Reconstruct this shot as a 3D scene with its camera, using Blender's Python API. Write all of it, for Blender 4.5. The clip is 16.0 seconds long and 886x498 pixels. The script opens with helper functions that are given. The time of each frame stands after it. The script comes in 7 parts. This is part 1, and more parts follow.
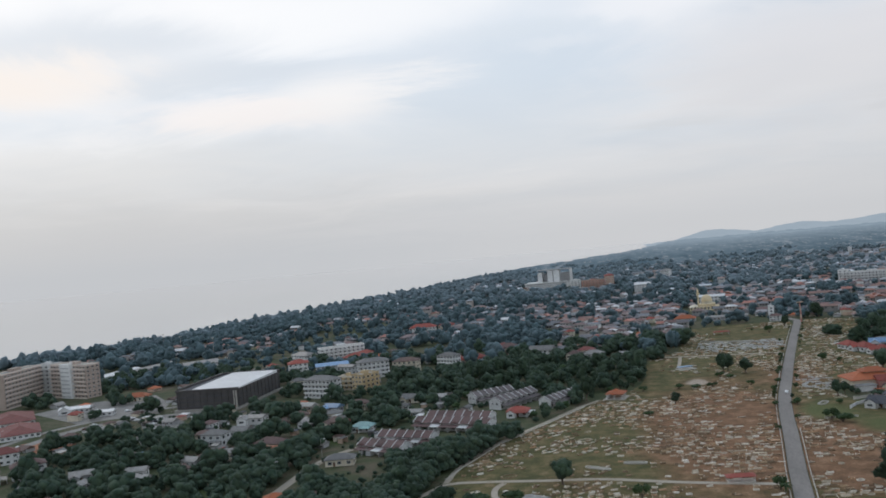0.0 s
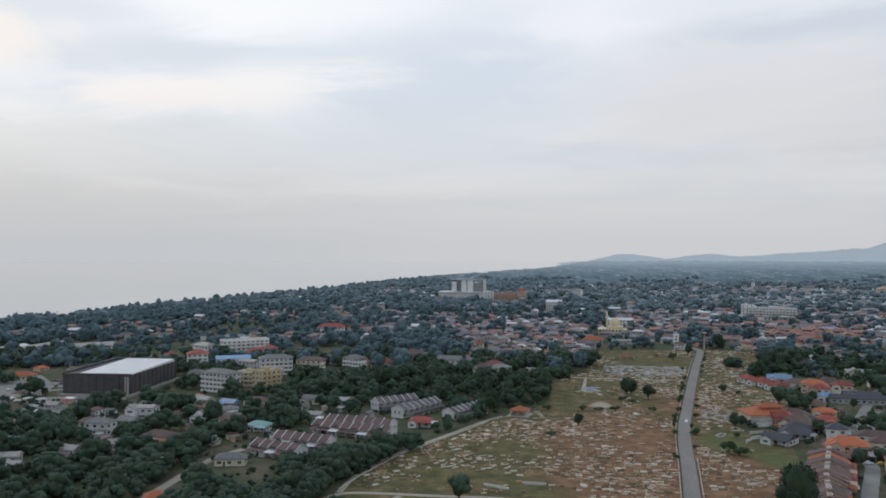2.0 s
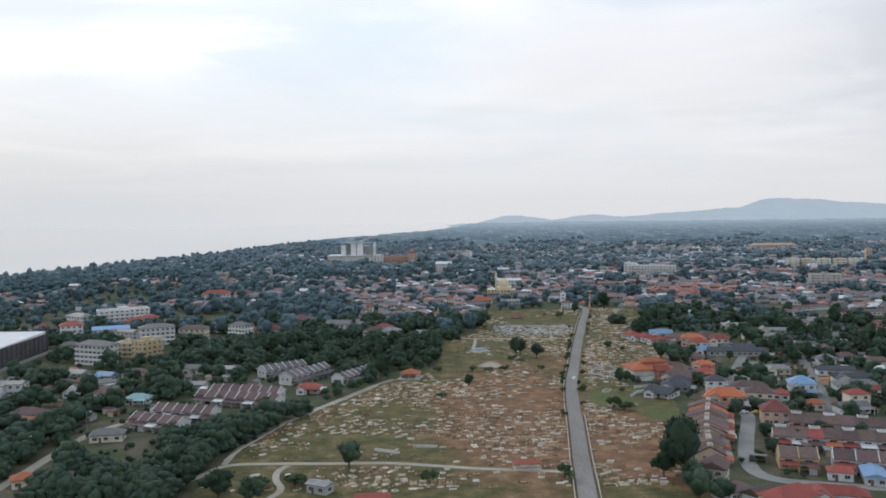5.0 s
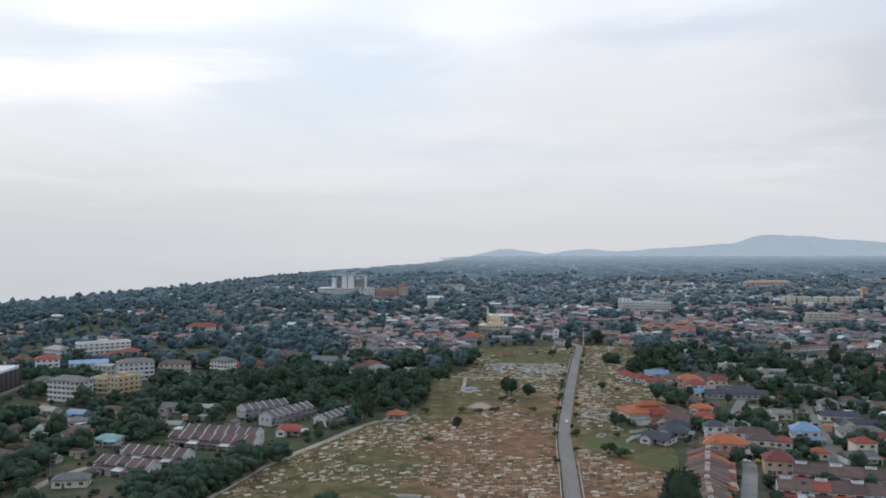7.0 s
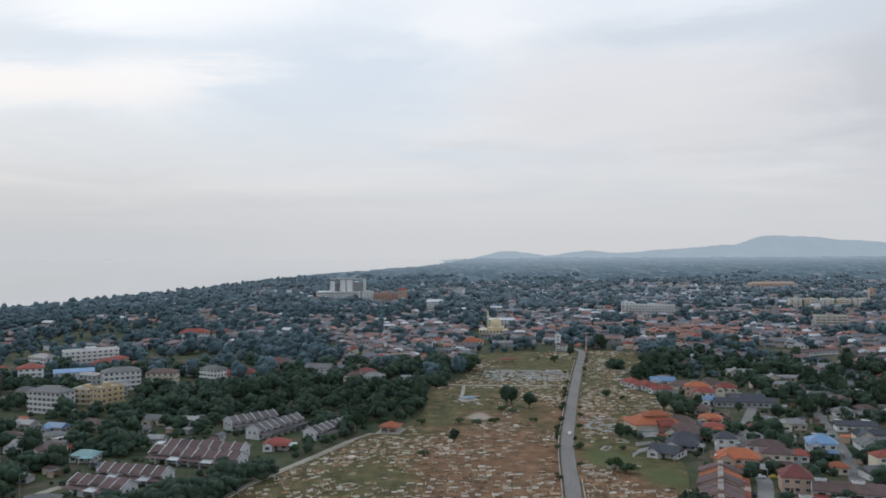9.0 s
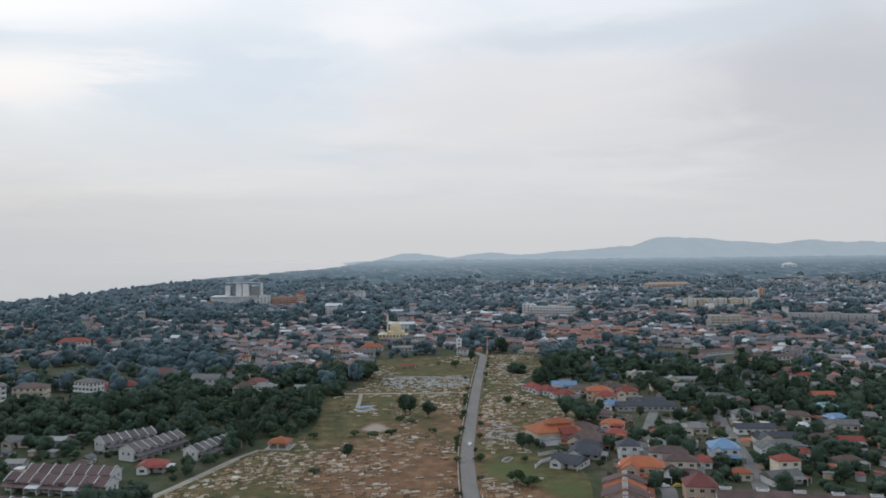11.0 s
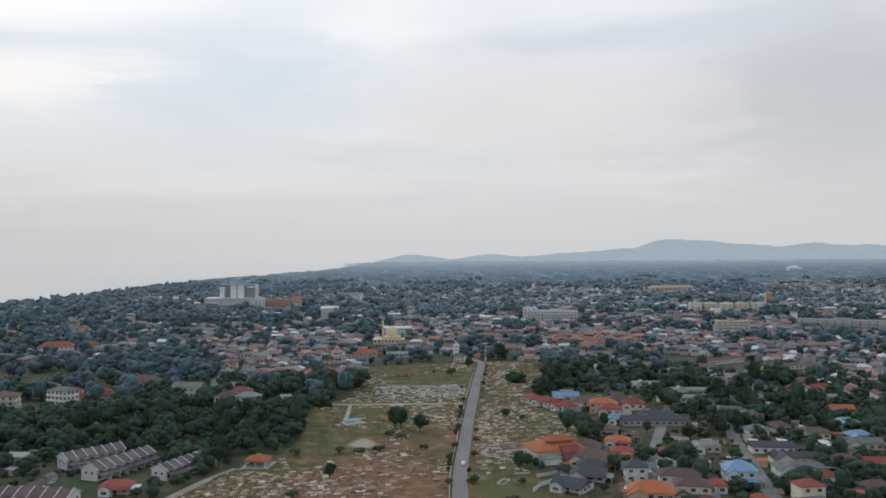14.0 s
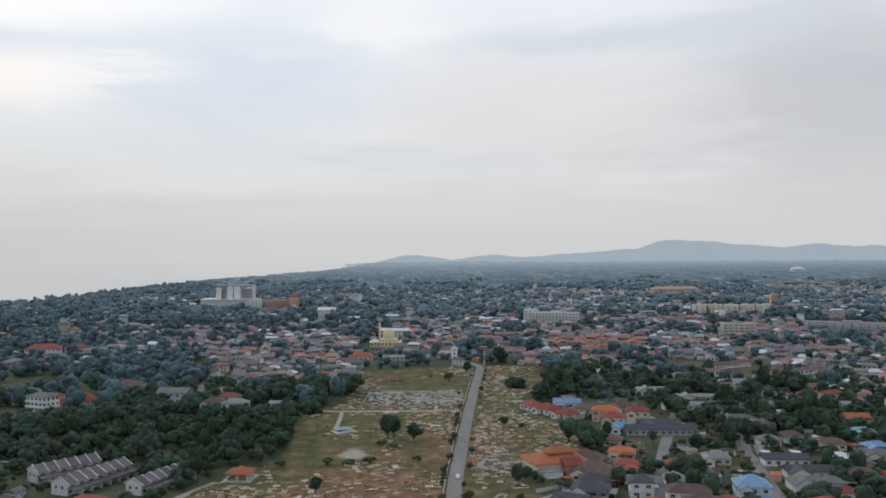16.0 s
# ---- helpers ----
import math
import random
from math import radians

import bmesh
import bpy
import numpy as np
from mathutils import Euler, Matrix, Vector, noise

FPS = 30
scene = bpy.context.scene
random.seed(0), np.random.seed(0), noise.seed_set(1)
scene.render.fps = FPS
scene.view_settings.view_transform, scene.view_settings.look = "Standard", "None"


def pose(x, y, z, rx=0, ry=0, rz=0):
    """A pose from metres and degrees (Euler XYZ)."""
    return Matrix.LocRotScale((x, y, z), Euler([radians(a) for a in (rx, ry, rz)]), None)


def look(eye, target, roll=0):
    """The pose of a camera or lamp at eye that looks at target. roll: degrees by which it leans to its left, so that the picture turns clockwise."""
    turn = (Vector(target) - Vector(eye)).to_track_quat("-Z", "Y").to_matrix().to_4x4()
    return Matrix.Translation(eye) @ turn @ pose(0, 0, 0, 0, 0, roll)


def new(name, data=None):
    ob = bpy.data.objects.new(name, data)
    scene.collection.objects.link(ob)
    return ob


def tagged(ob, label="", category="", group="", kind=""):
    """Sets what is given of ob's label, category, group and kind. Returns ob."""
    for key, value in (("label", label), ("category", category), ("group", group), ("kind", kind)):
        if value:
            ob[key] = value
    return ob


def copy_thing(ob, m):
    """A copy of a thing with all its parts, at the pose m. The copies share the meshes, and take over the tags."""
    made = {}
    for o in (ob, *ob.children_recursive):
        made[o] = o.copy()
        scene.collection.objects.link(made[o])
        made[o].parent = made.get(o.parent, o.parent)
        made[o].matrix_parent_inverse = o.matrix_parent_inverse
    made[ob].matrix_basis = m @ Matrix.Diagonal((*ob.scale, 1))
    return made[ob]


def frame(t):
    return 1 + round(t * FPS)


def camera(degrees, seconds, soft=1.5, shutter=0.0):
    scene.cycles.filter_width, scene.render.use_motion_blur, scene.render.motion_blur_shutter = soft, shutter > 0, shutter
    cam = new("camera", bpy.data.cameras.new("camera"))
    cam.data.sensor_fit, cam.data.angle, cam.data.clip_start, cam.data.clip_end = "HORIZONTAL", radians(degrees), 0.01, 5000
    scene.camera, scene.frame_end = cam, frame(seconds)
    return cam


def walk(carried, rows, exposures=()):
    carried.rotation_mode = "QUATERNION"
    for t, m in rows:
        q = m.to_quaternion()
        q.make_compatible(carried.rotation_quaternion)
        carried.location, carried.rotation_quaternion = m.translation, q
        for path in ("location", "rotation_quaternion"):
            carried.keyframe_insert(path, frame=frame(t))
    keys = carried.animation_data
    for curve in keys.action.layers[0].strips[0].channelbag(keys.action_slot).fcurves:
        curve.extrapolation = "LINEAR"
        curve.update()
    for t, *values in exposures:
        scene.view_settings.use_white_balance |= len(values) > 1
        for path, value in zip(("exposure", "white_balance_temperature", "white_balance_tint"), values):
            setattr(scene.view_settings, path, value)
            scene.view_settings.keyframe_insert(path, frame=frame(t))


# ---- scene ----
cam = camera(53.92, 16.0, soft=1.75)
rows = [
    (0, look((-2.14, -36.82, 99.62), (-192.90, 944.80, 93.48), -5.370)),
    (0.5, look((-2.79, -34.52, 99.83), (-175.64, 950.38, 90.05), -1.382)),
    (1, look((-3.30, -31.63, 99.75), (-171.77, 954.05, 92.97), -5.659)),
    (1.5, look((-3.51, -28.42, 99.97), (-136.29, 962.70, 92.35), -0.609)),
    (2, look((-3.67, -26.21, 99.86), (-100.08, 969.11, 93.44), -0.105)),
    (2.5, look((-3.46, -25.44, 99.72), (-40.06, 973.83, 89.26), -0.137)),
    (3, look((-3.12, -25.44, 99.81), (-42.35, 973.72, 88.05), -0.015)),
    (3.5, look((-2.96, -25.48, 99.58), (-45.05, 973.56, 87.53), 0.023)),
    (4, look((-3.00, -24.57, 99.44), (-46.64, 973.84, 63.65), 0.144)),
    (4.5, look((-2.93, -21.49, 99.08), (7.76, 977.59, 57.43), -1.168)),
    (4.7, look((-2.98, -20.06, 99.01), (20.89, 978.34, 47.75), -1.031)),
    (7, look((-0.00, 0.00, 100.00), (36.76, 999.25, 87.80), -0.045)),
    (7.5, look((0.94, 5.37, 100.13), (37.08, 1004.65, 88.85), -0.130)),
    (8, look((1.93, 11.14, 100.19), (37.52, 1010.45, 89.52), -0.192)),
    (8.5, look((2.81, 16.86, 100.36), (38.28, 1016.18, 90.25), -0.277)),
    (9, look((3.98, 22.72, 100.34), (38.88, 1022.06, 90.73), -0.333)),
    (9.5, look((5.34, 28.88, 100.15), (50.12, 1027.84, 91.61), -3.807)),
    (10, look((6.93, 35.27, 99.95), (151.99, 1024.66, 91.99), -5.231)),
    (10.2, look((7.47, 37.59, 100.00), (154.75, 1026.65, 91.46), -0.999)),
    (12.5, look((13.95, 61.41, 100.46), (158.91, 1050.82, 93.24), -0.311)),
    (13, look((15.39, 66.68, 100.47), (160.02, 1056.14, 93.71), -0.278)),
    (13.5, look((17.12, 72.11, 100.45), (161.00, 1061.68, 94.23), -0.267)),
    (14, look((18.80, 77.67, 100.66), (162.16, 1067.32, 94.29), -0.252)),
    (14.5, look((20.44, 83.14, 100.51), (163.18, 1072.88, 94.12), -0.232)),
    (15, look((22.06, 88.73, 100.54), (164.55, 1078.50, 94.11), -0.217)),
    (15.5, look((23.79, 94.37, 100.59), (165.50, 1084.26, 94.16), -0.186)),
    (16, look((25.53, 99.82, 100.38), (166.71, 1089.79, 94.57), -0.187)),
]
walk(cam, rows, [(0, -0.03, 6250, 10), (4.0, -0.05, 6250, 10), (4.3, 0.26, 6250, 10), (4.7, 0.28, 6250, 10), (6.8, 0.16, 6200, 10), (7.1, 0.14, 6200, 10), (7.5, 0.05, 6200, 10), (8.2, 0.02, 6200, 10), (10.2, 0.03, 6300, 10), (12.3, 0.03, 6330, 10), (16, 0.03, 6380, 10)])

# ---- world and light ----
SUN_AZ, SUN_EL = -38.0, 34.0
world = bpy.data.worlds.new("overcast_sky")
scene.world = world
world.use_nodes = True
wt = world.node_tree
wt.nodes.clear()


def ramp_node(tree, stops, mode="LINEAR"):
    n = tree.nodes.new("ShaderNodeValToRGB")
    n.color_ramp.interpolation = mode
    while len(n.color_ramp.elements) < len(stops):
        n.color_ramp.elements.new(0.5)
    for e, (p, c) in zip(n.color_ramp.elements, stops):
        e.position, e.color = p, (*c, 1)
    return n


def math_node(tree, op, a, b=None, clamp=False):
    n = tree.nodes.new("ShaderNodeMath")
    n.operation, n.use_clamp = op, clamp
    for i, v in enumerate((a, b)):
        if v is None:
            continue
        if isinstance(v, (int, float)):
            n.inputs[i].default_value = v
        else:
            tree.links.new(v, n.inputs[i])
    return n.outputs[0]


def mix_node(tree, fac, a, b, mode="MIX"):
    n = tree.nodes.new("ShaderNodeMix")
    n.data_type, n.blend_type = "RGBA", mode
    for sock, v in ((n.inputs["Factor"], fac), (n.inputs[6], a), (n.inputs[7], b)):
        if isinstance(v, (int, float)):
            sock.default_value = v
        elif isinstance(v, tuple):
            sock.default_value = (*v, 1)
        else:
            tree.links.new(v, sock)
    return n.outputs[2]


def noise_node(tree, vec, scale, detail=3.0, rough=0.5, distortion=0.0):
    n = tree.nodes.new("ShaderNodeTexNoise")
    n.inputs["Scale"].default_value, n.inputs["Detail"].default_value = scale, detail
    n.inputs["Roughness"].default_value, n.inputs["Distortion"].default_value = rough, distortion
    tree.links.new(vec, n.inputs["Vector"])
    return n.outputs["Fac"]


def build_sky():
    sky = wt.nodes.new("ShaderNodeTexSky")
    sky.sky_type, sky.sun_disc = "NISHITA", False
    sky.sun_elevation, sky.sun_rotation = radians(SUN_EL), radians(SUN_AZ)
    sky.dust_density, sky.air_density = 4.0, 1.5
    clear = mix_node(wt, 1.0, sky.outputs[0], (0.1, 0.1, 0.1), "MULTIPLY")
    co = wt.nodes.new("ShaderNodeTexCoord")
    sep = wt.nodes.new("ShaderNodeSeparateXYZ")
    wt.links.new(co.outputs["Generated"], sep.inputs[0])
    x, y, z = sep.outputs
    up = math_node(wt, "MAXIMUM", z, 0.0)
    den = math_node(wt, "ADD", up, 0.10)
    com = wt.nodes.new("ShaderNodeCombineXYZ")
    wt.links.new(math_node(wt, "DIVIDE", x, den), com.inputs[0])
    wt.links.new(math_node(wt, "DIVIDE", y, den), com.inputs[1])
    com.inputs[2].default_value = 3.7
    big = noise_node(wt, com.outputs[0], 0.55, 2.5, 0.45, 0.4)
    fine = noise_node(wt, com.outputs[0], 1.9, 5.0, 0.55, 0.8)
    lum = math_node(wt, "ADD", math_node(wt, "MULTIPLY", big, 0.75), math_node(wt, "MULTIPLY", fine, 0.25))
    deck = ramp_node(wt, [(0.36, (0.68, 0.75, 0.83)), (0.46, (0.775, 0.82, 0.875)), (0.54, (0.86, 0.88, 0.91)), (0.64, (0.96, 0.955, 0.96))])
    wt.links.new(lum, deck.inputs[0])
    # broad lighter and darker bodies of cloud, with the veiled sun's warmth low in the west
    az = math_node(wt, "ARCTAN2", x, y)
    wob = math_node(wt, "SUBTRACT", noise_node(wt, com.outputs[0], 1.1, 7.0, 0.62, 0.7), 0.5)
    az = math_node(wt, "ADD", az, math_node(wt, "MULTIPLY", wob, 0.34))
    el = math_node(wt, "ADD", z, math_node(wt, "MULTIPLY", wob, 0.075))

    def body(a0, z0, sa_, sz_):
        u = math_node(wt, "DIVIDE", math_node(wt, "SUBTRACT", az, radians(a0)), radians(sa_))
        v = math_node(wt, "DIVIDE", math_node(wt, "SUBTRACT", el, z0), sz_)
        r2 = math_node(wt, "ADD", math_node(wt, "MULTIPLY", u, u), math_node(wt, "MULTIPLY", v, v))
        return math_node(wt, "POWER", 2.718, math_node(wt, "MULTIPLY", math_node(wt, "POWER", r2, 1.6), -1.0))

    deck2 = deck.outputs[0]
    blue, white, cream, pink, dull = (0.66, 0.73, 0.805), (0.96, 0.96, 0.965), (0.90, 0.835, 0.79), (0.765, 0.742, 0.745), (0.53, 0.53, 0.555)
    for a0, z0, sa_, sz_, amt, colr in ((15, 0.150, 14, 0.080, 0.85, pink), (34, 0.130, 11, 0.150, 0.82, dull), (-6, 0.160, 9, 0.055, 0.90, blue), (-12, 0.112, 15, 0.030, 0.55, (0.69, 0.745, 0.80)), (-32, 0.118, 10, 0.022, 0.55, (0.70, 0.725, 0.75)),
                                        (-17, 0.255, 11, 0.036, 0.95, white), (5, 0.240, 6, 0.022, 0.75, (0.93, 0.925, 0.935)), (0, 0.300, 40, 0.030, 0.6, white),
                                        (-32, 0.240, 8, 0.022, 0.90, (0.67, 0.725, 0.79)), (-24, 0.206, 7, 0.019, 0.90, (0.67, 0.725, 0.79)), (-14, 0.204, 6, 0.012, 0.55, (0.72, 0.77, 0.83)), (-37, 0.203, 8, 0.028, 1.0, cream), (-23, 0.162, 8, 0.019, 0.95, (0.945, 0.895, 0.875)), (-16, 0.178, 5, 0.022, 0.85, (0.95, 0.92, 0.90)),
                                        (-6, 0.222, 6, 0.010, 0.55, (0.74, 0.79, 0.84)), (20, 0.226, 11, 0.017, 0.85, (0.65, 0.70, 0.76)), (30, 0.238, 7, 0.010, 0.5, (0.66, 0.69, 0.74)), (4, 0.107, 4, 0.008, 0.45, (0.69, 0.70, 0.715)), (19, 0.110, 6, 0.010, 0.25, (0.66, 0.655, 0.66)), (-4, 0.205, 3, 0.008, 0.35, (0.86, 0.87, 0.89))):
        deck2 = mix_node(wt, math_node(wt, "MULTIPLY", body(a0, z0, sa_, sz_), amt, True), deck2, colr)
    low = ramp_node(wt, [(0.0, (1, 1, 1)), (0.04, (0.85, 0.85, 0.85)), (0.11, (0.32, 0.32, 0.32)), (0.18, (0.0, 0.0, 0.0))])
    wt.links.new(up, low.inputs[0])
    hazy = mix_node(wt, low.outputs[0], deck2, (0.655, 0.652, 0.65))
    hazy = mix_node(wt, math_node(wt, "MULTIPLY", body(-36, 0.0, 26, 0.10), 0.85, True), hazy, (0.575, 0.59, 0.605))
    # added dimming and blueing of the unseen sky overhead, to darken the land
    over = ramp_node(wt, [(0.0, (1, 1, 1)), (0.30, (1, 1, 1)), (0.50, (0.70, 0.775, 0.86)), (1.0, (0.62, 0.70, 0.79))])
    wt.links.new(up, over.inputs[0])
    hazy = mix_node(wt, 1.0, hazy, over.outputs[0], "MULTIPLY")
    out = mix_node(wt, 0.94, clear, hazy)
    bg = wt.nodes.new("ShaderNodeBackground")
    wt.links.new(out, bg.inputs[0])
    bg.inputs[1].default_value = 1.0
    o = wt.nodes.new("ShaderNodeOutputWorld")
    wt.links.new(bg.outputs[0], o.inputs[0])


build_sky()
sun_data = bpy.data.lights.new("sun", "SUN")
sun_data.energy, sun_data.angle, sun_data.color = 0.45, radians(14), (1.0, 0.95, 0.88)
sun = new("sun", sun_data)
sa, se = radians(SUN_AZ), radians(SUN_EL)
sun.matrix_world = look((math.sin(sa) * math.cos(se) * 500, math.cos(sa) * math.cos(se) * 500, math.sin(se) * 500), (0, 0, 0))
scene.view_settings.exposure = 0.0


# ---- materials ----
def mat(name, c1, c2, scale=0.4, rough=0.8, spec=0.3, bump=0.3, fine=None, metal=0.0, rnd=0.15, island=None, sheen=0.0, palette=None, stretch=None, fine_amt=0.35):
    """Two-scale noise colour; palette: colours picked per object, or per island where island is set."""
    m = bpy.data.materials.new(name)
    m.use_nodes = True
    t = m.node_tree
    b = t.nodes["Principled BSDF"]
    co = t.nodes.new("ShaderNodeTexCoord")
    vec = co.outputs["Object"]
    if stretch:
        mp = t.nodes.new("ShaderNodeMapping")
        mp.inputs["Scale"].default_value = stretch
        t.links.new(vec, mp.inputs[0])
        vec = mp.outputs[0]
    n1 = noise_node(t, vec, scale, 4.0, 0.55)
    n2 = noise_node(t, vec, fine or scale * 7, 5.0, 0.65)
    r1 = ramp_node(t, [(0.32, (0, 0, 0)), (0.68, (1, 1, 1))])
    t.links.new(n1, r1.inputs[0])
    if island:
        geo = t.nodes.new("ShaderNodeNewGeometry")
        rv = geo.outputs["Random Per Island"]
    else:
        oi = t.nodes.new("ShaderNodeObjectInfo")
        rv = oi.outputs["Random"]
    if palette:
        pr = ramp_node(t, [(i / len(palette), c) for i, c in enumerate(palette)], "CONSTANT")
        t.links.new(rv, pr.inputs[0])
        dark = mix_node(t, 1.0, pr.outputs[0], (0.72, 0.72, 0.72), "MULTIPLY")
        col = mix_node(t, r1.outputs[0], pr.outputs[0], dark)
    else:
        col = mix_node(t, r1.outputs[0], c1, c2)
    f2 = math_node(t, "ADD", math_node(t, "MULTIPLY", n2, 2 * fine_amt), 1.0 - fine_amt)
    if rnd:
        f2 = math_node(t, "MULTIPLY", f2, math_node(t, "ADD", math_node(t, "MULTIPLY", rv, 2 * rnd), 1.0 - rnd))
    cmb = t.nodes.new("ShaderNodeCombineColor")
    for i in range(3):
        t.links.new(f2, cmb.inputs[i])
    col = mix_node(t, 1.0, col, cmb.outputs[0], "MULTIPLY")
    t.links.new(col, b.inputs["Base Color"])
    b.inputs["Roughness"].default_value = rough
    b.inputs["Metallic"].default_value = metal
    b.inputs["Specular IOR Level"].default_value = spec
    if sheen:
        # bluish sheen imitates haze, set strongest on distant foliage and roofs
        b.inputs["Sheen Weight"].default_value = sheen
        b.inputs["Sheen Roughness"].default_value = 0.6
        b.inputs["Sheen Tint"].default_value = (0.70, 0.86, 1.0, 1)
    if bump:
        bn = t.nodes.new("ShaderNodeBump")
        bn.inputs["Strength"].default_value, bn.inputs["Distance"].default_value = bump, 0.3
        t.links.new(n2, bn.inputs["Height"])
        t.links.new(bn.outputs[0], b.inputs["Normal"])
    return m


LEAF = dict(scale=0.25, fine=1.6, rough=0.85, spec=0.12, bump=0.9, sheen=0.06, rnd=0.22, fine_amt=0.5)
leaf_dark = mat("foliage_dark", (0.028, 0.050, 0.030), (0.054, 0.078, 0.041), **LEAF)
leaf_mid = mat("foliage_mid", (0.036, 0.066, 0.028), (0.066, 0.096, 0.037), **LEAF)
leaf_far = mat("foliage_woods", (0.030, 0.054, 0.036), (0.060, 0.085, 0.049), **{**LEAF, "island": True, "rnd": 0.2})
# distant foliage: haze painted in as paler, bluer base colours and more sheen
leaf_haze_blue = mat("foliage_woods_haze_tinted", (0.048, 0.084, 0.092), (0.086, 0.122, 0.128), **{**LEAF, "island": True, "bump": 0.5, "sheen": 0.16, "rnd": 0.24, "fine_amt": 0.35})
leaf_haze_grey = mat("foliage_woods_haze_paled", (0.098, 0.136, 0.150), (0.125, 0.160, 0.172), **{**LEAF, "island": True, "bump": 0.4, "sheen": 0.25, "rnd": 0.08, "fine_amt": 0.25})
bark = mat("bark", (0.10, 0.075, 0.055), (0.17, 0.14, 0.11), 0.8, 0.9)
wall_white = mat("wall_white_render", (0.68, 0.68, 0.67), (0.54, 0.54, 0.53), 0.15, 0.8, rnd=0.12, bump=0.1)
wall_cream = mat("wall_cream_render", (0.66, 0.60, 0.48), (0.56, 0.50, 0.40), 0.15, 0.8, rnd=0.15, bump=0.1)
wall_grey = mat("wall_grey_render", (0.42, 0.42, 0.42), (0.34, 0.34, 0.34), 0.15, 0.85, rnd=0.15, bump=0.1)
wall_ochre = mat("wall_ochre_render", (0.56, 0.43, 0.25), (0.48, 0.37, 0.22), 0.15, 0.8, rnd=0.1, bump=0.1)
wall_sand = mat("wall_pale_yellow_render", (0.70, 0.575, 0.36), (0.62, 0.51, 0.33), 0.15, 0.8, rnd=0.05, bump=0.1)
wall_peach = mat("wall_peach_render", (0.55, 0.40, 0.30), (0.46, 0.34, 0.27), 0.15, 0.8, rnd=0.15, bump=0.1)
wall_beige = mat("wall_beige_render", (0.74, 0.645, 0.565), (0.66, 0.57, 0.50), 0.15, 0.8, rnd=0.08, bump=0.1)
# render darkened to paint in the shade of the balcony recesses
wall_recess_shade = mat("wall_recess_shade_render", (0.43, 0.345, 0.295), (0.37, 0.30, 0.255), 0.15, 0.8, rnd=0.1, bump=0.1)
wall_dark = mat("wall_dark_mesh_cladding", (0.066, 0.062, 0.062), (0.102, 0.094, 0.090), 0.12, 0.7, rnd=0.1, bump=0.3)
wall_red = mat("wall_red_render", (0.50, 0.25, 0.21), (0.43, 0.22, 0.19), 0.15, 0.8)
TILE = dict(scale=0.35, fine=2.6, rough=0.75, bump=0.5, rnd=0.22, fine_amt=0.3)
roof_orange = mat("roof_orange_tile", (0.44, 0.135, 0.06), (0.34, 0.115, 0.058), **TILE)
roof_red = mat("roof_red_tile", (0.31, 0.078, 0.058), (0.23, 0.065, 0.052), **TILE)
roof_brown = mat("roof_brown_tile", (0.165, 0.108, 0.092), (0.115, 0.08, 0.07), **TILE)
roof_maroon = mat("roof_maroon_tile", (0.155, 0.095, 0.088), (0.11, 0.074, 0.07), **TILE)
roof_crimson = mat("roof_crimson_tile", (0.215, 0.072, 0.062), (0.16, 0.06, 0.055), **TILE)
roof_grey = mat("roof_grey_tile", (0.185, 0.182, 0.175), (0.14, 0.137, 0.133), **TILE)
roof_mauve = mat("roof_mauve_tile", (0.165, 0.142, 0.138), (0.122, 0.105, 0.104), **TILE)
roof_slate = mat("roof_slate_tile", (0.085, 0.088, 0.10), (0.065, 0.068, 0.08), **TILE)
roof_blue = mat("roof_blue_metal", (0.19, 0.31, 0.47), (0.16, 0.26, 0.40), **{**TILE, "rough": 0.45})
roof_teal = mat("roof_teal_metal", (0.24, 0.42, 0.41), (0.20, 0.34, 0.34), **{**TILE, "rough": 0.45})
roof_zinc = mat("roof_zinc_sheet", (0.285, 0.28, 0.268), (0.205, 0.192, 0.18), **{**TILE, "rough": 0.5})
roof_white = mat("roof_white_sheet", (0.66, 0.66, 0.655), (0.58, 0.58, 0.58), 0.06, 0.5, rnd=0.0, bump=0.1)
glass = mat("window_glass", (0.035, 0.042, 0.05), (0.055, 0.06, 0.065), 0.5, 0.12, spec=0.5, rnd=0.4, bump=0.0)
trim_white = mat("trim_white_paint", (0.74, 0.74, 0.72), (0.64, 0.64, 0.62), 0.3, 0.6, bump=0.05)
timber = mat("timber_brown", (0.17, 0.10, 0.06), (0.12, 0.07, 0.045), 0.6, 0.7)
concrete = mat("concrete", (0.42, 0.40, 0.36), (0.32, 0.30, 0.27), 0.12, 0.9, fine=1.5)
concrete_pale = mat("concrete_pale", (0.55, 0.52, 0.46), (0.44, 0.41, 0.36), 0.12, 0.9, fine=1.5)
asphalt = mat("asphalt_worn", (0.205, 0.185, 0.168), (0.27, 0.245, 0.222), 0.05, 0.9, fine=0.7, rnd=0, stretch=(1.5, 0.4, 1))
lane_mat = mat("lane_surface", (0.20, 0.19, 0.18), (0.28, 0.265, 0.24), 0.08, 0.9, fine=0.9, rnd=0.1)
track_mat = mat("cement_track", (0.42, 0.37, 0.30), (0.33, 0.285, 0.225), 0.12, 0.95, fine=0.9, rnd=0)
red_earth = mat("red_earth_court", (0.36, 0.16, 0.09), (0.28, 0.14, 0.09), 0.08, 0.95, rnd=0)
car_white = mat("car_paint_white", (0.75, 0.75, 0.75), (0.7, 0.7, 0.7), 1.0, 0.3, bump=0, rnd=0)
car_yellow = mat("car_paint_yellow", (0.55, 0.40, 0.10), (0.5, 0.36, 0.1), 1.0, 0.3, bump=0, rnd=0)
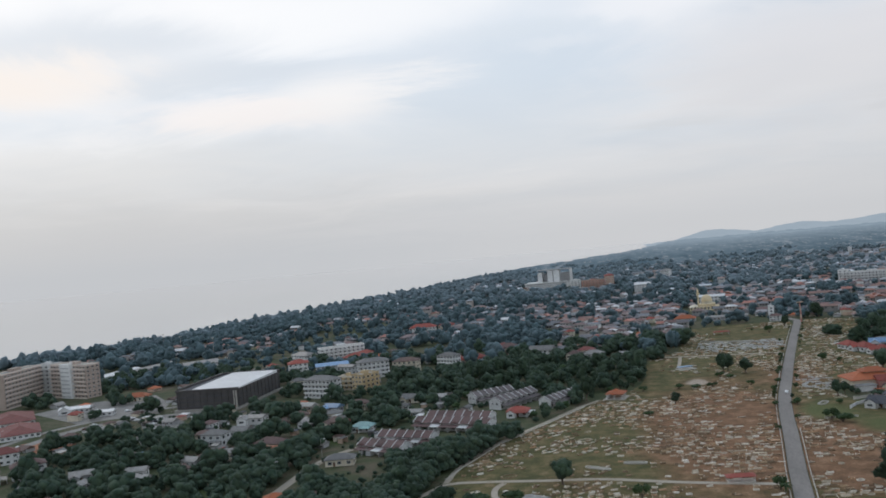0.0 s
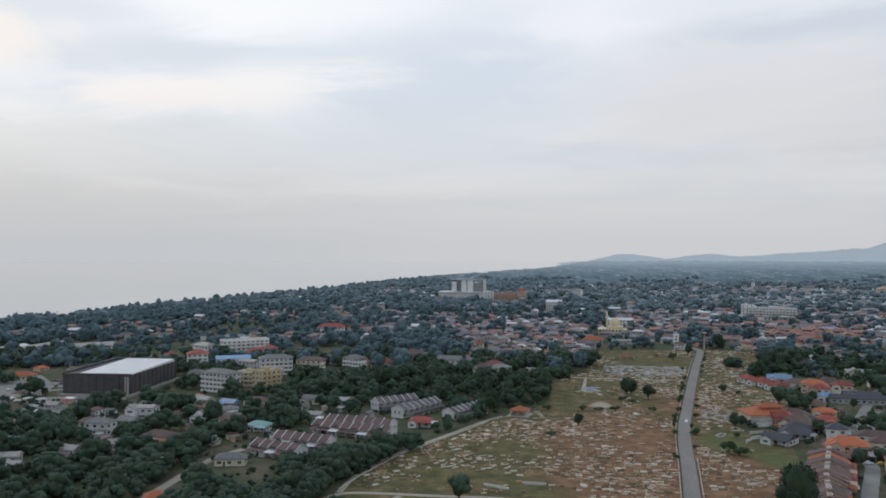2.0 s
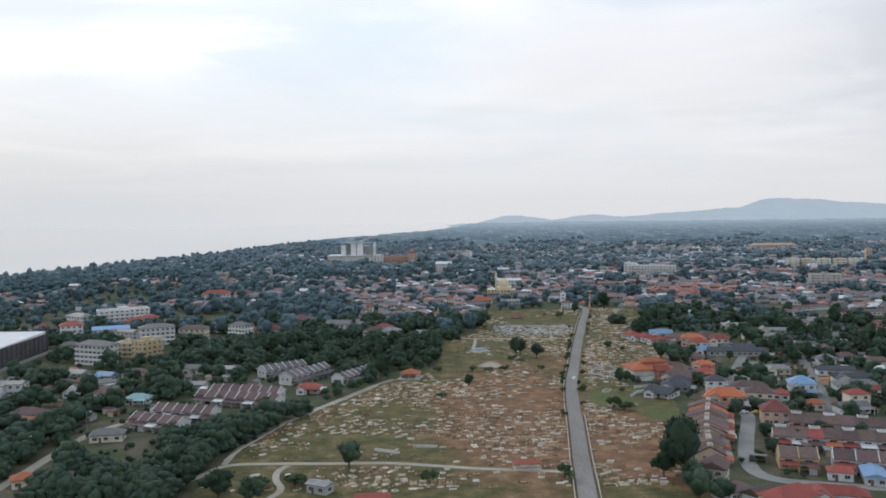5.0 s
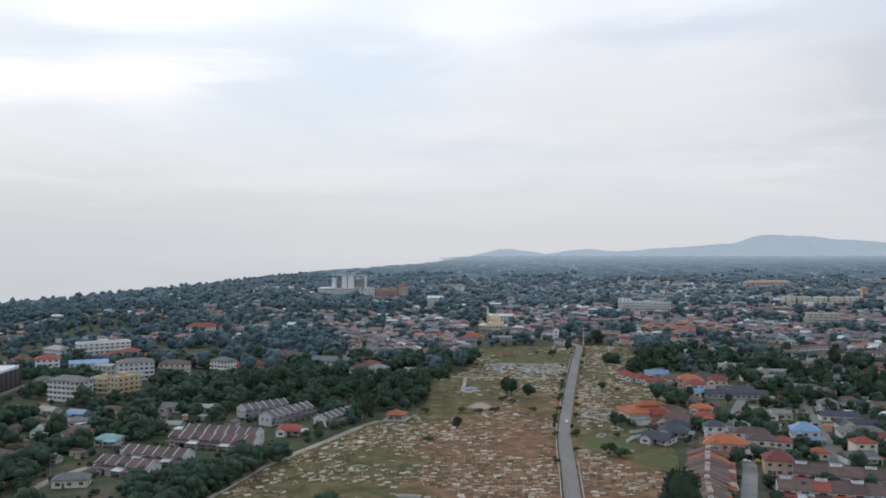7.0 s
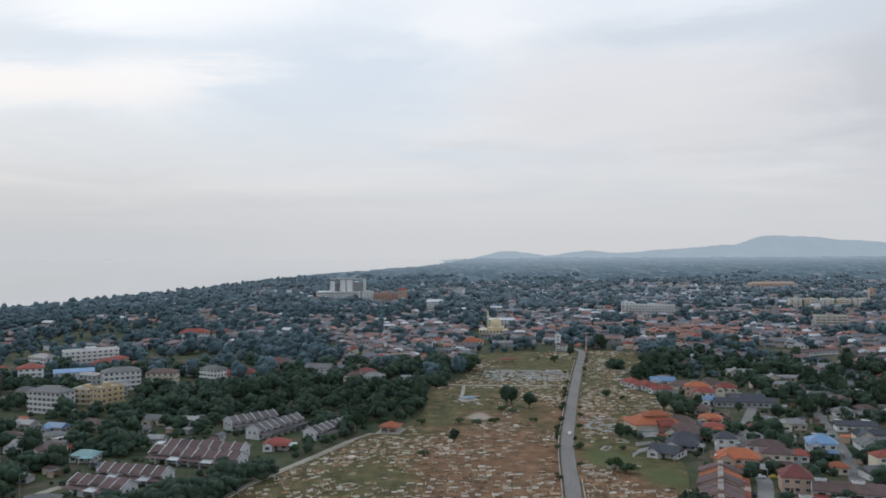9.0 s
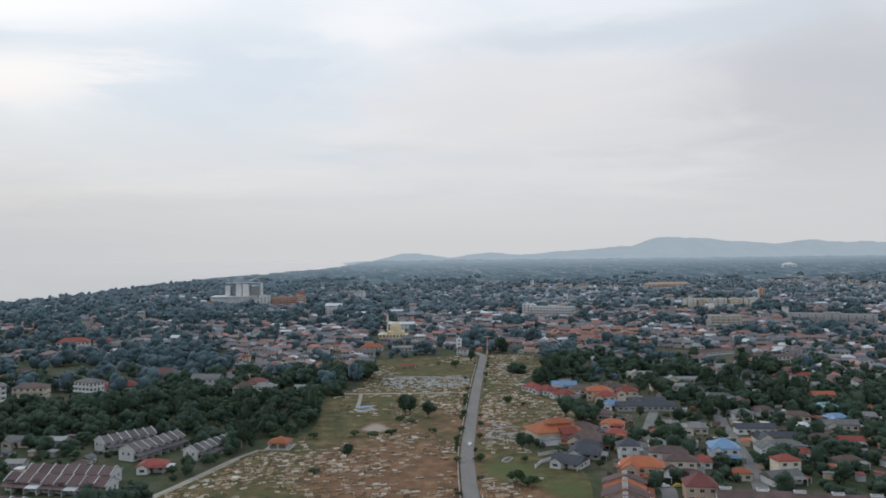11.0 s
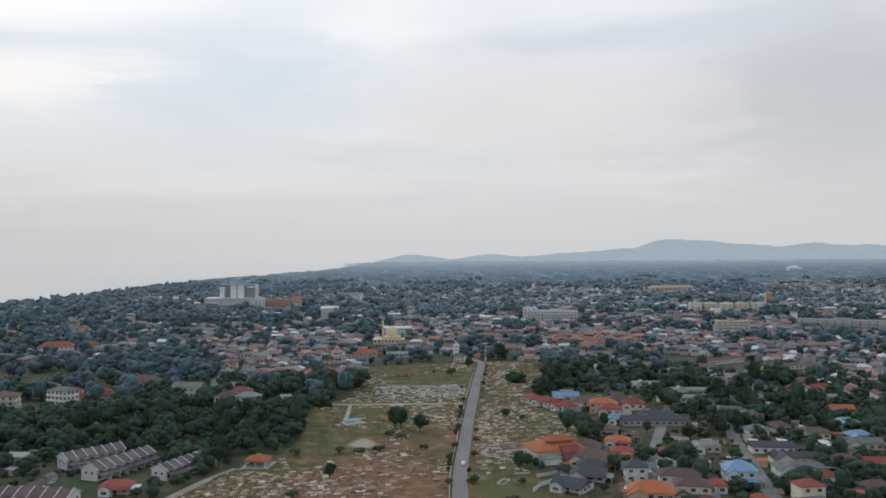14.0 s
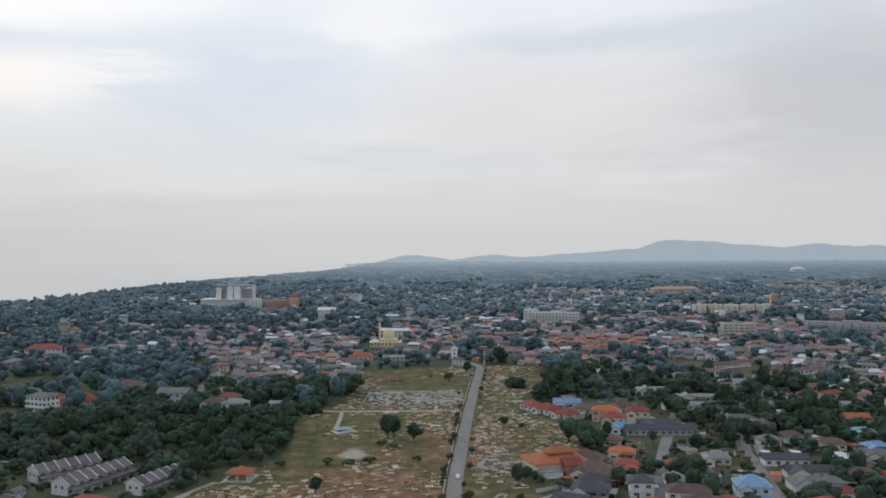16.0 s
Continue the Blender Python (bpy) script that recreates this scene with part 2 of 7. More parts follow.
car_dark = mat("car_paint_dark", (0.06, 0.065, 0.08), (0.05, 0.05, 0.06), 1.0, 0.3, bump=0, rnd=0)
rubber = mat("rubber", (0.02, 0.02, 0.02), (0.03, 0.03, 0.03), 2.0, 0.9, rnd=0)
STONES = [(0.80, 0.71, 0.56), (0.40, 0.28, 0.17), (0.27, 0.19, 0.12), (0.86, 0.79, 0.67), (0.24, 0.165, 0.10), (0.56, 0.41, 0.26), (0.70, 0.61, 0.47), (0.52, 0.33, 0.20), (0.33, 0.24, 0.155), (0.82, 0.77, 0.68), (0.22, 0.16, 0.105)]
grave_stone = mat("grave_kerb_stone", None, None, 1.2, 0.85, palette=STONES, rnd=0.2)
grave_many = mat("grave_stones_weathered", None, None, 1.2, 0.85, palette=STONES, island=True, rnd=0.2)
# haze painted into the far roofs: blue-greyed palette and a pale sheen
far_roof = mat("far_roof_tiles_hazed", None, None, 0.1, 0.75, island=True, rnd=0.22, bump=0.2, sheen=0.35,
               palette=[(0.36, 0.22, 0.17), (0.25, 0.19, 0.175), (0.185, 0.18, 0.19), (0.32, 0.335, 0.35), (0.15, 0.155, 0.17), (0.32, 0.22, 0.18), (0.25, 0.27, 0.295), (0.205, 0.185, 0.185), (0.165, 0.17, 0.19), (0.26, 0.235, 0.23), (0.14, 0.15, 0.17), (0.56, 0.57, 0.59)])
# nearer town and estate roofs carry a weaker haze-like sheen
town_roof = mat("town_roof_tiles", None, None, 0.1, 0.75, island=True, rnd=0.3, bump=0.2, sheen=0.2,
                palette=[(0.42, 0.18, 0.11), (0.29, 0.155, 0.13), (0.165, 0.13, 0.125), (0.34, 0.185, 0.14), (0.135, 0.118, 0.118), (0.24, 0.15, 0.13), (0.23, 0.23, 0.24), (0.195, 0.145, 0.135), (0.37, 0.365, 0.37), (0.15, 0.14, 0.145), (0.26, 0.19, 0.17), (0.37, 0.15, 0.105), (0.56, 0.55, 0.545), (0.125, 0.122, 0.128)])
orange_roof = mat("estate_roof_tiles", None, None, 0.1, 0.75, island=True, rnd=0.25, bump=0.2, sheen=0.2,
                  palette=[(0.42, 0.16, 0.08), (0.34, 0.13, 0.075), (0.28, 0.12, 0.08), (0.39, 0.19, 0.12), (0.22, 0.115, 0.085), (0.36, 0.125, 0.07)])
far_wall = mat("far_wall_render", None, None, 0.1, 0.85, island=True, rnd=0.25, bump=0.0,
               palette=[(0.70, 0.69, 0.67), (0.42, 0.40, 0.38), (0.34, 0.33, 0.33), (0.50, 0.45, 0.41), (0.76, 0.75, 0.74), (0.28, 0.275, 0.275)])


def ground_material():
    m = bpy.data.materials.new("ground_scrub")
    m.use_nodes = True
    t = m.node_tree
    b = t.nodes["Principled BSDF"]
    co = t.nodes.new("ShaderNodeTexCoord")
    v = co.outputs["Object"]
    n1, n2, n3 = noise_node(t, v, 0.010, 4), noise_node(t, v, 0.07, 5, 0.6), noise_node(t, v, 0.9, 5, 0.65)
    r = ramp_node(t, [(0.36, (0.042, 0.058, 0.028)), (0.48, (0.070, 0.082, 0.040)), (0.57, (0.115, 0.100, 0.065)), (0.68, (0.185, 0.15, 0.11))])
    t.links.new(math_node(t, "ADD", math_node(t, "MULTIPLY", n1, 0.4), math_node(t, "MULTIPLY", n2, 0.6)), r.inputs[0])
    r3 = ramp_node(t, [(0.3, (0.65, 0.65, 0.65)), (0.7, (1.3, 1.3, 1.3))])
    t.links.new(n3, r3.inputs[0])
    t.links.new(mix_node(t, 1.0, r.outputs[0], r3.outputs[0], "MULTIPLY"), b.inputs["Base Color"])
    b.inputs["Roughness"].default_value = 0.95
    b.inputs["Specular IOR Level"].default_value = 0.2
    return m


def cemetery_material():
    """Dry grass, with bare reddish earth in the worn middle and greener turf at the margins."""
    m = bpy.data.materials.new("cemetery_turf")
    m.use_nodes = True
    t = m.node_tree
    b = t.nodes["Principled BSDF"]
    co = t.nodes.new("ShaderNodeTexCoord")
    v = co.outputs["Object"]
    n1, n2, n3 = noise_node(t, v, 0.022, 4), noise_node(t, v, 0.12, 5, 0.6), noise_node(t, v, 1.1, 5, 0.7)
    grass = ramp_node(t, [(0.32, (0.056, 0.062, 0.024)), (0.45, (0.098, 0.092, 0.037)), (0.58, (0.150, 0.122, 0.055)), (0.70, (0.245, 0.178, 0.098))])
    t.links.new(n2, grass.inputs[0])
    earth = ramp_node(t, [(0.32, (0.118, 0.072, 0.040)), (0.50, (0.215, 0.118, 0.064)), (0.70, (0.33, 0.20, 0.12))])
    t.links.new(n2, earth.inputs[0])

    def spot(x, y, sx, sy):
        mp = t.nodes.new("ShaderNodeMapping")
        mp.inputs["Location"].default_value = (-x / sx, -y / sy, 0)
        mp.inputs["Scale"].default_value = (1 / sx, 1 / sy, 0)
        t.links.new(v, mp.inputs[0])
        ln = t.nodes.new("ShaderNodeVectorMath")
        ln.operation = "LENGTH"
        t.links.new(mp.outputs[0], ln.inputs[0])
        return math_node(t, "SUBTRACT", 1.0, ln.outputs["Value"], True)

    s = math_node(t, "ADD", math_node(t, "ADD", spot(48, 390, 55, 150), spot(90, 330, 30, 70)), math_node(t, "MULTIPLY", spot(95, 520, 30, 60), 0.5))
    f = math_node(t, "MULTIPLY", math_node(t, "SUBTRACT", math_node(t, "ADD", s, n1), 0.55), 3.0, True)
    col = mix_node(t, f, grass.outputs[0], earth.outputs[0])
    lawn = math_node(t, "ADD", spot(93, 420, 18, 28), math_node(t, "MULTIPLY", spot(112, 385, 16, 30), 0.7), True)
    col = mix_node(t, math_node(t, "MULTIPLY", math_node(t, "SUBTRACT", math_node(t, "ADD", lawn, n1), 0.62), 2.5, True), col, mix_node(t, n2, (0.075, 0.10, 0.035), (0.15, 0.145, 0.06)))
    sand = math_node(t, "MULTIPLY", math_node(t, "SUBTRACT", math_node(t, "ADD", spot(41, 517, 13, 20), math_node(t, "MULTIPLY", n2, 0.5)), 0.62), 3.5, True)
    col = mix_node(t, sand, col, (0.40, 0.33, 0.26))
    r3 = ramp_node(t, [(0.3, (0.62, 0.62, 0.62)), (0.7, (1.32, 1.32, 1.32))])
    t.links.new(n3, r3.inputs[0])
    t.links.new(mix_node(t, 1.0, col, r3.outputs[0], "MULTIPLY"), b.inputs["Base Color"])
    b.inputs["Roughness"].default_value = 0.95
    b.inputs["Specular IOR Level"].default_value = 0.2
    bn = t.nodes.new("ShaderNodeBump")
    bn.inputs["Strength"].default_value, bn.inputs["Distance"].default_value = 0.6, 0.3
    t.links.new(n3, bn.inputs["Height"])
    t.links.new(bn.outputs[0], b.inputs["Normal"])
    return m


def water_material():
    m = bpy.data.materials.new("sea_water")
    m.use_nodes = True
    t = m.node_tree
    b = t.nodes["Principled BSDF"]
    b.inputs["Base Color"].default_value = (0.37, 0.385, 0.40, 1)
    b.inputs["IOR"].default_value = 1.33
    co = t.nodes.new("ShaderNodeTexCoord")
    n = noise_node(t, co.outputs["Object"], 0.004, 5, 0.6)
    t.links.new(math_node(t, "ADD", math_node(t, "MULTIPLY", n, 0.03), 0.03), b.inputs["Roughness"])
    return m


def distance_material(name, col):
    """A far backdrop: hills seen only as a plain glow, with hazy light painted into the emission colour."""
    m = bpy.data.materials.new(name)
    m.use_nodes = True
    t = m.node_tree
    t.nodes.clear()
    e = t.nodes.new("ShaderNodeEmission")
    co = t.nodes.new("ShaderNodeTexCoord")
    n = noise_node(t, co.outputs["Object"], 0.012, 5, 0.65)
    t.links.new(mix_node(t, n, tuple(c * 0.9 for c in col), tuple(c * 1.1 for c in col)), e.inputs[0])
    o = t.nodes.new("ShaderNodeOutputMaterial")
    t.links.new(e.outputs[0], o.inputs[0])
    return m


# ---- mesh helpers ----
class Geo:
    def __init__(self):
        self.v, self.f, self.m = [], [], []

    def add(self, verts, faces, mi=0):
        n = len(self.v)
        self.v += [tuple(p) for p in verts]
        self.f += [tuple(n + i for i in q) for q in faces]
        self.m += [mi] * len(faces)
        return self

    def box(self, x0, x1, y0, y1, z0, z1, mi=0, rot=0.0):
        p = [(x0, y0, z0), (x1, y0, z0), (x1, y1, z0), (x0, y1, z0), (x0, y0, z1), (x1, y0, z1), (x1, y1, z1), (x0, y1, z1)]
        if rot:
            cx, cy, c, s = (x0 + x1) / 2, (y0 + y1) / 2, math.cos(rot), math.sin(rot)
            p = [(cx + (x - cx) * c - (y - cy) * s, cy + (x - cx) * s + (y - cy) * c, z) for x, y, z in p]
        return self.add(p, [(3, 2, 1, 0), (4, 5, 6, 7), (0, 1, 5, 4), (1, 2, 6, 5), (2, 3, 7, 6), (3, 0, 4, 7)], mi)

    def cyl(self, x, y, z0, z1, r0, r1=None, n=8, mi=0):
        r1 = r0 if r1 is None else r1
        a = [2 * math.pi * i / n for i in range(n)]
        p = [(x + r0 * math.cos(t), y + r0 * math.sin(t), z0) for t in a] + [(x + r1 * math.cos(t), y + r1 * math.sin(t), z1) for t in a]
        f = [(i, (i + 1) % n, n + (i + 1) % n, n + i) for i in range(n)] + [tuple(range(n - 1, -1, -1)), tuple(range(n, 2 * n))]
        return self.add(p, f, mi)

    def tube(self, p0, p1, r0, r1, n=6, mi=0):
        p0, p1 = Vector(p0), Vector(p1)
        q = (p1 - p0).to_track_quat("Z", "Y").to_matrix()
        a = [2 * math.pi * i / n for i in range(n)]
        p = [p0 + q @ Vector((r0 * math.cos(t), r0 * math.sin(t), 0)) for t in a] + [p1 + q @ Vector((r1 * math.cos(t), r1 * math.sin(t), 0)) for t in a]
        return self.add(p, [(i, (i + 1) % n, n + (i + 1) % n, n + i) for i in range(n)] + [tuple(range(n, 2 * n))], mi)

    def hip(self, x0, x1, y0, y1, z, h, t=0.25, gable=False, mi=0):
        """A hipped or gabled roof with a fascia of thickness t; its ridge runs along the longer side."""
        w, d = x1 - x0, y1 - y0
        cx, cy = (x0 + x1) / 2, (y0 + y1) / 2
        if w >= d:
            k = 0 if gable else min(d / 2, w / 2 - 0.01)
            r = [(x0 + k, cy, z + t + h), (x1 - k, cy, z + t + h)]
            f = [(4, 5, 9, 8), (6, 7, 8, 9), (7, 4, 8), (5, 6, 9)]
        else:
            k = 0 if gable else min(w / 2, d / 2 - 0.01)
            r = [(cx, y0 + k, z + t + h), (cx, y1 - k, z + t + h)]
            f = [(5, 6, 9, 8), (7, 4, 8, 9), (4, 5, 8), (6, 7, 9)]
        p = [(x, y, zz) for zz in (z, z + t) for x, y in ((x0, y0), (x1, y0), (x1, y1), (x0, y1))] + r
        return self.add(p, [(3, 2, 1, 0), (0, 1, 5, 4), (1, 2, 6, 5), (2, 3, 7, 6), (3, 0, 4, 7)] + f, mi)

    def mesh(self, name, mats):
        me = bpy.data.meshes.new(name)
        me.from_pydata(self.v, [], self.f)
        for m in mats if isinstance(mats, (list, tuple)) else [mats]:
            me.materials.append(m)
        if any(self.m):
            me.polygons.foreach_set("material_index", self.m)
        me.update()
        return me


def part(name, geo, mats, parent, label=""):
    ob = new(name, geo.mesh(name, mats) if isinstance(geo, Geo) else geo)
    ob.parent = parent
    if label:
        ob["label"] = label
    return ob


def thing(name, x, y, rot, label, category, group="", z=0.0, kind=""):
    ob = new(name)
    ob.empty_display_size = 1.0
    ob.matrix_basis = pose(x, y, z, 0, 0, rot)
    return tagged(ob, label, category, group, kind)


def solid(name, geo, mats, label, category, group="", kind="", m=None):
    ob = new(name, geo.mesh(name, mats))
    if m is not None:
        ob.matrix_basis = m
    return tagged(ob, label, category, group, kind)


def inside(x, y, poly):
    r = False
    for (x0, y0), (x1, y1) in zip(poly, poly[1:] + poly[:1]):
        if (y0 > y) != (y1 > y) and x < (x1 - x0) * (y - y0) / (y1 - y0) + x0:
            r = not r
    return r


def along(pts, y):
    """x of a bent line at that y."""
    return float(np.interp(y, [p[1] for p in pts], [p[0] for p in pts]))


def ribbon(left, right, z):
    g = Geo()
    n = len(left)
    g.add([(x, y, z) for x, y in left] + [(x, y, z) for x, y in right] + [(x, y, z - 0.4) for x, y in left] + [(x, y, z - 0.4) for x, y in right],
          [(i, n + i, n + i + 1, i + 1) for i in range(n - 1)] + [(i, i + 1, 2 * n + i + 1, 2 * n + i) for i in range(n - 1)] + [(n + i + 1, n + i, 3 * n + i, 3 * n + i + 1) for i in range(n - 1)])
    return g


def strip(pts, width, z):
    """A ribbon of even width along a bent line, smoothed."""
    p = [Vector((x, y, 0)) for x, y in pts]
    for _ in range(2):
        p = [p[0]] + [q for a, b in zip(p, p[1:]) for q in (a * 0.75 + b * 0.25, a * 0.25 + b * 0.75)] + [p[-1]]
    le, ri = [], []
    for i, q in enumerate(p):
        d = (p[min(i + 1, len(p) - 1)] - p[max(i - 1, 0)]).normalized()
        s = Vector((-d.y, d.x, 0)) * width / 2
        le.append((q + s)[:2])
        ri.append((q - s)[:2])
    return ribbon(le, ri, z)


def dist_to_line(x, y, pts):
    best = 1e9
    for (x0, y0), (x1, y1) in zip(pts, pts[1:]):
        dx, dy = x1 - x0, y1 - y0
        u = max(0.0, min(1.0, ((x - x0) * dx + (y - y0) * dy) / (dx * dx + dy * dy + 1e-9)))
        best = min(best, math.hypot(x - x0 - u * dx, y - y0 - u * dy))
    return best


# ---- plan ----
COAST = [(-1500, 250), (-1150, 500), (-880, 760), (-700, 960), (-625, 1060), (-590, 1250), (-515, 1520), (-410, 1900), (-320, 2480), (-150, 2800), (40, 3250), (165, 3700), (240, 4200), (500, 4300), (2500, 4420), (6000, 4480)]
ROAD = [(47, 215), (50.5, 250), (55.2, 282.6), (59.5, 315), (63.6, 342), (68.5, 375), (72.6, 405), (78, 440), (84, 472), (91, 505), (101, 553), (112.5, 606), (126, 667), (139.5, 727), (151, 777), (156, 800), (152, 822), (140, 850)]
CEM_WEST = [(-86, 220), (-82, 290), (-79.5, 315), (-78, 339), (-66, 381), (-42, 430), (-28, 461), (-17, 478), (-3, 491), (7, 519), (12, 551), (12, 590), (20, 632), (38, 645), (47, 703), (59, 785), (86, 799), (125, 802), (148, 790)]
CEM_EAST = [(84, 220), (94, 250), (96, 288), (98.5, 300), (103, 318), (106, 334), (111, 356), (120, 386), (124, 405), (126, 428), (112, 440), (109, 462), (116, 485), (150, 505), (168, 548), (158, 575), (150, 605), (152, 650), (178, 690), (196, 745), (200, 790), (165, 806)]
CEMETERY_W = CEM_WEST + [(x - 3.6, y) for x, y in reversed(ROAD[:15])]
CEMETERY_E = [(x + 3.6, y) for x, y in ROAD[:15]] + CEM_EAST[::-1]

# ---- ground, sea, roads, hills ----
g = Geo()
n = len(COAST)
g.add([(x, y, 0) for x, y in COAST] + [(6000, -400, 0), (-1500, -400, 0)], [tuple(list(range(n - 1, -1, -1)) + [n + 1, n])])
g.add([(x, y, 0) for x, y in COAST] + [(x - 25, y + 8, -2.2) for x, y in COAST], [(i, i + 1, n + i + 1, n + i) for i in range(n - 1)])
solid("ground", g, ground_material(), "flat green and brown coastal plain reaching the hills", "ground", kind="structure")
g = Geo().add([(-9000, -2000, -1.5), (6000, -2000, -1.5), (6000, 9000, -1.5), (-9000, 9000, -1.5)], [(0, 1, 2, 3)])
solid("water", g, water_material(), "calm pale grey sea under haze", "sea", kind="structure")


def flat_poly(poly, z):
    import_bm = bmesh.new()
    vs = [import_bm.verts.new((x, y, z)) for x, y in poly]
    import_bm.faces.new(vs)
    bmesh.ops.triangulate(import_bm, faces=import_bm.faces[:])
    out = Geo()
    import_bm.verts.index_update()
    import_bm.normal_update()
    flip = sum(f.normal.z * f.calc_area() for f in import_bm.faces) < 0
    out.add([v.co[:] for v in import_bm.verts], [tuple(v.index for v in (reversed(f.verts) if flip else f.verts)) for f in import_bm.faces])
    import_bm.free()
    return out


turf = cemetery_material()
solid("ground_cemetery_west", flat_poly(CEMETERY_W, 0.05), turf, "dry grass and bare reddish earth of a cemetery", "ground", kind="structure")
solid("ground_cemetery_east", flat_poly(CEMETERY_E, 0.05), turf, "patchy grass of a cemetery beside houses", "ground", kind="structure")
solid("road", ribbon([(x - 3.3, y) for x, y in ROAD], [(x + 3.3, y) for x, y in ROAD], 0.12), asphalt, "worn grey asphalt road between two cemeteries", "road", kind="structure")
TRACKS = [[(-157, 250), (-154.5, 288), (-152.6, 311), (-152, 336), (-151, 357), (-146, 376), (-138, 390)], [(-92, 292), (-84, 303), (-79, 317), (-61, 317), (-34, 315), (-15, 315), (5, 309), (20, 304.6), (51, 299)],
          [(20, 632), (39, 624), (73, 621.5), (109, 615.5)], [(-79, 317), (-78, 340), (-67, 381), (-43, 429), (-29, 460), (-18, 477)], [(39, 624), (37, 600), (34, 575)], [(-58, 262), (-56, 274), (-51, 285), (-56, 296), (-57, 307), (-54, 314)]]
LANES = [[(185, 370), (198, 402), (204, 421), (217, 458), (228, 493), (238, 516), (246, 534)], [(150, 412), (160, 432), (167.6, 452), (194, 510), (231, 583.5), (270, 667)], [(150, 384), (149, 376), (137, 347), (126.5, 321), (120.5, 303), (119.5, 291), (124, 284), (132, 280), (144, 276), (185, 266)],
         [(-367, 380), (-367, 416), (-364, 443), (-361, 472), (-344, 497), (-310, 512), (-285, 515)], [(-390, 360), (-385, 430), (-380, 480), (-350, 520), (-320, 545)]]
for tr, wd in zip(TRACKS, (4.5, 3.2, 4.2, 2.6, 2.4, 2.6)):
    solid("pavement_track", strip(tr, wd, 0.09), track_mat, "narrow pale cement track", "path", kind="structure")
for tr, wd in zip(LANES, (6.5, 5.5, 6.2, 9.0, 6.0)):
    solid("road_lane", strip(tr, wd, 0.10), lane_mat, "narrow grey lane between houses", "road", kind="structure")
LINES = [(p, 4.5) for p in TRACKS] + [(p, 7.0) for p in LANES] + [(ROAD, 8.0)]
lawn_mat = mat("rough_lawn", (0.085, 0.105, 0.036), (0.055, 0.078, 0.028), 0.06, 0.95, fine=0.9, rnd=0, bump=0.2)
for lawn in ([(-205, 322), (-178, 330), (-168, 318), (-172, 300), (-200, 300)], [(-188, 388), (-176, 396), (-160, 392), (-158, 380), (-176, 374)], [(-172, 410), (-160, 420), (-148, 412), (-152, 396)], [(-152, 455), (-128, 474), (-112, 462), (-120, 446)]):
    solid("ground_lawn", flat_poly(lawn, 0.06), lawn_mat, "rough green lawn between village trees", "lawn", kind="structure")
solid("pavement_car_park", flat_poly([(-325, 498), (-303, 510), (-275, 470), (-298, 458)], 0.06), lane_mat, "grey car park beside the dark hall", "car park", kind="structure")
solid("ground_red_court", flat_poly([(-281, 468), (-272, 488), (-258, 481), (-266, 453)], 0.08), red_earth, "bare red earth court", "court", kind="structure")


def array_mesh(name, V, Fc, mats, index=None, smooth=False):
    me = bpy.data.meshes.new(name)
    me.vertices.add(len(V))
    me.vertices.foreach_set("co", np.asarray(V, dtype=np.float32).ravel())
    k = Fc.shape[1]
    me.loops.add(len(Fc) * k)
    me.loops.foreach_set("vertex_index", Fc.astype(np.int32).ravel())
    me.polygons.add(len(Fc))
    me.polygons.foreach_set("loop_start", np.arange(len(Fc), dtype=np.int32) * k)
    me.polygons.foreach_set("loop_total", np.full(len(Fc), k, dtype=np.int32))
    for m in mats:
        me.materials.append(m)
    if index is not None:
        me.polygons.foreach_set("material_index", index.astype(np.int32))
    if smooth:
        me.polygons.foreach_set("use_smooth", np.ones(len(Fc), dtype=bool))
    me.update(calc_edges=True)
    me.validate()
    return me


def ridge(name, y, prof, col, label, seed, thick=300.0):
    """A far ridge: a crest line with slopes in front and behind."""
    xs = np.arange(prof[0][0], prof[-1][0] + 1, 25.0)
    hs = np.interp(xs, [p[0] for p in prof], [p[1] for p in prof])
    rows_ = []
    for k, (dy, fr) in enumerate(((-thick, -0.02), (-thick * 0.5, 0.5), (0, 1.0), (thick * 0.3, 0.4))):
        rows_.append([(x, y + dy, max(-3.0, h * fr + (fr > 0) * fr * (6 * noise.noise((x * 0.012, k * 3.1, seed)) + 4 * noise.noise((x * 0.04, k, seed))))) for x, h in zip(xs, hs)])
    gg = Geo()
    m = len(xs)
    gg.add([p for r in rows_ for p in r], [(k * m + i, k * m + i + 1, (k + 1) * m + i + 1, (k + 1) * m + i) for k in range(3) for i in range(m - 1)])
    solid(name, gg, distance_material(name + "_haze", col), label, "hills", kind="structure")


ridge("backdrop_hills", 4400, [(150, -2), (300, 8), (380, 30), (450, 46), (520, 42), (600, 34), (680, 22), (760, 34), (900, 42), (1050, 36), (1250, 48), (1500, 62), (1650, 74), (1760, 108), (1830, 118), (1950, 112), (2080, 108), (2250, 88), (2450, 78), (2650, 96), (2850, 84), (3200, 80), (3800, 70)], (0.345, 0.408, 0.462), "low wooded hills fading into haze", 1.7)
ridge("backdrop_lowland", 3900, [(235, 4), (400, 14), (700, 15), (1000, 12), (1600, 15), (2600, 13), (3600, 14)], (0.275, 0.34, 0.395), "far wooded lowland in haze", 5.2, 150)


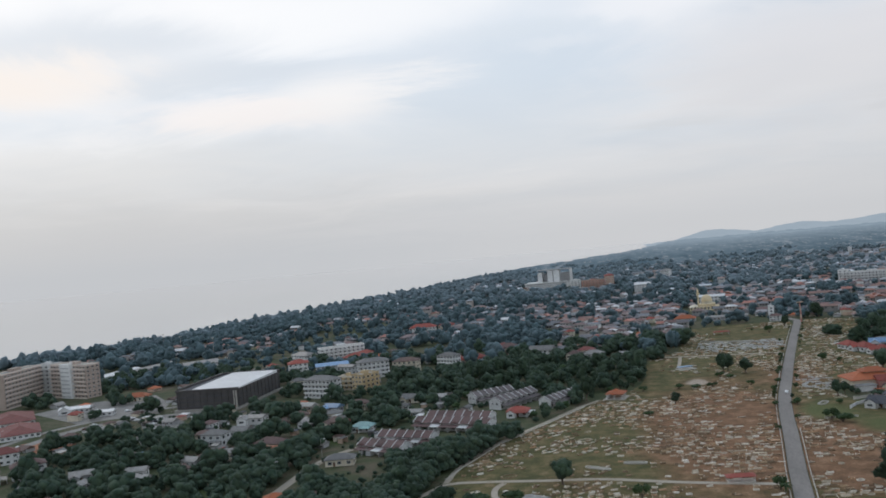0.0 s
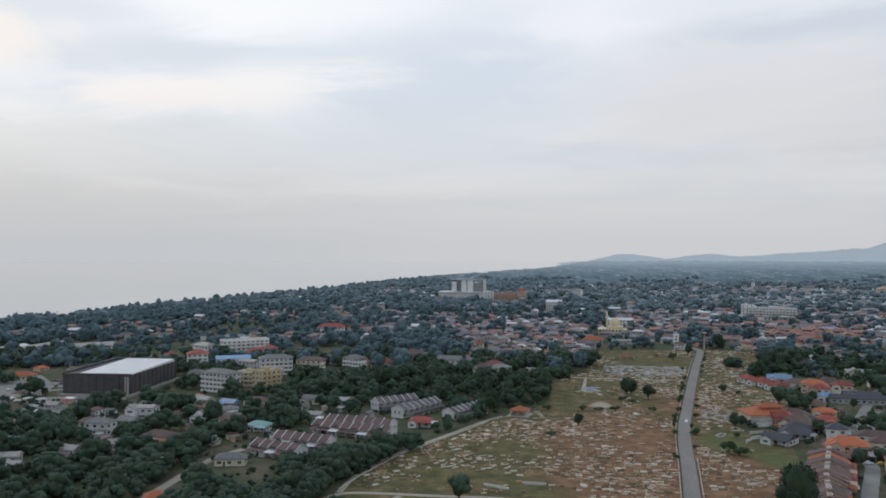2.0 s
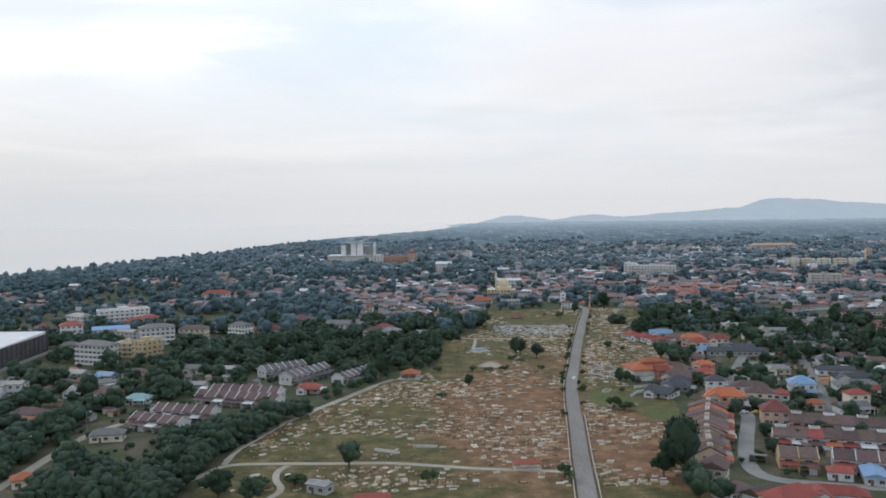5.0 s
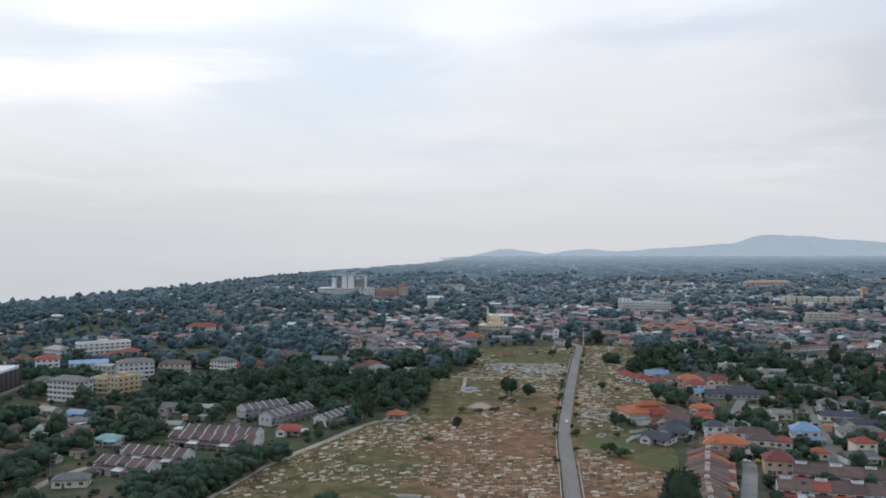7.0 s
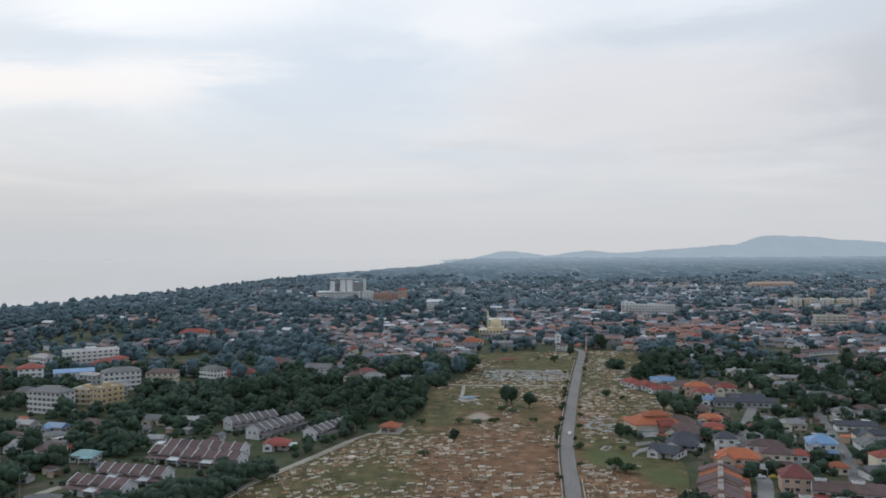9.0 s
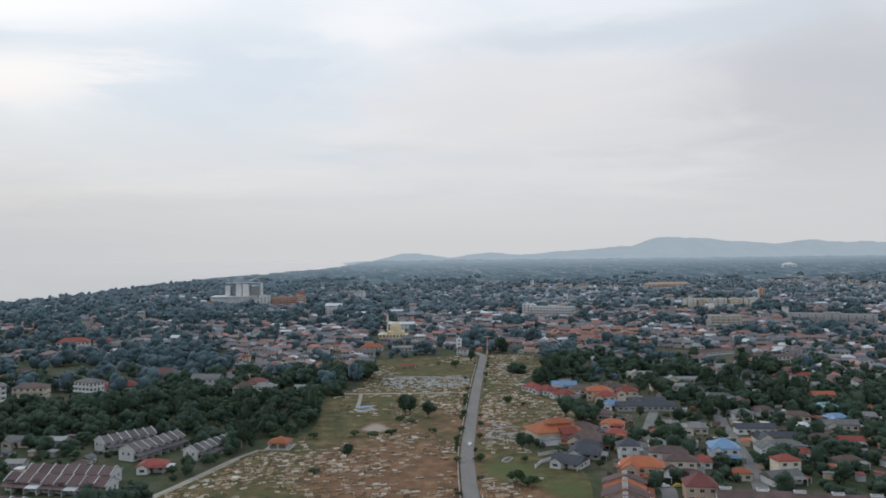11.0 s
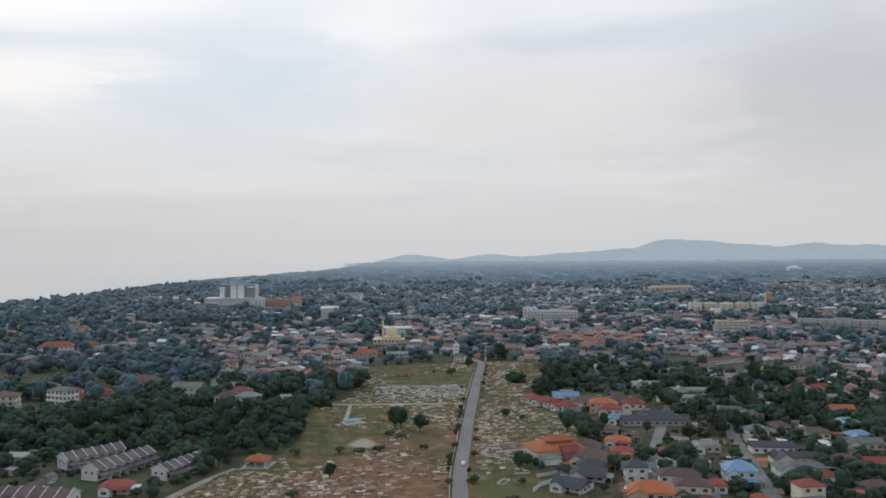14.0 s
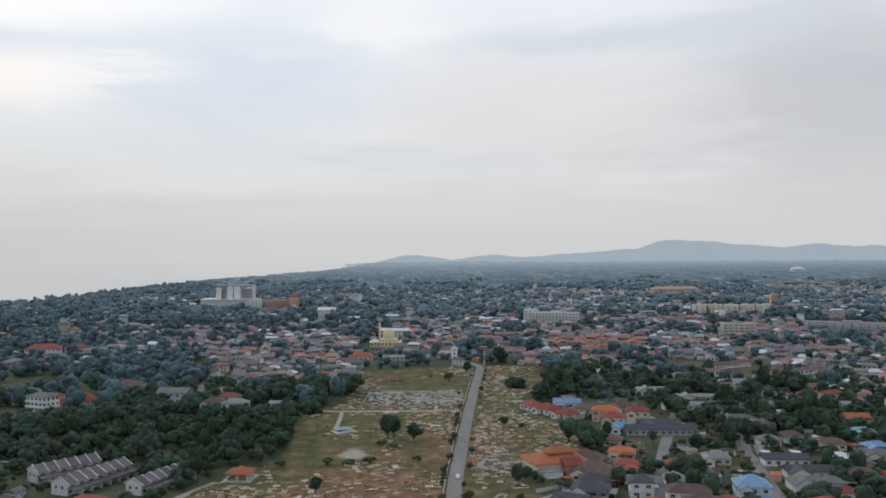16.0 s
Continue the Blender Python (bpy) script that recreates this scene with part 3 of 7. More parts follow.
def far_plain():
    """The far plain from 2.4 km on: low swells of trees and roofs, drawn as a glow with haze painted in that pales with
    distance.
    """
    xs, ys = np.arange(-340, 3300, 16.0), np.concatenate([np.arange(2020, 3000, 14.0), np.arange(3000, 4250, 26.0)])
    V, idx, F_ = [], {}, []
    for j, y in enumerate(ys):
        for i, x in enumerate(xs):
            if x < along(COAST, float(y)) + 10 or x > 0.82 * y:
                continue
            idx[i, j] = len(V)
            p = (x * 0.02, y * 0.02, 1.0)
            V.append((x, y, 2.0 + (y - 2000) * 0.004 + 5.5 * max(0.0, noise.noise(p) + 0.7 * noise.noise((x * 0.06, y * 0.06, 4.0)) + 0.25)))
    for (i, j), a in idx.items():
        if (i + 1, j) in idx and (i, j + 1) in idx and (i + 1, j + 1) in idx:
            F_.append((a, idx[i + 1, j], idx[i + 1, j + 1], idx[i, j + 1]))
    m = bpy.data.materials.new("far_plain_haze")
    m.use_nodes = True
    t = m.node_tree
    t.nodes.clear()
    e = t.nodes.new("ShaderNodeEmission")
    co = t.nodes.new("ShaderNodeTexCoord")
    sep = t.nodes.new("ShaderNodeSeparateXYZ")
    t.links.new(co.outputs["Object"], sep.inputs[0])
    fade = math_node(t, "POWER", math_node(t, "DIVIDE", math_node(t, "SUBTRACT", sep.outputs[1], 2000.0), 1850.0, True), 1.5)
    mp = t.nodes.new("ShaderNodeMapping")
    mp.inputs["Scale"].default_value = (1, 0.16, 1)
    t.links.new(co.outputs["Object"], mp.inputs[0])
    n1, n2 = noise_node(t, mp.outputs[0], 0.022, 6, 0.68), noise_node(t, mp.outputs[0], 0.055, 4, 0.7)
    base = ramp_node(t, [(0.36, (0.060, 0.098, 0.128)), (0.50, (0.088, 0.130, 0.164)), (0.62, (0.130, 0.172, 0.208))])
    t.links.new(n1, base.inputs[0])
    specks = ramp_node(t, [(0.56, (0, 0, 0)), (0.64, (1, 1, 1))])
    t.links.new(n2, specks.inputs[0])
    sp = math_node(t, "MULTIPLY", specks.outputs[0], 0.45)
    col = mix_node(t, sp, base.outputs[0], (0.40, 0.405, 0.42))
    # haze painted into the emission, stronger with distance
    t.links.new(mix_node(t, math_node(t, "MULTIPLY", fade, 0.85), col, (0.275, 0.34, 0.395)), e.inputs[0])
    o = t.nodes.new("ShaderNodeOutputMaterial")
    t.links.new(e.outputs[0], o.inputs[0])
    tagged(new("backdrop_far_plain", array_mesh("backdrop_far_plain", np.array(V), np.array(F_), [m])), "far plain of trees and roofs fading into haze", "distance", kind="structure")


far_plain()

# ---- trees ----
def ico(sub):
    b = bmesh.new()
    bmesh.ops.create_icosphere(b, subdivisions=sub, radius=1.0)
    v = np.array([p.co[:] for p in b.verts])
    f = np.array([[p.index for p in q.verts] for q in b.faces])
    b.free()
    return v, f


ICO1, ICO2 = ico(1), ico(2)


def lumpy(base, seed, amount=0.28, freq=1.6):
    v, f = base
    d = np.array([1 + amount * (noise.noise(Vector(p) * freq + Vector((seed * 7.3, seed, 0))) + 0.6 * noise.noise(Vector(p) * freq * 2.7 + Vector((seed, 0, seed * 3.1)))) for p in v])
    return v * d[:, None], f


def crown_arrays(rs, shape, radius, height, lumps, leaves, base, leaf_size=0.7, dome=None):
    """Uneven lumps of foliage with loose leaf sprays standing off them: vertices and triangles."""
    V, Fc, off = [], [], 0
    cents = []
    if dome is not None:
        v, f = lumpy(dome, rs.uniform(0, 50), 0.42, 2.4)
        c, s = np.array([0, 0, height * 0.5]), np.array([radius * 0.58, radius * 0.58, height * 0.40])
        V.append(v * s + c)
        Fc.append(f)
        off += len(v)
        cents.append((c, s))
    for i in range(lumps):
        if shape == "round":
            a, u = rs.uniform(0, 2 * math.pi), rs.uniform(-0.75, 1.0)
            rr = radius * math.sqrt(max(0.05, 1 - u * u)) * rs.uniform(0.45, 0.75)
            c = np.array([rr * math.cos(a), rr * math.sin(a), height * 0.5 * (1 + u * 0.62)])
            s = radius * rs.uniform(0.26, 0.46) * (1.0 if lumps < 7 else 0.85) * np.array([1, 1, min(1.1, height / radius / 2)])
        else:
            a, rr = rs.uniform(0, 2 * math.pi), radius * math.sqrt(rs.uniform(0, 1)) * 0.75
            c = np.array([rr * math.cos(a), rr * math.sin(a), height * rs.uniform(0.45, 0.75)])
            s = radius * rs.uniform(0.3, 0.45) * np.array([1, 1, 0.6])
        v, f = lumpy(base, rs.uniform(0, 50), 0.5, 2.6)
        V.append(v * s + c)
        Fc.append(f + off)
        off += len(v)
        cents.append((c, s))
    if leaves:
        k = rs.integers(0, len(cents), leaves)
        d = rs.normal(size=(leaves, 3))
        d[:, 2] = np.abs(d[:, 2]) * 0.9 - 0.25
        d /= np.linalg.norm(d, axis=1)[:, None]
        c = np.array([cents[j][0] for j in k]) + d * np.array([cents[j][1] for j in k]) * rs.uniform(0.85, 1.35, (leaves, 1))
        t = rs.normal(size=(leaves, 3))
        b = np.cross(t, d)
        t /= np.linalg.norm(t, axis=1)[:, None]
        b /= np.linalg.norm(b, axis=1)[:, None] + 1e-9
        sz = leaf_size * rs.uniform(0.5, 1.2, (leaves, 1))
        quad = np.stack([c - t * sz, c + b * sz * 0.6 + d * 0.15, c + t * sz, c - b * sz * 0.6 + d * 0.1], 1).reshape(-1, 3)
        V.append(quad)
        i = np.arange(leaves)[:, None] * 4 + off
        Fc.append(np.concatenate([i + np.array([[0, 1, 2]]), i + np.array([[0, 2, 3]])]))
    return np.concatenate(V), np.concatenate(Fc)


rs = np.random.default_rng(11)


def make_tree(name, shape, radius, height, clear, lumps, leaves, material, label, category="tree"):
    root = new(name)
    tagged(root, label, category)
    t = Geo()
    r = 0.05 * radius + 0.12
    t.tube((0, 0, -0.2), (0.15, 0.1, clear + height * 0.35), r * 1.3, r * 0.7, 7)
    for i in range(4):
        a = i * 1.6 + rs.uniform(0, 1)
        z0 = clear * 0.7 + i * height * 0.05
        t.tube((0.1, 0.05, z0), (radius * 0.55 * math.cos(a), radius * 0.55 * math.sin(a), z0 + height * 0.4), r * 0.55, r * 0.2, 5)
    part("trunk", t, bark, root)
    v, f = crown_arrays(rs, shape, radius, height, lumps, leaves, ICO2, 0.42, ICO2 if shape == "round" else None)
    v[:, 2] += clear
    part("crown", array_mesh("crown", v, f, [material], None, True), material, root)
    return root


TREES = {
    "dark": [make_tree("tree", "round", 4.6, 7.5, 1.6, 9, 460, leaf_dark, "dense dark green broadleaf tree with an uneven crown") for _ in range(3)],
    "mid": [make_tree("tree", "round", 4.0, 6.2, 1.3, 8, 420, leaf_mid, "leafy mid-green tree standing among houses") for _ in range(3)],
    "bush": [make_tree("bush", "flat", 2.2, 2.6, 0.1, 5, 170, leaf_mid, "low green bush on dry grass", "bush") for _ in range(2)],
}
USED = set()
tree_rng = random.Random(4)


def plant(kind, x, y, scale=1.0, tall=1.0, label="", group=""):
    i = tree_rng.randrange(len(TREES[kind]))
    src = TREES[kind][i]
    m = pose(x, y, 0, 0, 0, tree_rng.uniform(0, 360)) @ Matrix.Diagonal((scale, scale, scale * tall, 1))
    if (kind, i) in USED:
        ob = copy_thing(src, m)
    else:
        USED.add((kind, i))
        src.matrix_basis = m
        ob = src
        return tagged(ob, "", "", group)
    return tagged(ob, label, "", group)


# ---- builders ----
TAKEN = []


def pane_window(root, x, y, z, w, h, side):
    """A window whose glass is a mesh of its own under its casing."""
    gg = window_geo(x, y, z, w, h, side)
    case, pane = Geo(), Geo()
    case.add(gg.v[:8], gg.f[:6])
    pane.add(gg.v[8:], [tuple(i - 8 for i in q) for q in gg.f[6:]])
    w_ = part("window", case, trim_white, root)
    part("pane", pane, glass, w_)


def window_geo(x, y, z, w, h, side):
    """A framed pane, 6 cm proud of the wall; side 0..3: front, right, back, left."""
    g = Geo()
    t = 0.10
    if side in (0, 2):
        s = -1 if side == 0 else 1
        y0, y1 = sorted((y, y + s * 0.06))
        g.box(x - w / 2 - t, x + w / 2 + t, y0, y1, z - t, z + h + t, 0)
        y0, y1 = sorted((y + s * 0.06, y + s * 0.075))
        g.box(x - w / 2, x - 0.04, y0, y1, z, z + h, 1)
        g.box(x + 0.04, x + w / 2, y0, y1, z, z + h, 1)
    else:
        s = 1 if side == 1 else -1
        x0, x1 = sorted((x, x + s * 0.06))
        g.box(x0, x1, y - w / 2 - t, y + w / 2 + t, z - t, z + h + t, 0)
        x0, x1 = sorted((x + s * 0.06, x + s * 0.075))
        g.box(x0, x1, y - w / 2, y - 0.04, z, z + h, 1)
        g.box(x0, x1, y + 0.04, y + w / 2, z, z + h, 1)
    return g


def add_windows(root, w, d, storeys, sh, sides, bay=3.4, z0=1.0, hh=1.3, panes=False, skip=None):
    for s in range(storeys):
        for side in sides:
            ln = w if side in (0, 2) else d
            k = max(1, int(ln / bay))
            for i in range(k):
                u = -ln / 2 + ln * (i + 0.5) / k
                x, y = [(u, -d / 2), (w / 2, u), (u, d / 2), (-w / 2, u)][side]
                if skip and side == 0 and skip[0] < u < skip[1]:
                    continue
                if panes:
                    pane_window(root, x, y, s * sh + z0, min(1.7, ln / k * 0.55), hh, side)
                else:
                    part("window", window_geo(x, y, s * sh + z0, min(1.7, ln / k * 0.55), hh, side), [trim_white, glass], root)


HOMES_W, HOMES_E = "houses west of the cemetery", "houses east of the cemetery"


def house(x, y, rot, w, d, storeys=1, roof=None, wall=None, kind="hip", rise=None, porch=None, windows=(0, 1), label="", category="house", group="", annex=None, name="house", base=0.0, wing=None):
    roof, wall = roof or roof_brown, wall or wall_cream
    if label and len(label.split()) < 4:
        label += " among trees"
    if group in (HOMES_W, HOMES_E):
        w, d = w * 0.9, d * 0.88
    root = thing(name, x, y, rot, label, category, group)
    TAKEN.append((x, y, max(w, d) * 0.6 + 2))
    if annex is None and 110 < x < 330 and y < 640:
        annex = (w * 0.55, 3.4, (roof_zinc, roof_grey, roof_red, roof_brown)[int(x + y) % 4])
    sh = 3.1
    h = storeys * sh + base
    rise = rise or min(w, d) * 0.27
    if wing is None:
        wing = 10 <= w <= 24 and y < 720 and name == "house" and int(x * 7 + y * 3) % 3 != 0
    g = Geo().box(-w / 2, w / 2, -d / 2, d / 2, -0.3, h)
    if kind == "gable":
        if w >= d:
            for s in (-1, 1):
                g.add([(s * w / 2, -d / 2, h), (s * w / 2, d / 2, h), (s * w / 2, 0, h + rise)], [(0, 1, 2)])
                g.add([(s * (w / 2 - 0.2), -d / 2, h), (s * (w / 2 - 0.2), d / 2, h), (s * (w / 2 - 0.2), 0, h + rise)], [(0, 1, 2)])
        else:
            for s in (-1, 1):
                g.add([(-w / 2, s * d / 2, h), (w / 2, s * d / 2, h), (0, s * d / 2, h + rise)], [(0, 1, 2)])
                g.add([(-w / 2, s * (d / 2 - 0.2), h), (w / 2, s * (d / 2 - 0.2), h), (0, s * (d / 2 - 0.2), h + rise)], [(0, 1, 2)])
    part("wall", g, wall, root)
    o = 0.6
    part("roof", Geo().hip(-w / 2 - o, w / 2 + o, -d / 2 - o, d / 2 + o, h - 0.05, rise, 0.22, kind == "gable"), roof, root)
    door_x = -w * 0.18
    if wing:
        # a gabled bay that stands forward of the house
        x0, x1, out, wh = -w / 2 + 0.3, -w * 0.08, 2.6 + (int(x) % 3) * 0.6, h - 0.12 if storeys == 1 else h - (sh if int(y) % 2 else 0.3)
        xm, gr_ = (x0 + x1) / 2, (x1 - x0) * 0.32
        part("bay_wall", Geo().box(x0, x1, -d / 2 - out, -d / 2 + 0.4, -0.3, wh).add([(x0, -d / 2 - out, wh), (x1, -d / 2 - out, wh), (xm, -d / 2 - out, wh + gr_)], [(0, 1, 2)]), wall, root)
        back = -d / 2 + (d * 0.45 if wh > h - 0.5 else 0.3)
        part("bay_roof", Geo().add([(px, py, pz + dz) for dz in (0, 0.2) for px, py, pz in ((x0 - 0.6, -d / 2 - out - 0.5, wh - 0.25), (xm, -d / 2 - out - 0.5, wh + gr_), (x1 + 0.6, -d / 2 - out - 0.5, wh - 0.25), (x0 - 0.6, back, wh - 0.25), (xm, back, wh + gr_), (x1 + 0.6, back, wh - 0.25))],
                                   [(6, 7, 10, 9), (7, 8, 11, 10), (3, 4, 1, 0), (4, 5, 2, 1), (0, 1, 7, 6), (1, 2, 8, 7), (0, 6, 9, 3), (2, 5, 11, 8), (3, 9, 10, 4), (4, 10, 11, 5)]), roof, root)
        part("window", window_geo(xm, -d / 2 - out, 1.0 if storeys == 1 or wh < h - 1 else h - 2.2, (x1 - x0) * 0.45, 1.2, 0), [trim_white, glass], root)
        door_x = w * 0.02
        if int(x + y) % 2:
            cx0, cx1 = w / 2 + 0.15, w / 2 + 3.4
            part("carport_roof", Geo().add([(cx0, -d / 2 - 1.2, 2.75), (cx1, -d / 2 - 1.2, 2.45), (cx1, d * 0.25, 2.45), (cx0, d * 0.25, 2.75), (cx0, -d / 2 - 1.2, 2.63), (cx1, -d / 2 - 1.2, 2.33), (cx1, d * 0.25, 2.33), (cx0, d * 0.25, 2.63)],
                                           [(0, 1, 2, 3), (7, 6, 5, 4), (0, 4, 5, 1), (1, 5, 6, 2), (2, 6, 7, 3), (3, 7, 4, 0)]), (roof_zinc, roof_white, roof_red, roof_grey, roof_zinc)[int(x * 3 + y) % 5], root)
            for py in (-d / 2 - 0.9, d * 0.25 - 0.3):
                part("post", Geo().box(cx1 - 0.35, cx1 - 0.2, py - 0.08, py + 0.08, -0.2, 2.4), trim_white, root)
    add_windows(root, w, d, storeys, sh, windows, panes=110 < x < 230 and y < 500, skip=(-w / 2, -w * 0.08) if wing else None)
    part("door", Geo().box(door_x - 0.5, door_x + 0.5, -d / 2 - 0.08, -d / 2, 0, 2.1), timber, root)
    if porch:
        pw, pd = w * 0.55, 3.4
        part("porch_roof", Geo().hip(w * 0.5 - pw, w * 0.5 + 0.3, -d / 2 - pd, -d / 2 + 0.2, 2.7, 0.9, 0.18), porch, root)
        for px in (w * 0.5 - pw + 0.4, w * 0.5 - 0.2):
            part("post", Geo().box(px - 0.13, px + 0.13, -d / 2 - pd + 0.3, -d / 2 - pd + 0.56, -0.2, 2.75), trim_white, root)
    if annex:
        aw, ad, am = annex
        part("annex", Geo().box(w / 2 - aw, w / 2, d / 2, d / 2 + ad, -0.3, 2.7), wall, root)
        part("annex_roof", Geo().add([(w / 2 - aw - 0.4, d / 2 - 0.1, 3.5), (w / 2 + 0.4, d / 2 - 0.1, 3.5), (w / 2 + 0.4, d / 2 + ad + 0.5, 2.7), (w / 2 - aw - 0.4, d / 2 + ad + 0.5, 2.7),
                                      (w / 2 - aw - 0.4, d / 2 - 0.1, 3.3), (w / 2 + 0.4, d / 2 - 0.1, 3.3), (w / 2 + 0.4, d / 2 + ad + 0.5, 2.5), (w / 2 - aw - 0.4, d / 2 + ad + 0.5, 2.5)],
                                     [(0, 1, 2, 3), (7, 6, 5, 4), (0, 4, 5, 1), (1, 5, 6, 2), (2, 6, 7, 3), (3, 7, 4, 0)]), am, root)
    return root


def terrace(x0, y0, x1, y1, units, depth, h, rise, roof, wall, label, group, porch=None, front=-1, dormer=None, alt=None, wells=False, fire=None, steps=(0.0,), trim=None):
    """A row of terraced houses with the ridge between two points; fire walls stand proud of the roof."""
    L = math.hypot(x1 - x0, y1 - y0)
    rot = math.degrees(math.atan2(y1 - y0, x1 - x0))
    cx, cy = (x0 + x1) / 2, (y0 + y1) / 2
    root = thing("terraced_house_row", cx, cy, rot, label, "terraced houses", group)
    for i in range(5):
        u = (i / 4 - 0.5) * L
        c, s = math.cos(radians(rot)), math.sin(radians(rot))
        TAKEN.append((cx + u * c, cy + u * s, depth * 0.62 + 2))
    D = depth / 2
    g = Geo().box(-L / 2, L / 2, -D, D, -0.3, h)
    for s in (-1, 1):
        g.add([(s * L / 2, -D, h), (s * L / 2, D, h), (s * L / 2, 0, h + rise)], [(0, 1, 2)])
    part("wall", g, wall, root)
    step = L / units
    for i in range(units):
        u0, u1 = -L / 2 + i * step - (0.2 if i == 0 else 0), -L / 2 + (i + 1) * step + (0.2 if i == units - 1 else 0)
        lift = steps[i % len(steps)]
        up_ = 0.2 + 0.003 * (i % 2) + lift
        if lift:
            part("gable_wall", Geo().add([(uu, yy, zz) for uu in (u0 + 0.25, u1 - 0.25) for yy, zz in ((-D, h - 0.3), (D, h - 0.3), (D, h + lift), (0, h + rise + lift), (-D, h + lift))],
                                         [(0, 4, 3, 2, 1), (5, 6, 7, 8, 9), (0, 5, 9, 4), (1, 2, 7, 6)]), trim or wall, root)
        for s in (-1, 1):
            o = D + 0.9 + lift * 0.6
            zo = h - rise * 0.9 / D
            part("roof", Geo().add([(u0, 0, h + rise + up_), (u1, 0, h + rise + up_), (u1, s * o, zo + up_), (u0, s * o, zo + up_),
                                    (u0, 0, h + rise + lift), (u1, 0, h + rise + lift), (u1, s * o, zo + lift), (u0, s * o, zo + lift)],
                                   [(0, 1, 2, 3), (7, 6, 5, 4), (0, 4, 5, 1), (1, 5, 6, 2), (2, 6, 7, 3), (3, 7, 4, 0)]), (alt[i % len(alt)] if alt else roof), root)
        if wells and i % wells == 0:
            zr = h + rise + lift
            part("light_well", Geo().box((u0 + u1) / 2 - step * 0.33, (u0 + u1) / 2 + step * 0.33, -1.0, 1.0, zr - 0.6, zr + 0.6), wall, root)
            # a dark sheet on the solid box stands for the shade inside the well
            part("well_opening", Geo().box((u0 + u1) / 2 - step * 0.28, (u0 + u1) / 2 + step * 0.28, -0.8, 0.8, zr + 0.55, zr + 0.63), glass, root)
    for i in range(units + 1):
        u = -L / 2 + i * step
        up_ = 0.32 if fire else 0.55
        p = [(D + 0.95), h + rise + up_, h - rise * 0.95 / D + up_ - 0.1]
        g = Geo()
        for s in (-1, 1):
            g.add([(u - 0.16, 0, p[1]), (u + 0.16, 0, p[1]), (u + 0.16, s * p[0], p[2]), (u - 0.16, s * p[0], p[2]),
                   (u - 0.16, 0, p[1] - 0.6), (u + 0.16, 0, p[1] - 0.6), (u + 0.16, s * p[0], p[2] - 0.6), (u - 0.16, s * p[0], p[2] - 0.6)],
                  [(0, 1, 2, 3), (0, 4, 5, 1), (1, 5, 6, 2), (2, 6, 7, 3), (3, 7, 4, 0)])
        part("fire_wall", g, fire or wall, root)
    for i in range(units):
        u = -L / 2 + (i + 0.5) * step
        for side, yy in ((0, -D), (2, D)):
            part("window", window_geo(u - step * 0.18, yy, 0.9, step * 0.3, 1.4, side), [trim_white, glass], root)
            if h > 4.5:
                part("window", window_geo(u, yy, h - 2.3, step * 0.42, 1.3, side), [trim_white, glass], root)
        yf = front * D
        y0p, y1p = sorted((yf, yf + front * 3.6))
        part("porch_roof", Geo().add([(u - step * 0.47, yf, 3.4), (u + step * 0.47, yf, 3.4), (u + step * 0.47, yf + front * 3.8, 2.7), (u - step * 0.47, yf + front * 3.8, 2.7),
                                      (u - step * 0.47, yf, 3.2), (u + step * 0.47, yf, 3.2), (u + step * 0.47, yf + front * 3.8, 2.5), (u - step * 0.47, yf + front * 3.8, 2.5)],
                                     [(0, 1, 2, 3), (7, 6, 5, 4), (0, 4, 5, 1), (1, 5, 6, 2), (2, 6, 7, 3), (3, 7, 4, 0)]), (porch[i % len(porch)] if isinstance(porch, list) else porch) or wall, root)
        part("porch_wall", Geo().box(u + step * 0.44, u + step * 0.48, y0p, y1p, -0.2, 2.75), wall, root)
        if dormer and i % 2 == 0:
            part("dormer", Geo().hip(u - 1.5, u + 1.5, front * D * 0.9 - 1.2, front * D * 0.9 + 1.2, h + 0.25, 0.9, 0.15), dormer, root)
    for s, side in ((-1, 3), (1, 1)):
        part("window", window_geo(s * L / 2, -D * 0.4, h - 2.3, 1.2, 1.2, side), [trim_white, glass], root)
        part("window", window_geo(s * L / 2, D * 0.4, h - 2.3, 1.2, 1.2, side), [trim_white, glass], root)
    return root


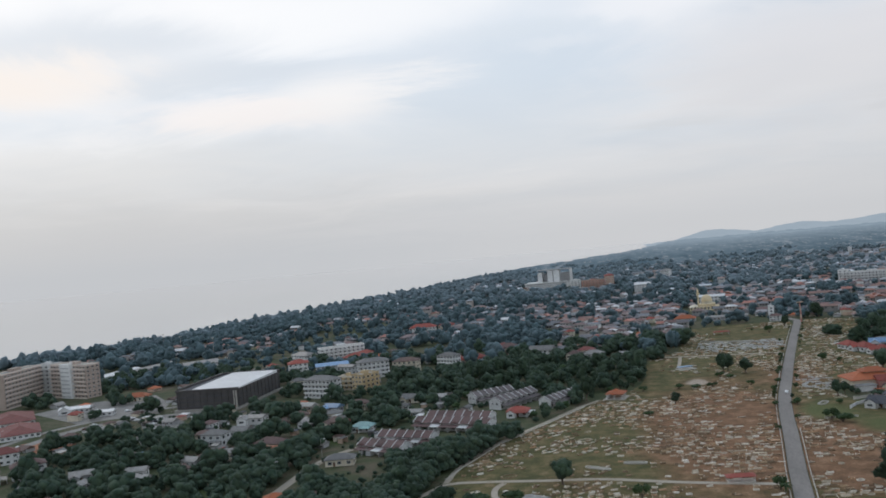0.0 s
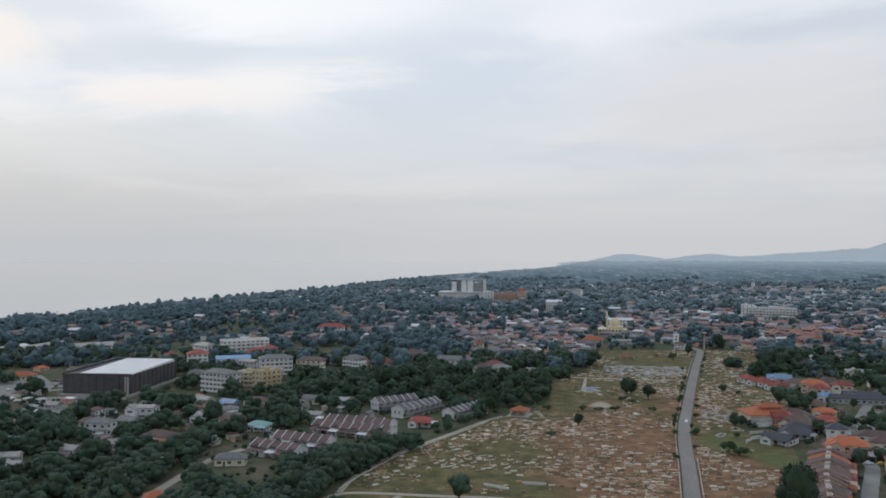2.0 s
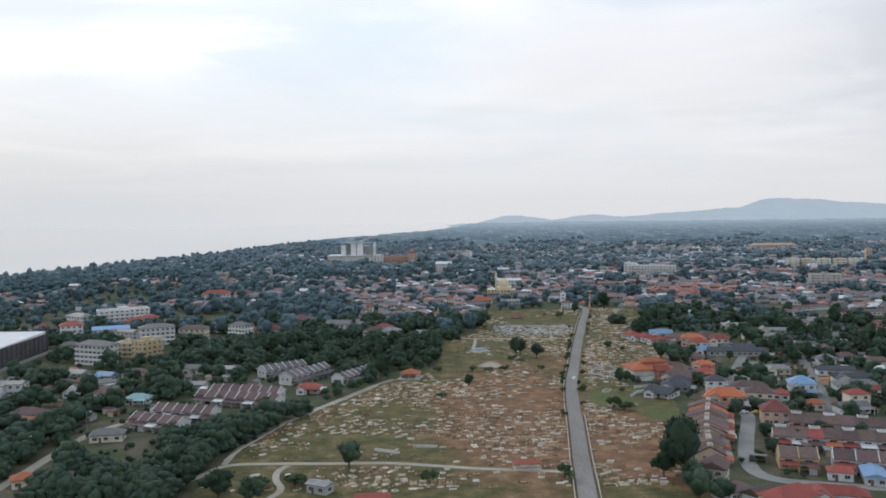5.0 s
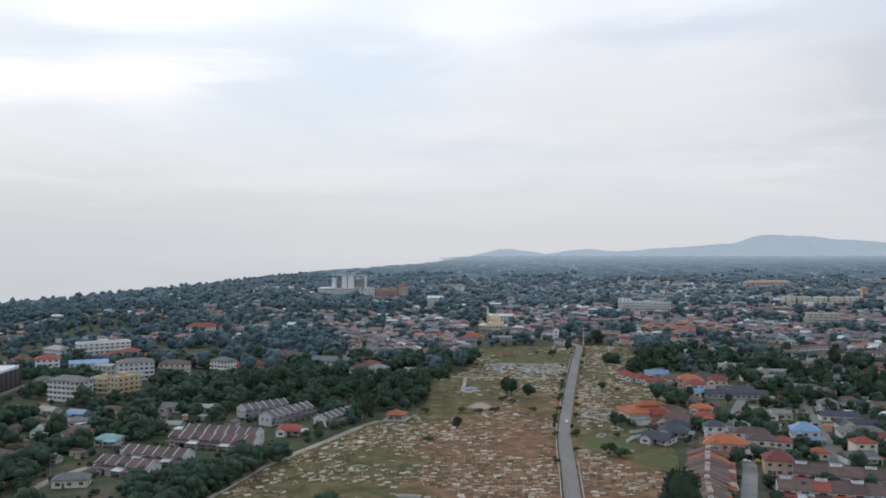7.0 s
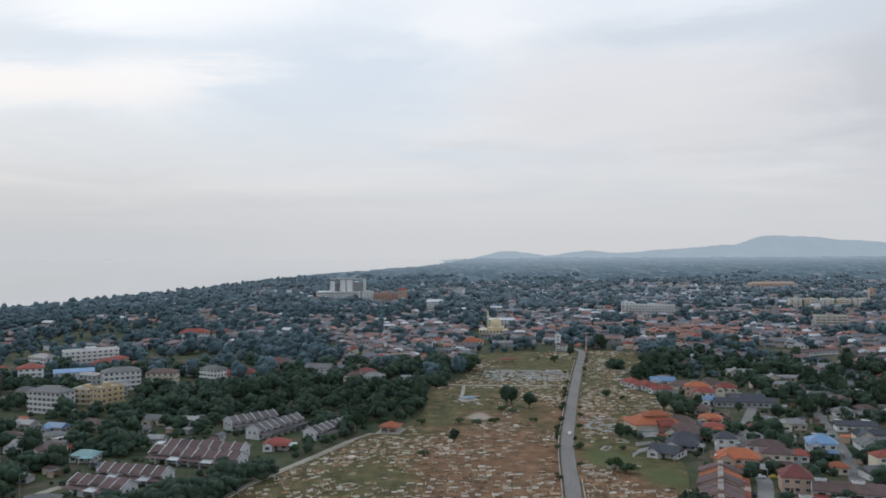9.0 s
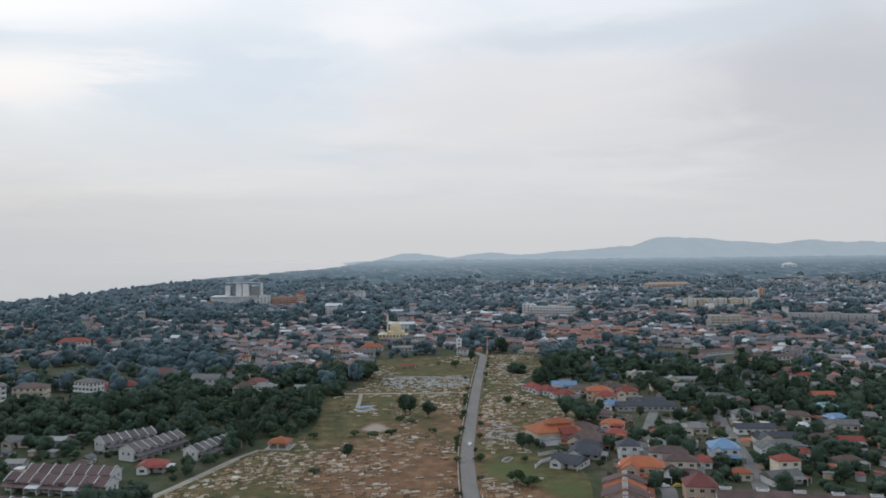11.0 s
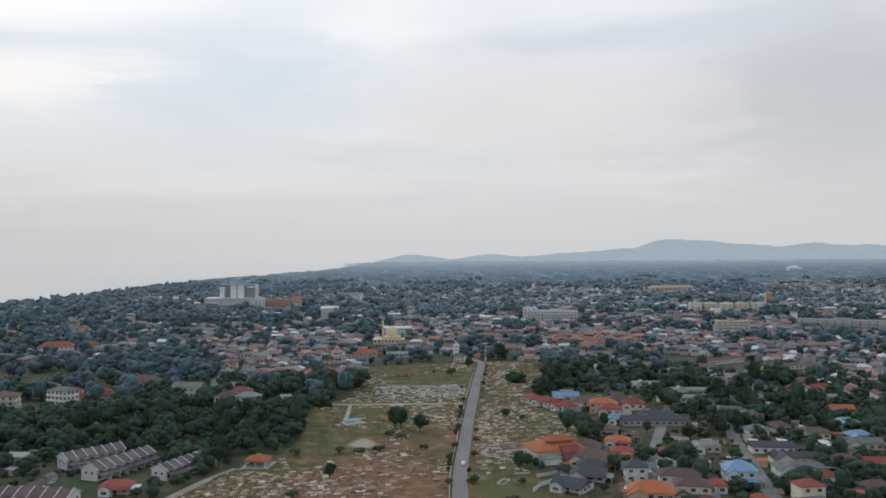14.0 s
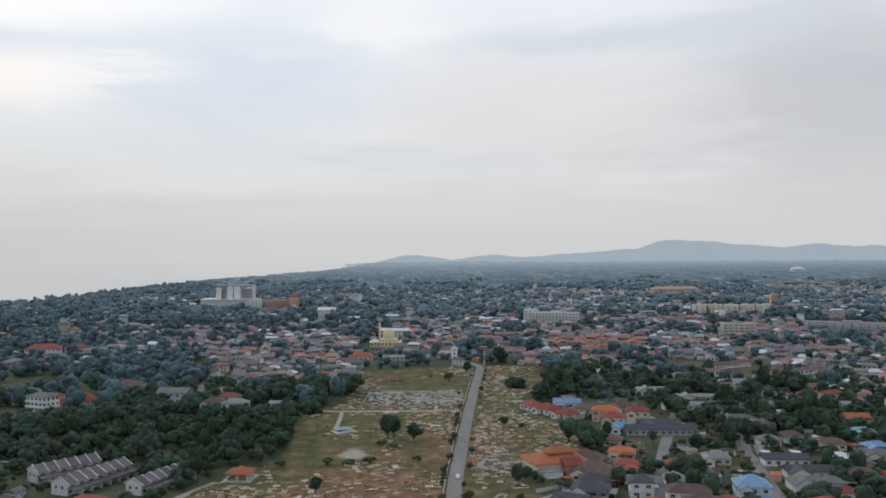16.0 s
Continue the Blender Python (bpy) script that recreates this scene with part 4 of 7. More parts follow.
def apartments(x, y, rot, w, d, storeys, wall, band, label, group="", roof=None, sh=3.1, bay=4.0, sides=(0, 1, 3), balcony=True, rise=None, name="apartment_block", cores=0, bay_white=None):
    root = thing(name, x, y, rot, label, "apartment block", group)
    for i in range(4):
        u = (i / 3 - 0.5) * w * 0.8
        TAKEN.append((x + u * math.cos(radians(rot)), y + u * math.sin(radians(rot)), d * 0.6 + 4))
    H = storeys * sh
    part("wall", Geo().box(-w / 2, w / 2, -d / 2, d / 2, -0.3, H), wall, root)
    if roof:
        part("roof", Geo().hip(-w / 2 - 0.8, w / 2 + 0.8, -d / 2 - 0.8, d / 2 + 0.8, H, rise or d * 0.22, 0.3), roof, root)
    else:
        g = Geo()
        for a in ((-w / 2 - 0.2, w / 2 + 0.2, -d / 2 - 0.2, -d / 2 + 0.1), (-w / 2 - 0.2, w / 2 + 0.2, d / 2 - 0.1, d / 2 + 0.2), (-w / 2 - 0.2, -w / 2 + 0.1, -d / 2 + 0.1, d / 2 - 0.1), (w / 2 - 0.1, w / 2 + 0.2, -d / 2 + 0.1, d / 2 - 0.1)):
            g.box(*a, H - 0.1, H + 1.0)
        part("parapet", g, band, root)
        part("roof", Geo().box(-w / 2 + 0.1, w / 2 - 0.1, -d / 2 + 0.1, d / 2 - 0.1, H, H + 0.25), concrete, root)
        part("water_tank", Geo().box(-w * 0.1, w * 0.1, -d * 0.2, d * 0.25, H + 0.25, H + 2.6), wall, root)
    for s in range(storeys):
        if balcony:
            part("balcony", Geo().box(-w / 2, w / 2, -d / 2 - 1.3, -d / 2, s * sh + 0.05, s * sh + 0.2).box(-w / 2, w / 2, -d / 2 - 1.3, -d / 2 - 1.15, s * sh + 0.2, s * sh + 1.25), band, root)
    add_windows(root, w, d, storeys, sh, sides, bay, 1.25, 1.35)
    if bay_white:
        u0, u1 = (bay_white[0] - 0.5) * w, (bay_white[1] - 0.5) * w
        shaft = part("white_bay", Geo().box(u0, u1, -d / 2 - 2.0, -d / 2, -0.3, H + 1.2), trim_white, root, "white rendered projecting bay")
        for s in range(storeys):
            part("window_band", Geo().box(u0 + 0.6, u1 - 0.6, -d / 2 - 2.06, -d / 2 - 2.0, s * sh + 1.0, s * sh + 1.7), wall_grey, shaft)
        part("lift_shaft", Geo().box(u1 + 0.2, u1 + 2.4, -d / 2 - 2.6, -d / 2, -0.3, H + 3.0), trim_white, root)
    for i in range(cores):
        u = (i + 0.5) / cores * w - w / 2
        part("stair_core", Geo().box(u - 2.6, u + 2.6, -d / 2 - 2.2, -d / 2, -0.3, H + 1.8), trim_white, root)
    return root


def pavilion(x, y, rot, size, label, roof, walls):
    root = thing("pavilion", x, y, rot, label, "pavilion")
    TAKEN.append((x, y, size))
    s = size / 2
    part("platform", Geo().box(-s - 1.5, s + 1.5, -s - 1.5, s + 1.5, -0.2, 0.45), concrete_pale, root)
    for sx in (-1, 0, 1):
        for sy in (-1, 0, 1):
            if sx or sy:
                part("post", Geo().box(sx * (s - 0.4) - 0.2, sx * (s - 0.4) + 0.2, sy * (s - 0.4) - 0.2, sy * (s - 0.4) + 0.2, 0.45, 3.1), walls, root)
    part("low_wall", Geo().box(-s + 0.2, s - 0.2, s - 0.5, s - 0.3, 0.45, 1.5).box(-s + 0.2, -s + 0.4, -s + 0.6, s - 0.6, 0.45, 1.5), wall_white, root)
    part("back_room", Geo().box(-s * 0.5, s * 0.6, 0.3, s - 0.7, 0.45, 3.0), wall_peach, root)
    part("roof", Geo().hip(-s - 0.7, s + 0.7, -s - 0.7, s + 0.7, 3.1, size * 0.2, 0.25), roof, root)
    part("roof_cap", Geo().hip(-s * 0.3, s * 0.3, -s * 0.3, s * 0.3, 3.1 + size * 0.17, 0.9, 0.15), roof, root)
    return root


def car(x, y, rot, paint, label, z=0.12):
    root = thing("car", x, y, rot, label, "car", z=z)
    part("body", Geo().box(-2.1, 2.1, -0.86, 0.86, 0.25, 0.85).add(
        [(-1.5, -0.8, 0.85), (1.2, -0.8, 0.85), (1.2, 0.8, 0.85), (-1.5, 0.8, 0.85), (-1.0, -0.68, 1.42), (0.5, -0.68, 1.42), (0.5, 0.68, 1.42), (-1.0, 0.68, 1.42)],
        [(4, 5, 6, 7), (0, 1, 5, 4), (1, 2, 6, 5), (2, 3, 7, 6), (3, 0, 4, 7)]), paint, root)
    part("windscreen", Geo().add([(1.16, -0.72, 0.9), (1.16, 0.72, 0.9), (0.56, 0.62, 1.38), (0.56, -0.62, 1.38), (1.20, -0.72, 0.9), (1.20, 0.72, 0.9), (0.60, 0.62, 1.38), (0.60, -0.62, 1.38)], [(4, 5, 6, 7), (0, 3, 2, 1)]), glass, root)
    for wx in (-1.35, 1.35):
        for wy in (-0.8, 0.8):
            whl = part("wheel", Geo().add([(wx + 0.31 * math.cos(a), wy + s, 0.31 + 0.31 * math.sin(a)) for s in (-0.1, 0.1) for a in [i * math.pi / 4 for i in range(8)]],
                                    [tuple(range(8)), tuple(range(15, 7, -1))] + [(i, 8 + i, 8 + (i + 1) % 8, (i + 1) % 8) for i in range(8)]), rubber, root)
            sy = 0.1 if wy > 0 else -0.1
            part("hub", Geo().add([(wx + 0.17 * math.cos(a), wy + sy * q, 0.31 + 0.17 * math.sin(a)) for q in (1.0, 1.15) for a in [i * math.pi / 4 for i in range(8)]],
                                  [tuple(range(8)), tuple(range(15, 7, -1))] + [(i, 8 + i, 8 + (i + 1) % 8, (i + 1) % 8) for i in range(8)]), trim_white, whl)
    return root


# ---- buildings west of the cemetery ----
terrace(-95, 488.8, -74, 507.8, 6, 8.6, 5.0, 2.2, roof_mauve, wall_white, "white two-storey terrace with grey-brown tiled roof", "grey-roofed terraces", front=-1, porch=roof_mauve)
terrace(-78, 467, -59.5, 497, 7, 8.6, 5.0, 2.2, roof_mauve, wall_white, "white two-storey terrace beside the cemetery track", "grey-roofed terraces", front=-1, porch=roof_mauve)
terrace(-48.5, 463, -33.5, 488, 6, 8.0, 4.6, 2.0, roof_mauve, wall_white, "terrace with pale grey roof half hidden by trees", "grey-roofed terraces", front=-1, porch=roof_mauve)
terrace(-111, 440, -74, 429, 7, 8.6, 4.8, 2.1, roof_maroon, wall_white, "white terrace with maroon tiled roof and fire walls", "maroon terraces", porch=[roof_maroon, wall_white, roof_maroon])
terrace(-115.5, 429, -72, 412.5, 8, 8.6, 4.4, 2.1, roof_maroon, wall_white, "white terrace under maroon roofs facing a lane", "maroon terraces", dormer=roof_maroon, porch=[roof_maroon, roof_maroon, wall_white])
terrace(-127.5, 397.5, -98, 388, 6, 8.6, 4.7, 2.1, roof_maroon, wall_white, "maroon-roofed terrace backing onto another row", "maroon terraces", porch=[roof_maroon, wall_white, roof_maroon])
terrace(-133, 381.5, -108, 369.5, 5, 8.6, 4.4, 2.1, roof_maroon, wall_white, "maroon-roofed white terrace beside the field", "maroon terraces", dormer=roof_maroon, porch=[roof_maroon, roof_maroon, wall_white])
house(-62, 447, -5, 13, 9, 1, roof_red, wall_white, "hip", porch=roof_red, label="small house with bright red roof and carport", group=HOMES_W)
house(-137, 508, -15, 14, 9, 1, roof_grey, wall_cream, "gable", label="low grey-roofed house in a clearing", group=HOMES_W)
house(-118, 505, -15, 10, 7, 1, roof_zinc, wall_grey, "gable", label="long low zinc-roofed shed among trees", group=HOMES_W)
house(-137.5, 357, 8, 15, 9, 1, roof_grey, wall_cream, "hip", label="grey-roofed bungalow beside the cement track", group=HOMES_W)
house(-147, 428, -5, 13, 9, 1, roof_teal, wall_white, "hip", porch=roof_teal, label="house with turquoise metal roof", group=HOMES_W)
house(-163, 430, -12, 12, 10, 2, roof_brown, wall_cream, "hip", porch=roof_red, label="two-storey house with brown hipped roof", group=HOMES_W)
house(-170, 447, 10, 14, 9, 1, roof_grey, wall_cream, "gable", label="grey-roofed bungalow among trees", group=HOMES_W)
house(-184, 449, -20, 12, 9, 1, roof_zinc, wall_white, "gable", porch=roof_zinc, label="zinc-roofed white house", group=HOMES_W)
house(-185, 491, -20, 12, 8, 1, roof_blue, wall_grey, "gable", label="long house with pale blue roof", group=HOMES_W)
house(-224, 456, 0, 17, 11, 2, roof_zinc, wall_white, "gable", label="pale two-storey house with flat zinc roof", group=HOMES_W, rise=1.2)
house(-228, 413, -10, 15, 10, 2, roof_grey, wall_white, "hip", porch=roof_grey, label="white two-storey house with grey hipped roof", group=HOMES_W)
house(-189, 399, -15, 18, 11, 1, roof_maroon, wall_cream, "hip", label="broad low house with dark maroon roof", group=HOMES_W)
house(-222, 434, -15, 12, 9, 1, roof_grey, wall_grey, "gable", label="small grey house behind trees", group=HOMES_W)
house(-268, 348, 30, 12, 8, 1, roof_zinc, wall_grey, "gable", label="small zinc-roofed farmhouse", group=HOMES_W)
house(-240, 351, 15, 11, 7, 1, roof_zinc, wall_white, "gable", label="zinc-roofed cottage in the trees", group=HOMES_W)
house(-257, 380, 20, 11, 8, 1, roof_blue, wall_grey, "gable", label="small house with blue metal roof", group=HOMES_W)
house(-225, 505, -10, 10, 9, 1, roof_orange, wall_white, "hip", label="small orange-roofed house", group=HOMES_W)
house(-200, 470, 25, 12, 9, 1, roof_brown, wall_cream, "hip", label="brown-roofed house in dense trees", group=HOMES_W)
house(-205, 500, -20, 12, 8, 1, roof_zinc, wall_cream, "gable", label="zinc-roofed low house", group=HOMES_W)
house(-170, 500, -15, 14, 9, 1, roof_brown, wall_cream, "hip", label="brown-roofed bungalow by the apartments", group=HOMES_W)
house(-146, 296, 25, 9, 8, 1, roof_orange, wall_cream, "hip", label="orange-roofed cottage in the field", group=HOMES_W)
house(-133, 296, 15, 9, 7, 1, roof_maroon, wall_cream, "gable", label="small maroon-roofed cottage", group=HOMES_W)
for hx, hy, hr, hm in ((-205, 380, 10, roof_zinc), (-122, 287, 8, roof_brown), (-178, 470, 15, roof_grey), (-205, 440, 0, roof_grey), (-243, 430, 12, roof_brown)):
    house(hx, hy, hr, 11, 8, 1, hm, wall_cream, "hip", label="small weathered village house among trees", group=HOMES_W)
apartments(-211, 548, -23, 24, 12, 4, wall_white, trim_white, "white four-storey apartment block with grey hipped roof", "apartments by the dark hall", roof_grey, bay=3.2)
apartments(-183, 560, 56, 16, 11, 4, wall_ochre, wall_ochre, "ochre four-storey block with flat roof", "apartments by the dark hall", bay=3.4, sides=(0, 1, 3))
apartments(-200, 574, -10, 13, 9, 3, wall_ochre, wall_cream, "cream and ochre three-storey block", "apartments by the dark hall", bay=3.6)
apartments(-196, 626, 25, 24, 12, 4, wall_white, trim_white, "white four-storey apartments with grey hipped roofs", "apartments by the dark hall", roof_grey, bay=3.4)
apartments(-172, 640, -5, 20, 11, 3, wall_cream, wall_cream, "cream three-storey walk-up block", "apartments by the dark hall", roof_brown, bay=3.6)
apartments(-266, 647, 20, 16, 13, 4, wall_white, trim_white, "white four-storey house block with red roof", "apartments by the dark hall", roof_red, bay=3.4)
house(-244, 668, 20, 30, 13, 2, roof_blue, wall_white, "gable", label="long hall with blue metal roof", rise=2.2, group=HOMES_W)
house(-225, 652, -25, 18, 10, 2, roof_zinc, wall_white, "gable", label="pale zinc-roofed shophouse", rise=1.6, group=HOMES_W)
house(-238, 725, 75, 44, 11, 2, roof_red, wall_peach, "hip", label="long red-roofed school wing", group=HOMES_W)
house(-212, 700, -20, 20, 11, 2, roof_orange, wall_cream, "hip", label="orange-roofed two-storey house", group=HOMES_W)
apartments(-260, 745, 30, 42, 12, 4, wall_white, trim_white, "long white four-storey school block", "school", bay=4.0)
apartments(-290, 727, -35, 24, 12, 3, wall_white, trim_white, "short white school wing with hipped roof", "school", roof_zinc, bay=4.0)
apartments(-140, 655, -30, 16, 10, 3, wall_white, trim_white, "white three-storey house by the woods", "", roof_grey, bay=3.2)
house(-190, 600, 20, 14, 10, 2, roof_zinc, wall_grey, "gable", label="grey shophouse with zinc roof", group=HOMES_W)
house(-235, 610, -10, 14, 10, 1, roof_zinc, wall_white, "gable", label="low white shed by the apartments", group=HOMES_W)
house(-245, 590, 10, 12, 9, 2, roof_grey, wall_cream, "hip", label="two-storey cream house near the hall", group=HOMES_W)


def dark_hall():
    root = thing("sports_hall", -284.5, 556, -1, "large dark-clad hall with a sloping white roof", "hall")
    for yy in (530, 556, 582):
        TAKEN.append((-284, yy, 30))
    W, D, H = 46.0, 73.0, 15.0
    part("wall", Geo().box(-W / 2, W / 2, -D / 2, D / 2, -0.3, H - 1.2), wall_dark, root)
    part("base", Geo().box(-W / 2 - 1.5, W / 2 + 1.5, -D / 2 - 1.5, D / 2 + 1.5, -0.3, 1.6), concrete, root)
    part("roof", Geo().add([(-W / 2 + 9, -D / 2 + 2, H - 0.6), (W / 2 - 0.5, -D / 2 + 2, H - 0.6), (W / 2 - 0.5, D / 2 - 2, H + 0.6), (-W / 2 + 9, D / 2 - 2, H + 0.6),
                            (-W / 2 + 9, -D / 2 + 2, H - 1.4), (W / 2 - 0.5, -D / 2 + 2, H - 1.4), (W / 2 - 0.5, D / 2 - 2, H - 1.4), (-W / 2 + 9, D / 2 - 2, H - 1.4)],
                           [(0, 1, 2, 3), (0, 4, 5, 1), (1, 5, 6, 2), (2, 6, 7, 3), (3, 7, 4, 0)]), roof_white, root, "white sheet roof")
    part("gutter_roof", Geo().box(-W / 2, -W / 2 + 9, -D / 2, D / 2, H - 1.2, H - 0.7), roof_slate, root)
    part("roof_rim", Geo().box(-W / 2 - 0.5, W / 2 + 0.5, -D / 2 - 0.5, -D / 2 + 1.5, H - 1.2, H).box(-W / 2 - 0.5, -W / 2 + 1, -D / 2 + 1.5, D / 2, H - 1.2, H + 0.8).box(-W / 2 + 1, W / 2 + 0.5, D / 2 - 1.5, D / 2 + 0.5, H - 1.2, H + 0.8), wall_dark, root)
    for i in range(9):
        u = -W / 2 + 2 + i * (W - 4) / 8
        part("pilaster", Geo().box(u - 0.35, u + 0.35, -D / 2 - 0.45, -D / 2, 0, H - 1.2), wall_dark, root)
    for i in range(12):
        u = -D / 2 + 2 + i * (D - 4) / 11
        part("pilaster", Geo().box(W / 2, W / 2 + 0.45, u - 0.35, u + 0.35, 0, H - 1.2), wall_dark, root)
    for k in range(3):
        z = 3.2 + k * 3.3
        part("rail_band", Geo().box(-W / 2 - 0.2, W / 2 + 0.2, -D / 2 - 0.2, -D / 2, z, z + 0.35), roof_slate, root)
        part("rail_band", Geo().box(W / 2, W / 2 + 0.2, -D / 2, D / 2, z, z + 0.35), roof_slate, root)
    part("wall_panel", Geo().box(W / 2 - 3.2, W / 2 - 0.6, -D / 2 - 0.3, -D / 2, 1.6, H - 2), concrete, root)


dark_hall()
# slab walls take the darkened render, as shade behind the pale parapets
apartments(-494, 600, 94, 52, 13, 8, wall_recess_shade, wall_beige, "long peach and cream eight-storey apartment slab", "seaside apartments", sh=3.5, bay=4.5, sides=(0, 1))
apartments(-490, 637, 5, 18, 13, 8, wall_white, trim_white, "recessed white middle of the peach apartment slab", "seaside apartments", sh=3.4, bay=4.5, sides=(0,), name="apartment_link")
apartments(-455, 623, -23, 50, 13, 8, wall_recess_shade, wall_beige, "peach and white apartment slab with outside stairs", "seaside apartments", sh=3.4, bay=4.2, sides=(0, 1), bay_white=(0.33, 0.6))
house(-437, 517, -52, 46, 30, 1, roof_crimson, wall_white, "hip", rise=4.5, label="broad low market hall with dark red roof", name="market_hall", category="hall")
house(-396, 472, -52, 40, 24, 1, roof_crimson, wall_white, "hip", rise=4.0, label="dark red roofed hall with pale walls", name="market_hall", category="hall")
house(-308, 362, 40, 18, 11, 2, roof_maroon, wall_white, "hip", label="white two-storey villa with maroon roof", group=HOMES_W)
house(-322, 345, 40, 18, 12, 2, roof_maroon, wall_white, "hip", label="white villa with maroon roof beside the lane", group=HOMES_W)
house(-345, 392, 35, 16, 13, 2, roof_crimson, wall_white, "hip", label="white villa with crimson hipped roof by the lane", group=HOMES_W)
house(-404, 545, 20, 24, 10, 1, roof_white, wall_white, "gable", rise=1.4, label="long low white building with pale roof", group=HOMES_W)
house(-369, 525, 15, 18, 9, 1, roof_white, wall_white, "gable", rise=1.2, label="low white service building", group=HOMES_W)
house(-376, 584, 8, 20, 12, 1, roof_orange, wall_cream, "hip", label="orange-roofed hall near the apartments", group=HOMES_W)
house(-485, 735, 80, 52, 14, 1, roof_white, wall_grey, "gable", rise=2.2, label="long shed with white roof", group="beach sheds")
house(-468, 765, 78, 60, 10, 1, roof_zinc, wall_grey, "gable", rise=1.6, label="long narrow shed with zinc roof", group="beach sheds")
house(-415, 768, 40, 34, 18, 1, roof_zinc, wall_white, "gable", rise=3.0, label="pale-roofed hall before the shore trees", group="beach sheds")
solid("ground_sports_field", flat_poly([(-462, 870), (-445, 900), (-385, 950), (-390, 915)], 0.06), mat("dry_field", (0.22, 0.20, 0.10), (0.17, 0.17, 0.08), 0.05, 0.95, rnd=0), "dry open field before the shore trees", "field", kind="structure")

solid("pavement_forecourt", flat_poly([(-442, 548), (-425, 582), (-372, 604), (-336, 560), (-322, 520), (-372, 498)], 0.07), lane_mat, "grey paved forecourt of the seaside apartments", "pavement", kind="structure")
solid("ground_bare_verge", flat_poly([(-372, 440), (-352, 462), (-328, 432), (-340, 412)], 0.07), red_earth, "bare reddish verge beside a road", "ground", kind="structure")
for x, y, r, c, l in ((-312, 496, 62, car_white, "white car in the car park of the dark hall"), (-308, 488, 62, car_dark, "dark car in the car park of the dark hall"), (-304, 480, 62, car_white, "white car in the car park of the dark hall"), (-298, 470, 62, car_dark, "dark car in the car park of the dark hall"),
                      (-366, 430, 90, car_white, "white car on the seaside road"), (-362, 462, 85, car_dark, "dark car on the seaside road"), (-352, 488, 50, car_white, "white car on the seaside road"), (-334, 505, 40, car_white, "white car parked near the dark hall"), (-330, 500, 40, car_dark, "dark car parked near the dark hall"), (-326, 497, 40, car_white, "white car parked near the dark hall"), (-318, 489, 62, car_dark, "dark car parked near the dark hall"), (-294, 466, 62, car_white, "white car parked near the dark hall"), (-348, 540, 15, car_white, "white car parked near the dark hall"), (-342, 543, 15, car_dark, "dark car parked near the dark hall"), (-356, 536, 15, car_white, "white car parked near the dark hall"), (-386, 545, 20, car_white, "white car on a paved forecourt"), (-379, 548, 20, car_dark, "dark car on a paved forecourt")):
    car(x, y, r, c, l, 0.1)

# ---- cemetery buildings ----
pavilion(-8, 481, -14, 9.5, "open pavilion with orange tiled roof on a pale platform", roof_orange, wall_white)
root = thing("grave_shelter", 37, 304, 5, "low red-roofed open shelter over graves", "shelter")
part("roof", Geo().hip(-5.5, 5.5, -2.6, 2.6, 2.3, 0.8, 0.15), roof_red, root)
for sx in (-4.8, 0, 4.8):
    for sy in (-2.1, 2.1):
        part("post", Geo().box(sx - 0.1, sx + 0.1, sy - 0.1, sy + 0.1, -0.1, 2.3), wall_white, root)
part("plinth", Geo().box(-5, 5, -2.3, 2.3, 0, 0.5), concrete_pale, root)
root = thing("grave_shelter", 82, 737, 0, "small red-roofed shelter among far graves", "shelter")
part("roof", Geo().hip(-7, 7, -3, 3, 2.4, 0.9, 0.15), roof_red, root)
for sx in (-6, 0, 6):
    for sy in (-2.4, 2.4):
        part("post", Geo().box(sx - 0.1, sx + 0.1, sy - 0.1, sy + 0.1, -0.1, 2.4), wall_white, root)
root = thing("grave_canopy", 38.5, 569, 23, "low pale blue canopy on a cement slab", "shelter")
part("slab", Geo().box(-6, 6, -4.5, 4.5, -0.1, 0.3), concrete_pale, root)
part("canopy", Geo().box(-5, 5, -1.6, 1.4, 1.7, 1.85), roof_blue, root)
part("canopy", Geo().box(-4.5, 4.5, 2.0, 4.2, 1.5, 1.65), roof_blue, root)
for sx in (-4.2, 4.2):
    for sy in (-1.3, 1.2, 2.3, 3.9):
        part("post", Geo().box(sx - 0.06, sx + 0.06, sy - 0.06, sy + 0.06, 0.3, 1.7 if sy < 2 else 1.5), trim_white, root)

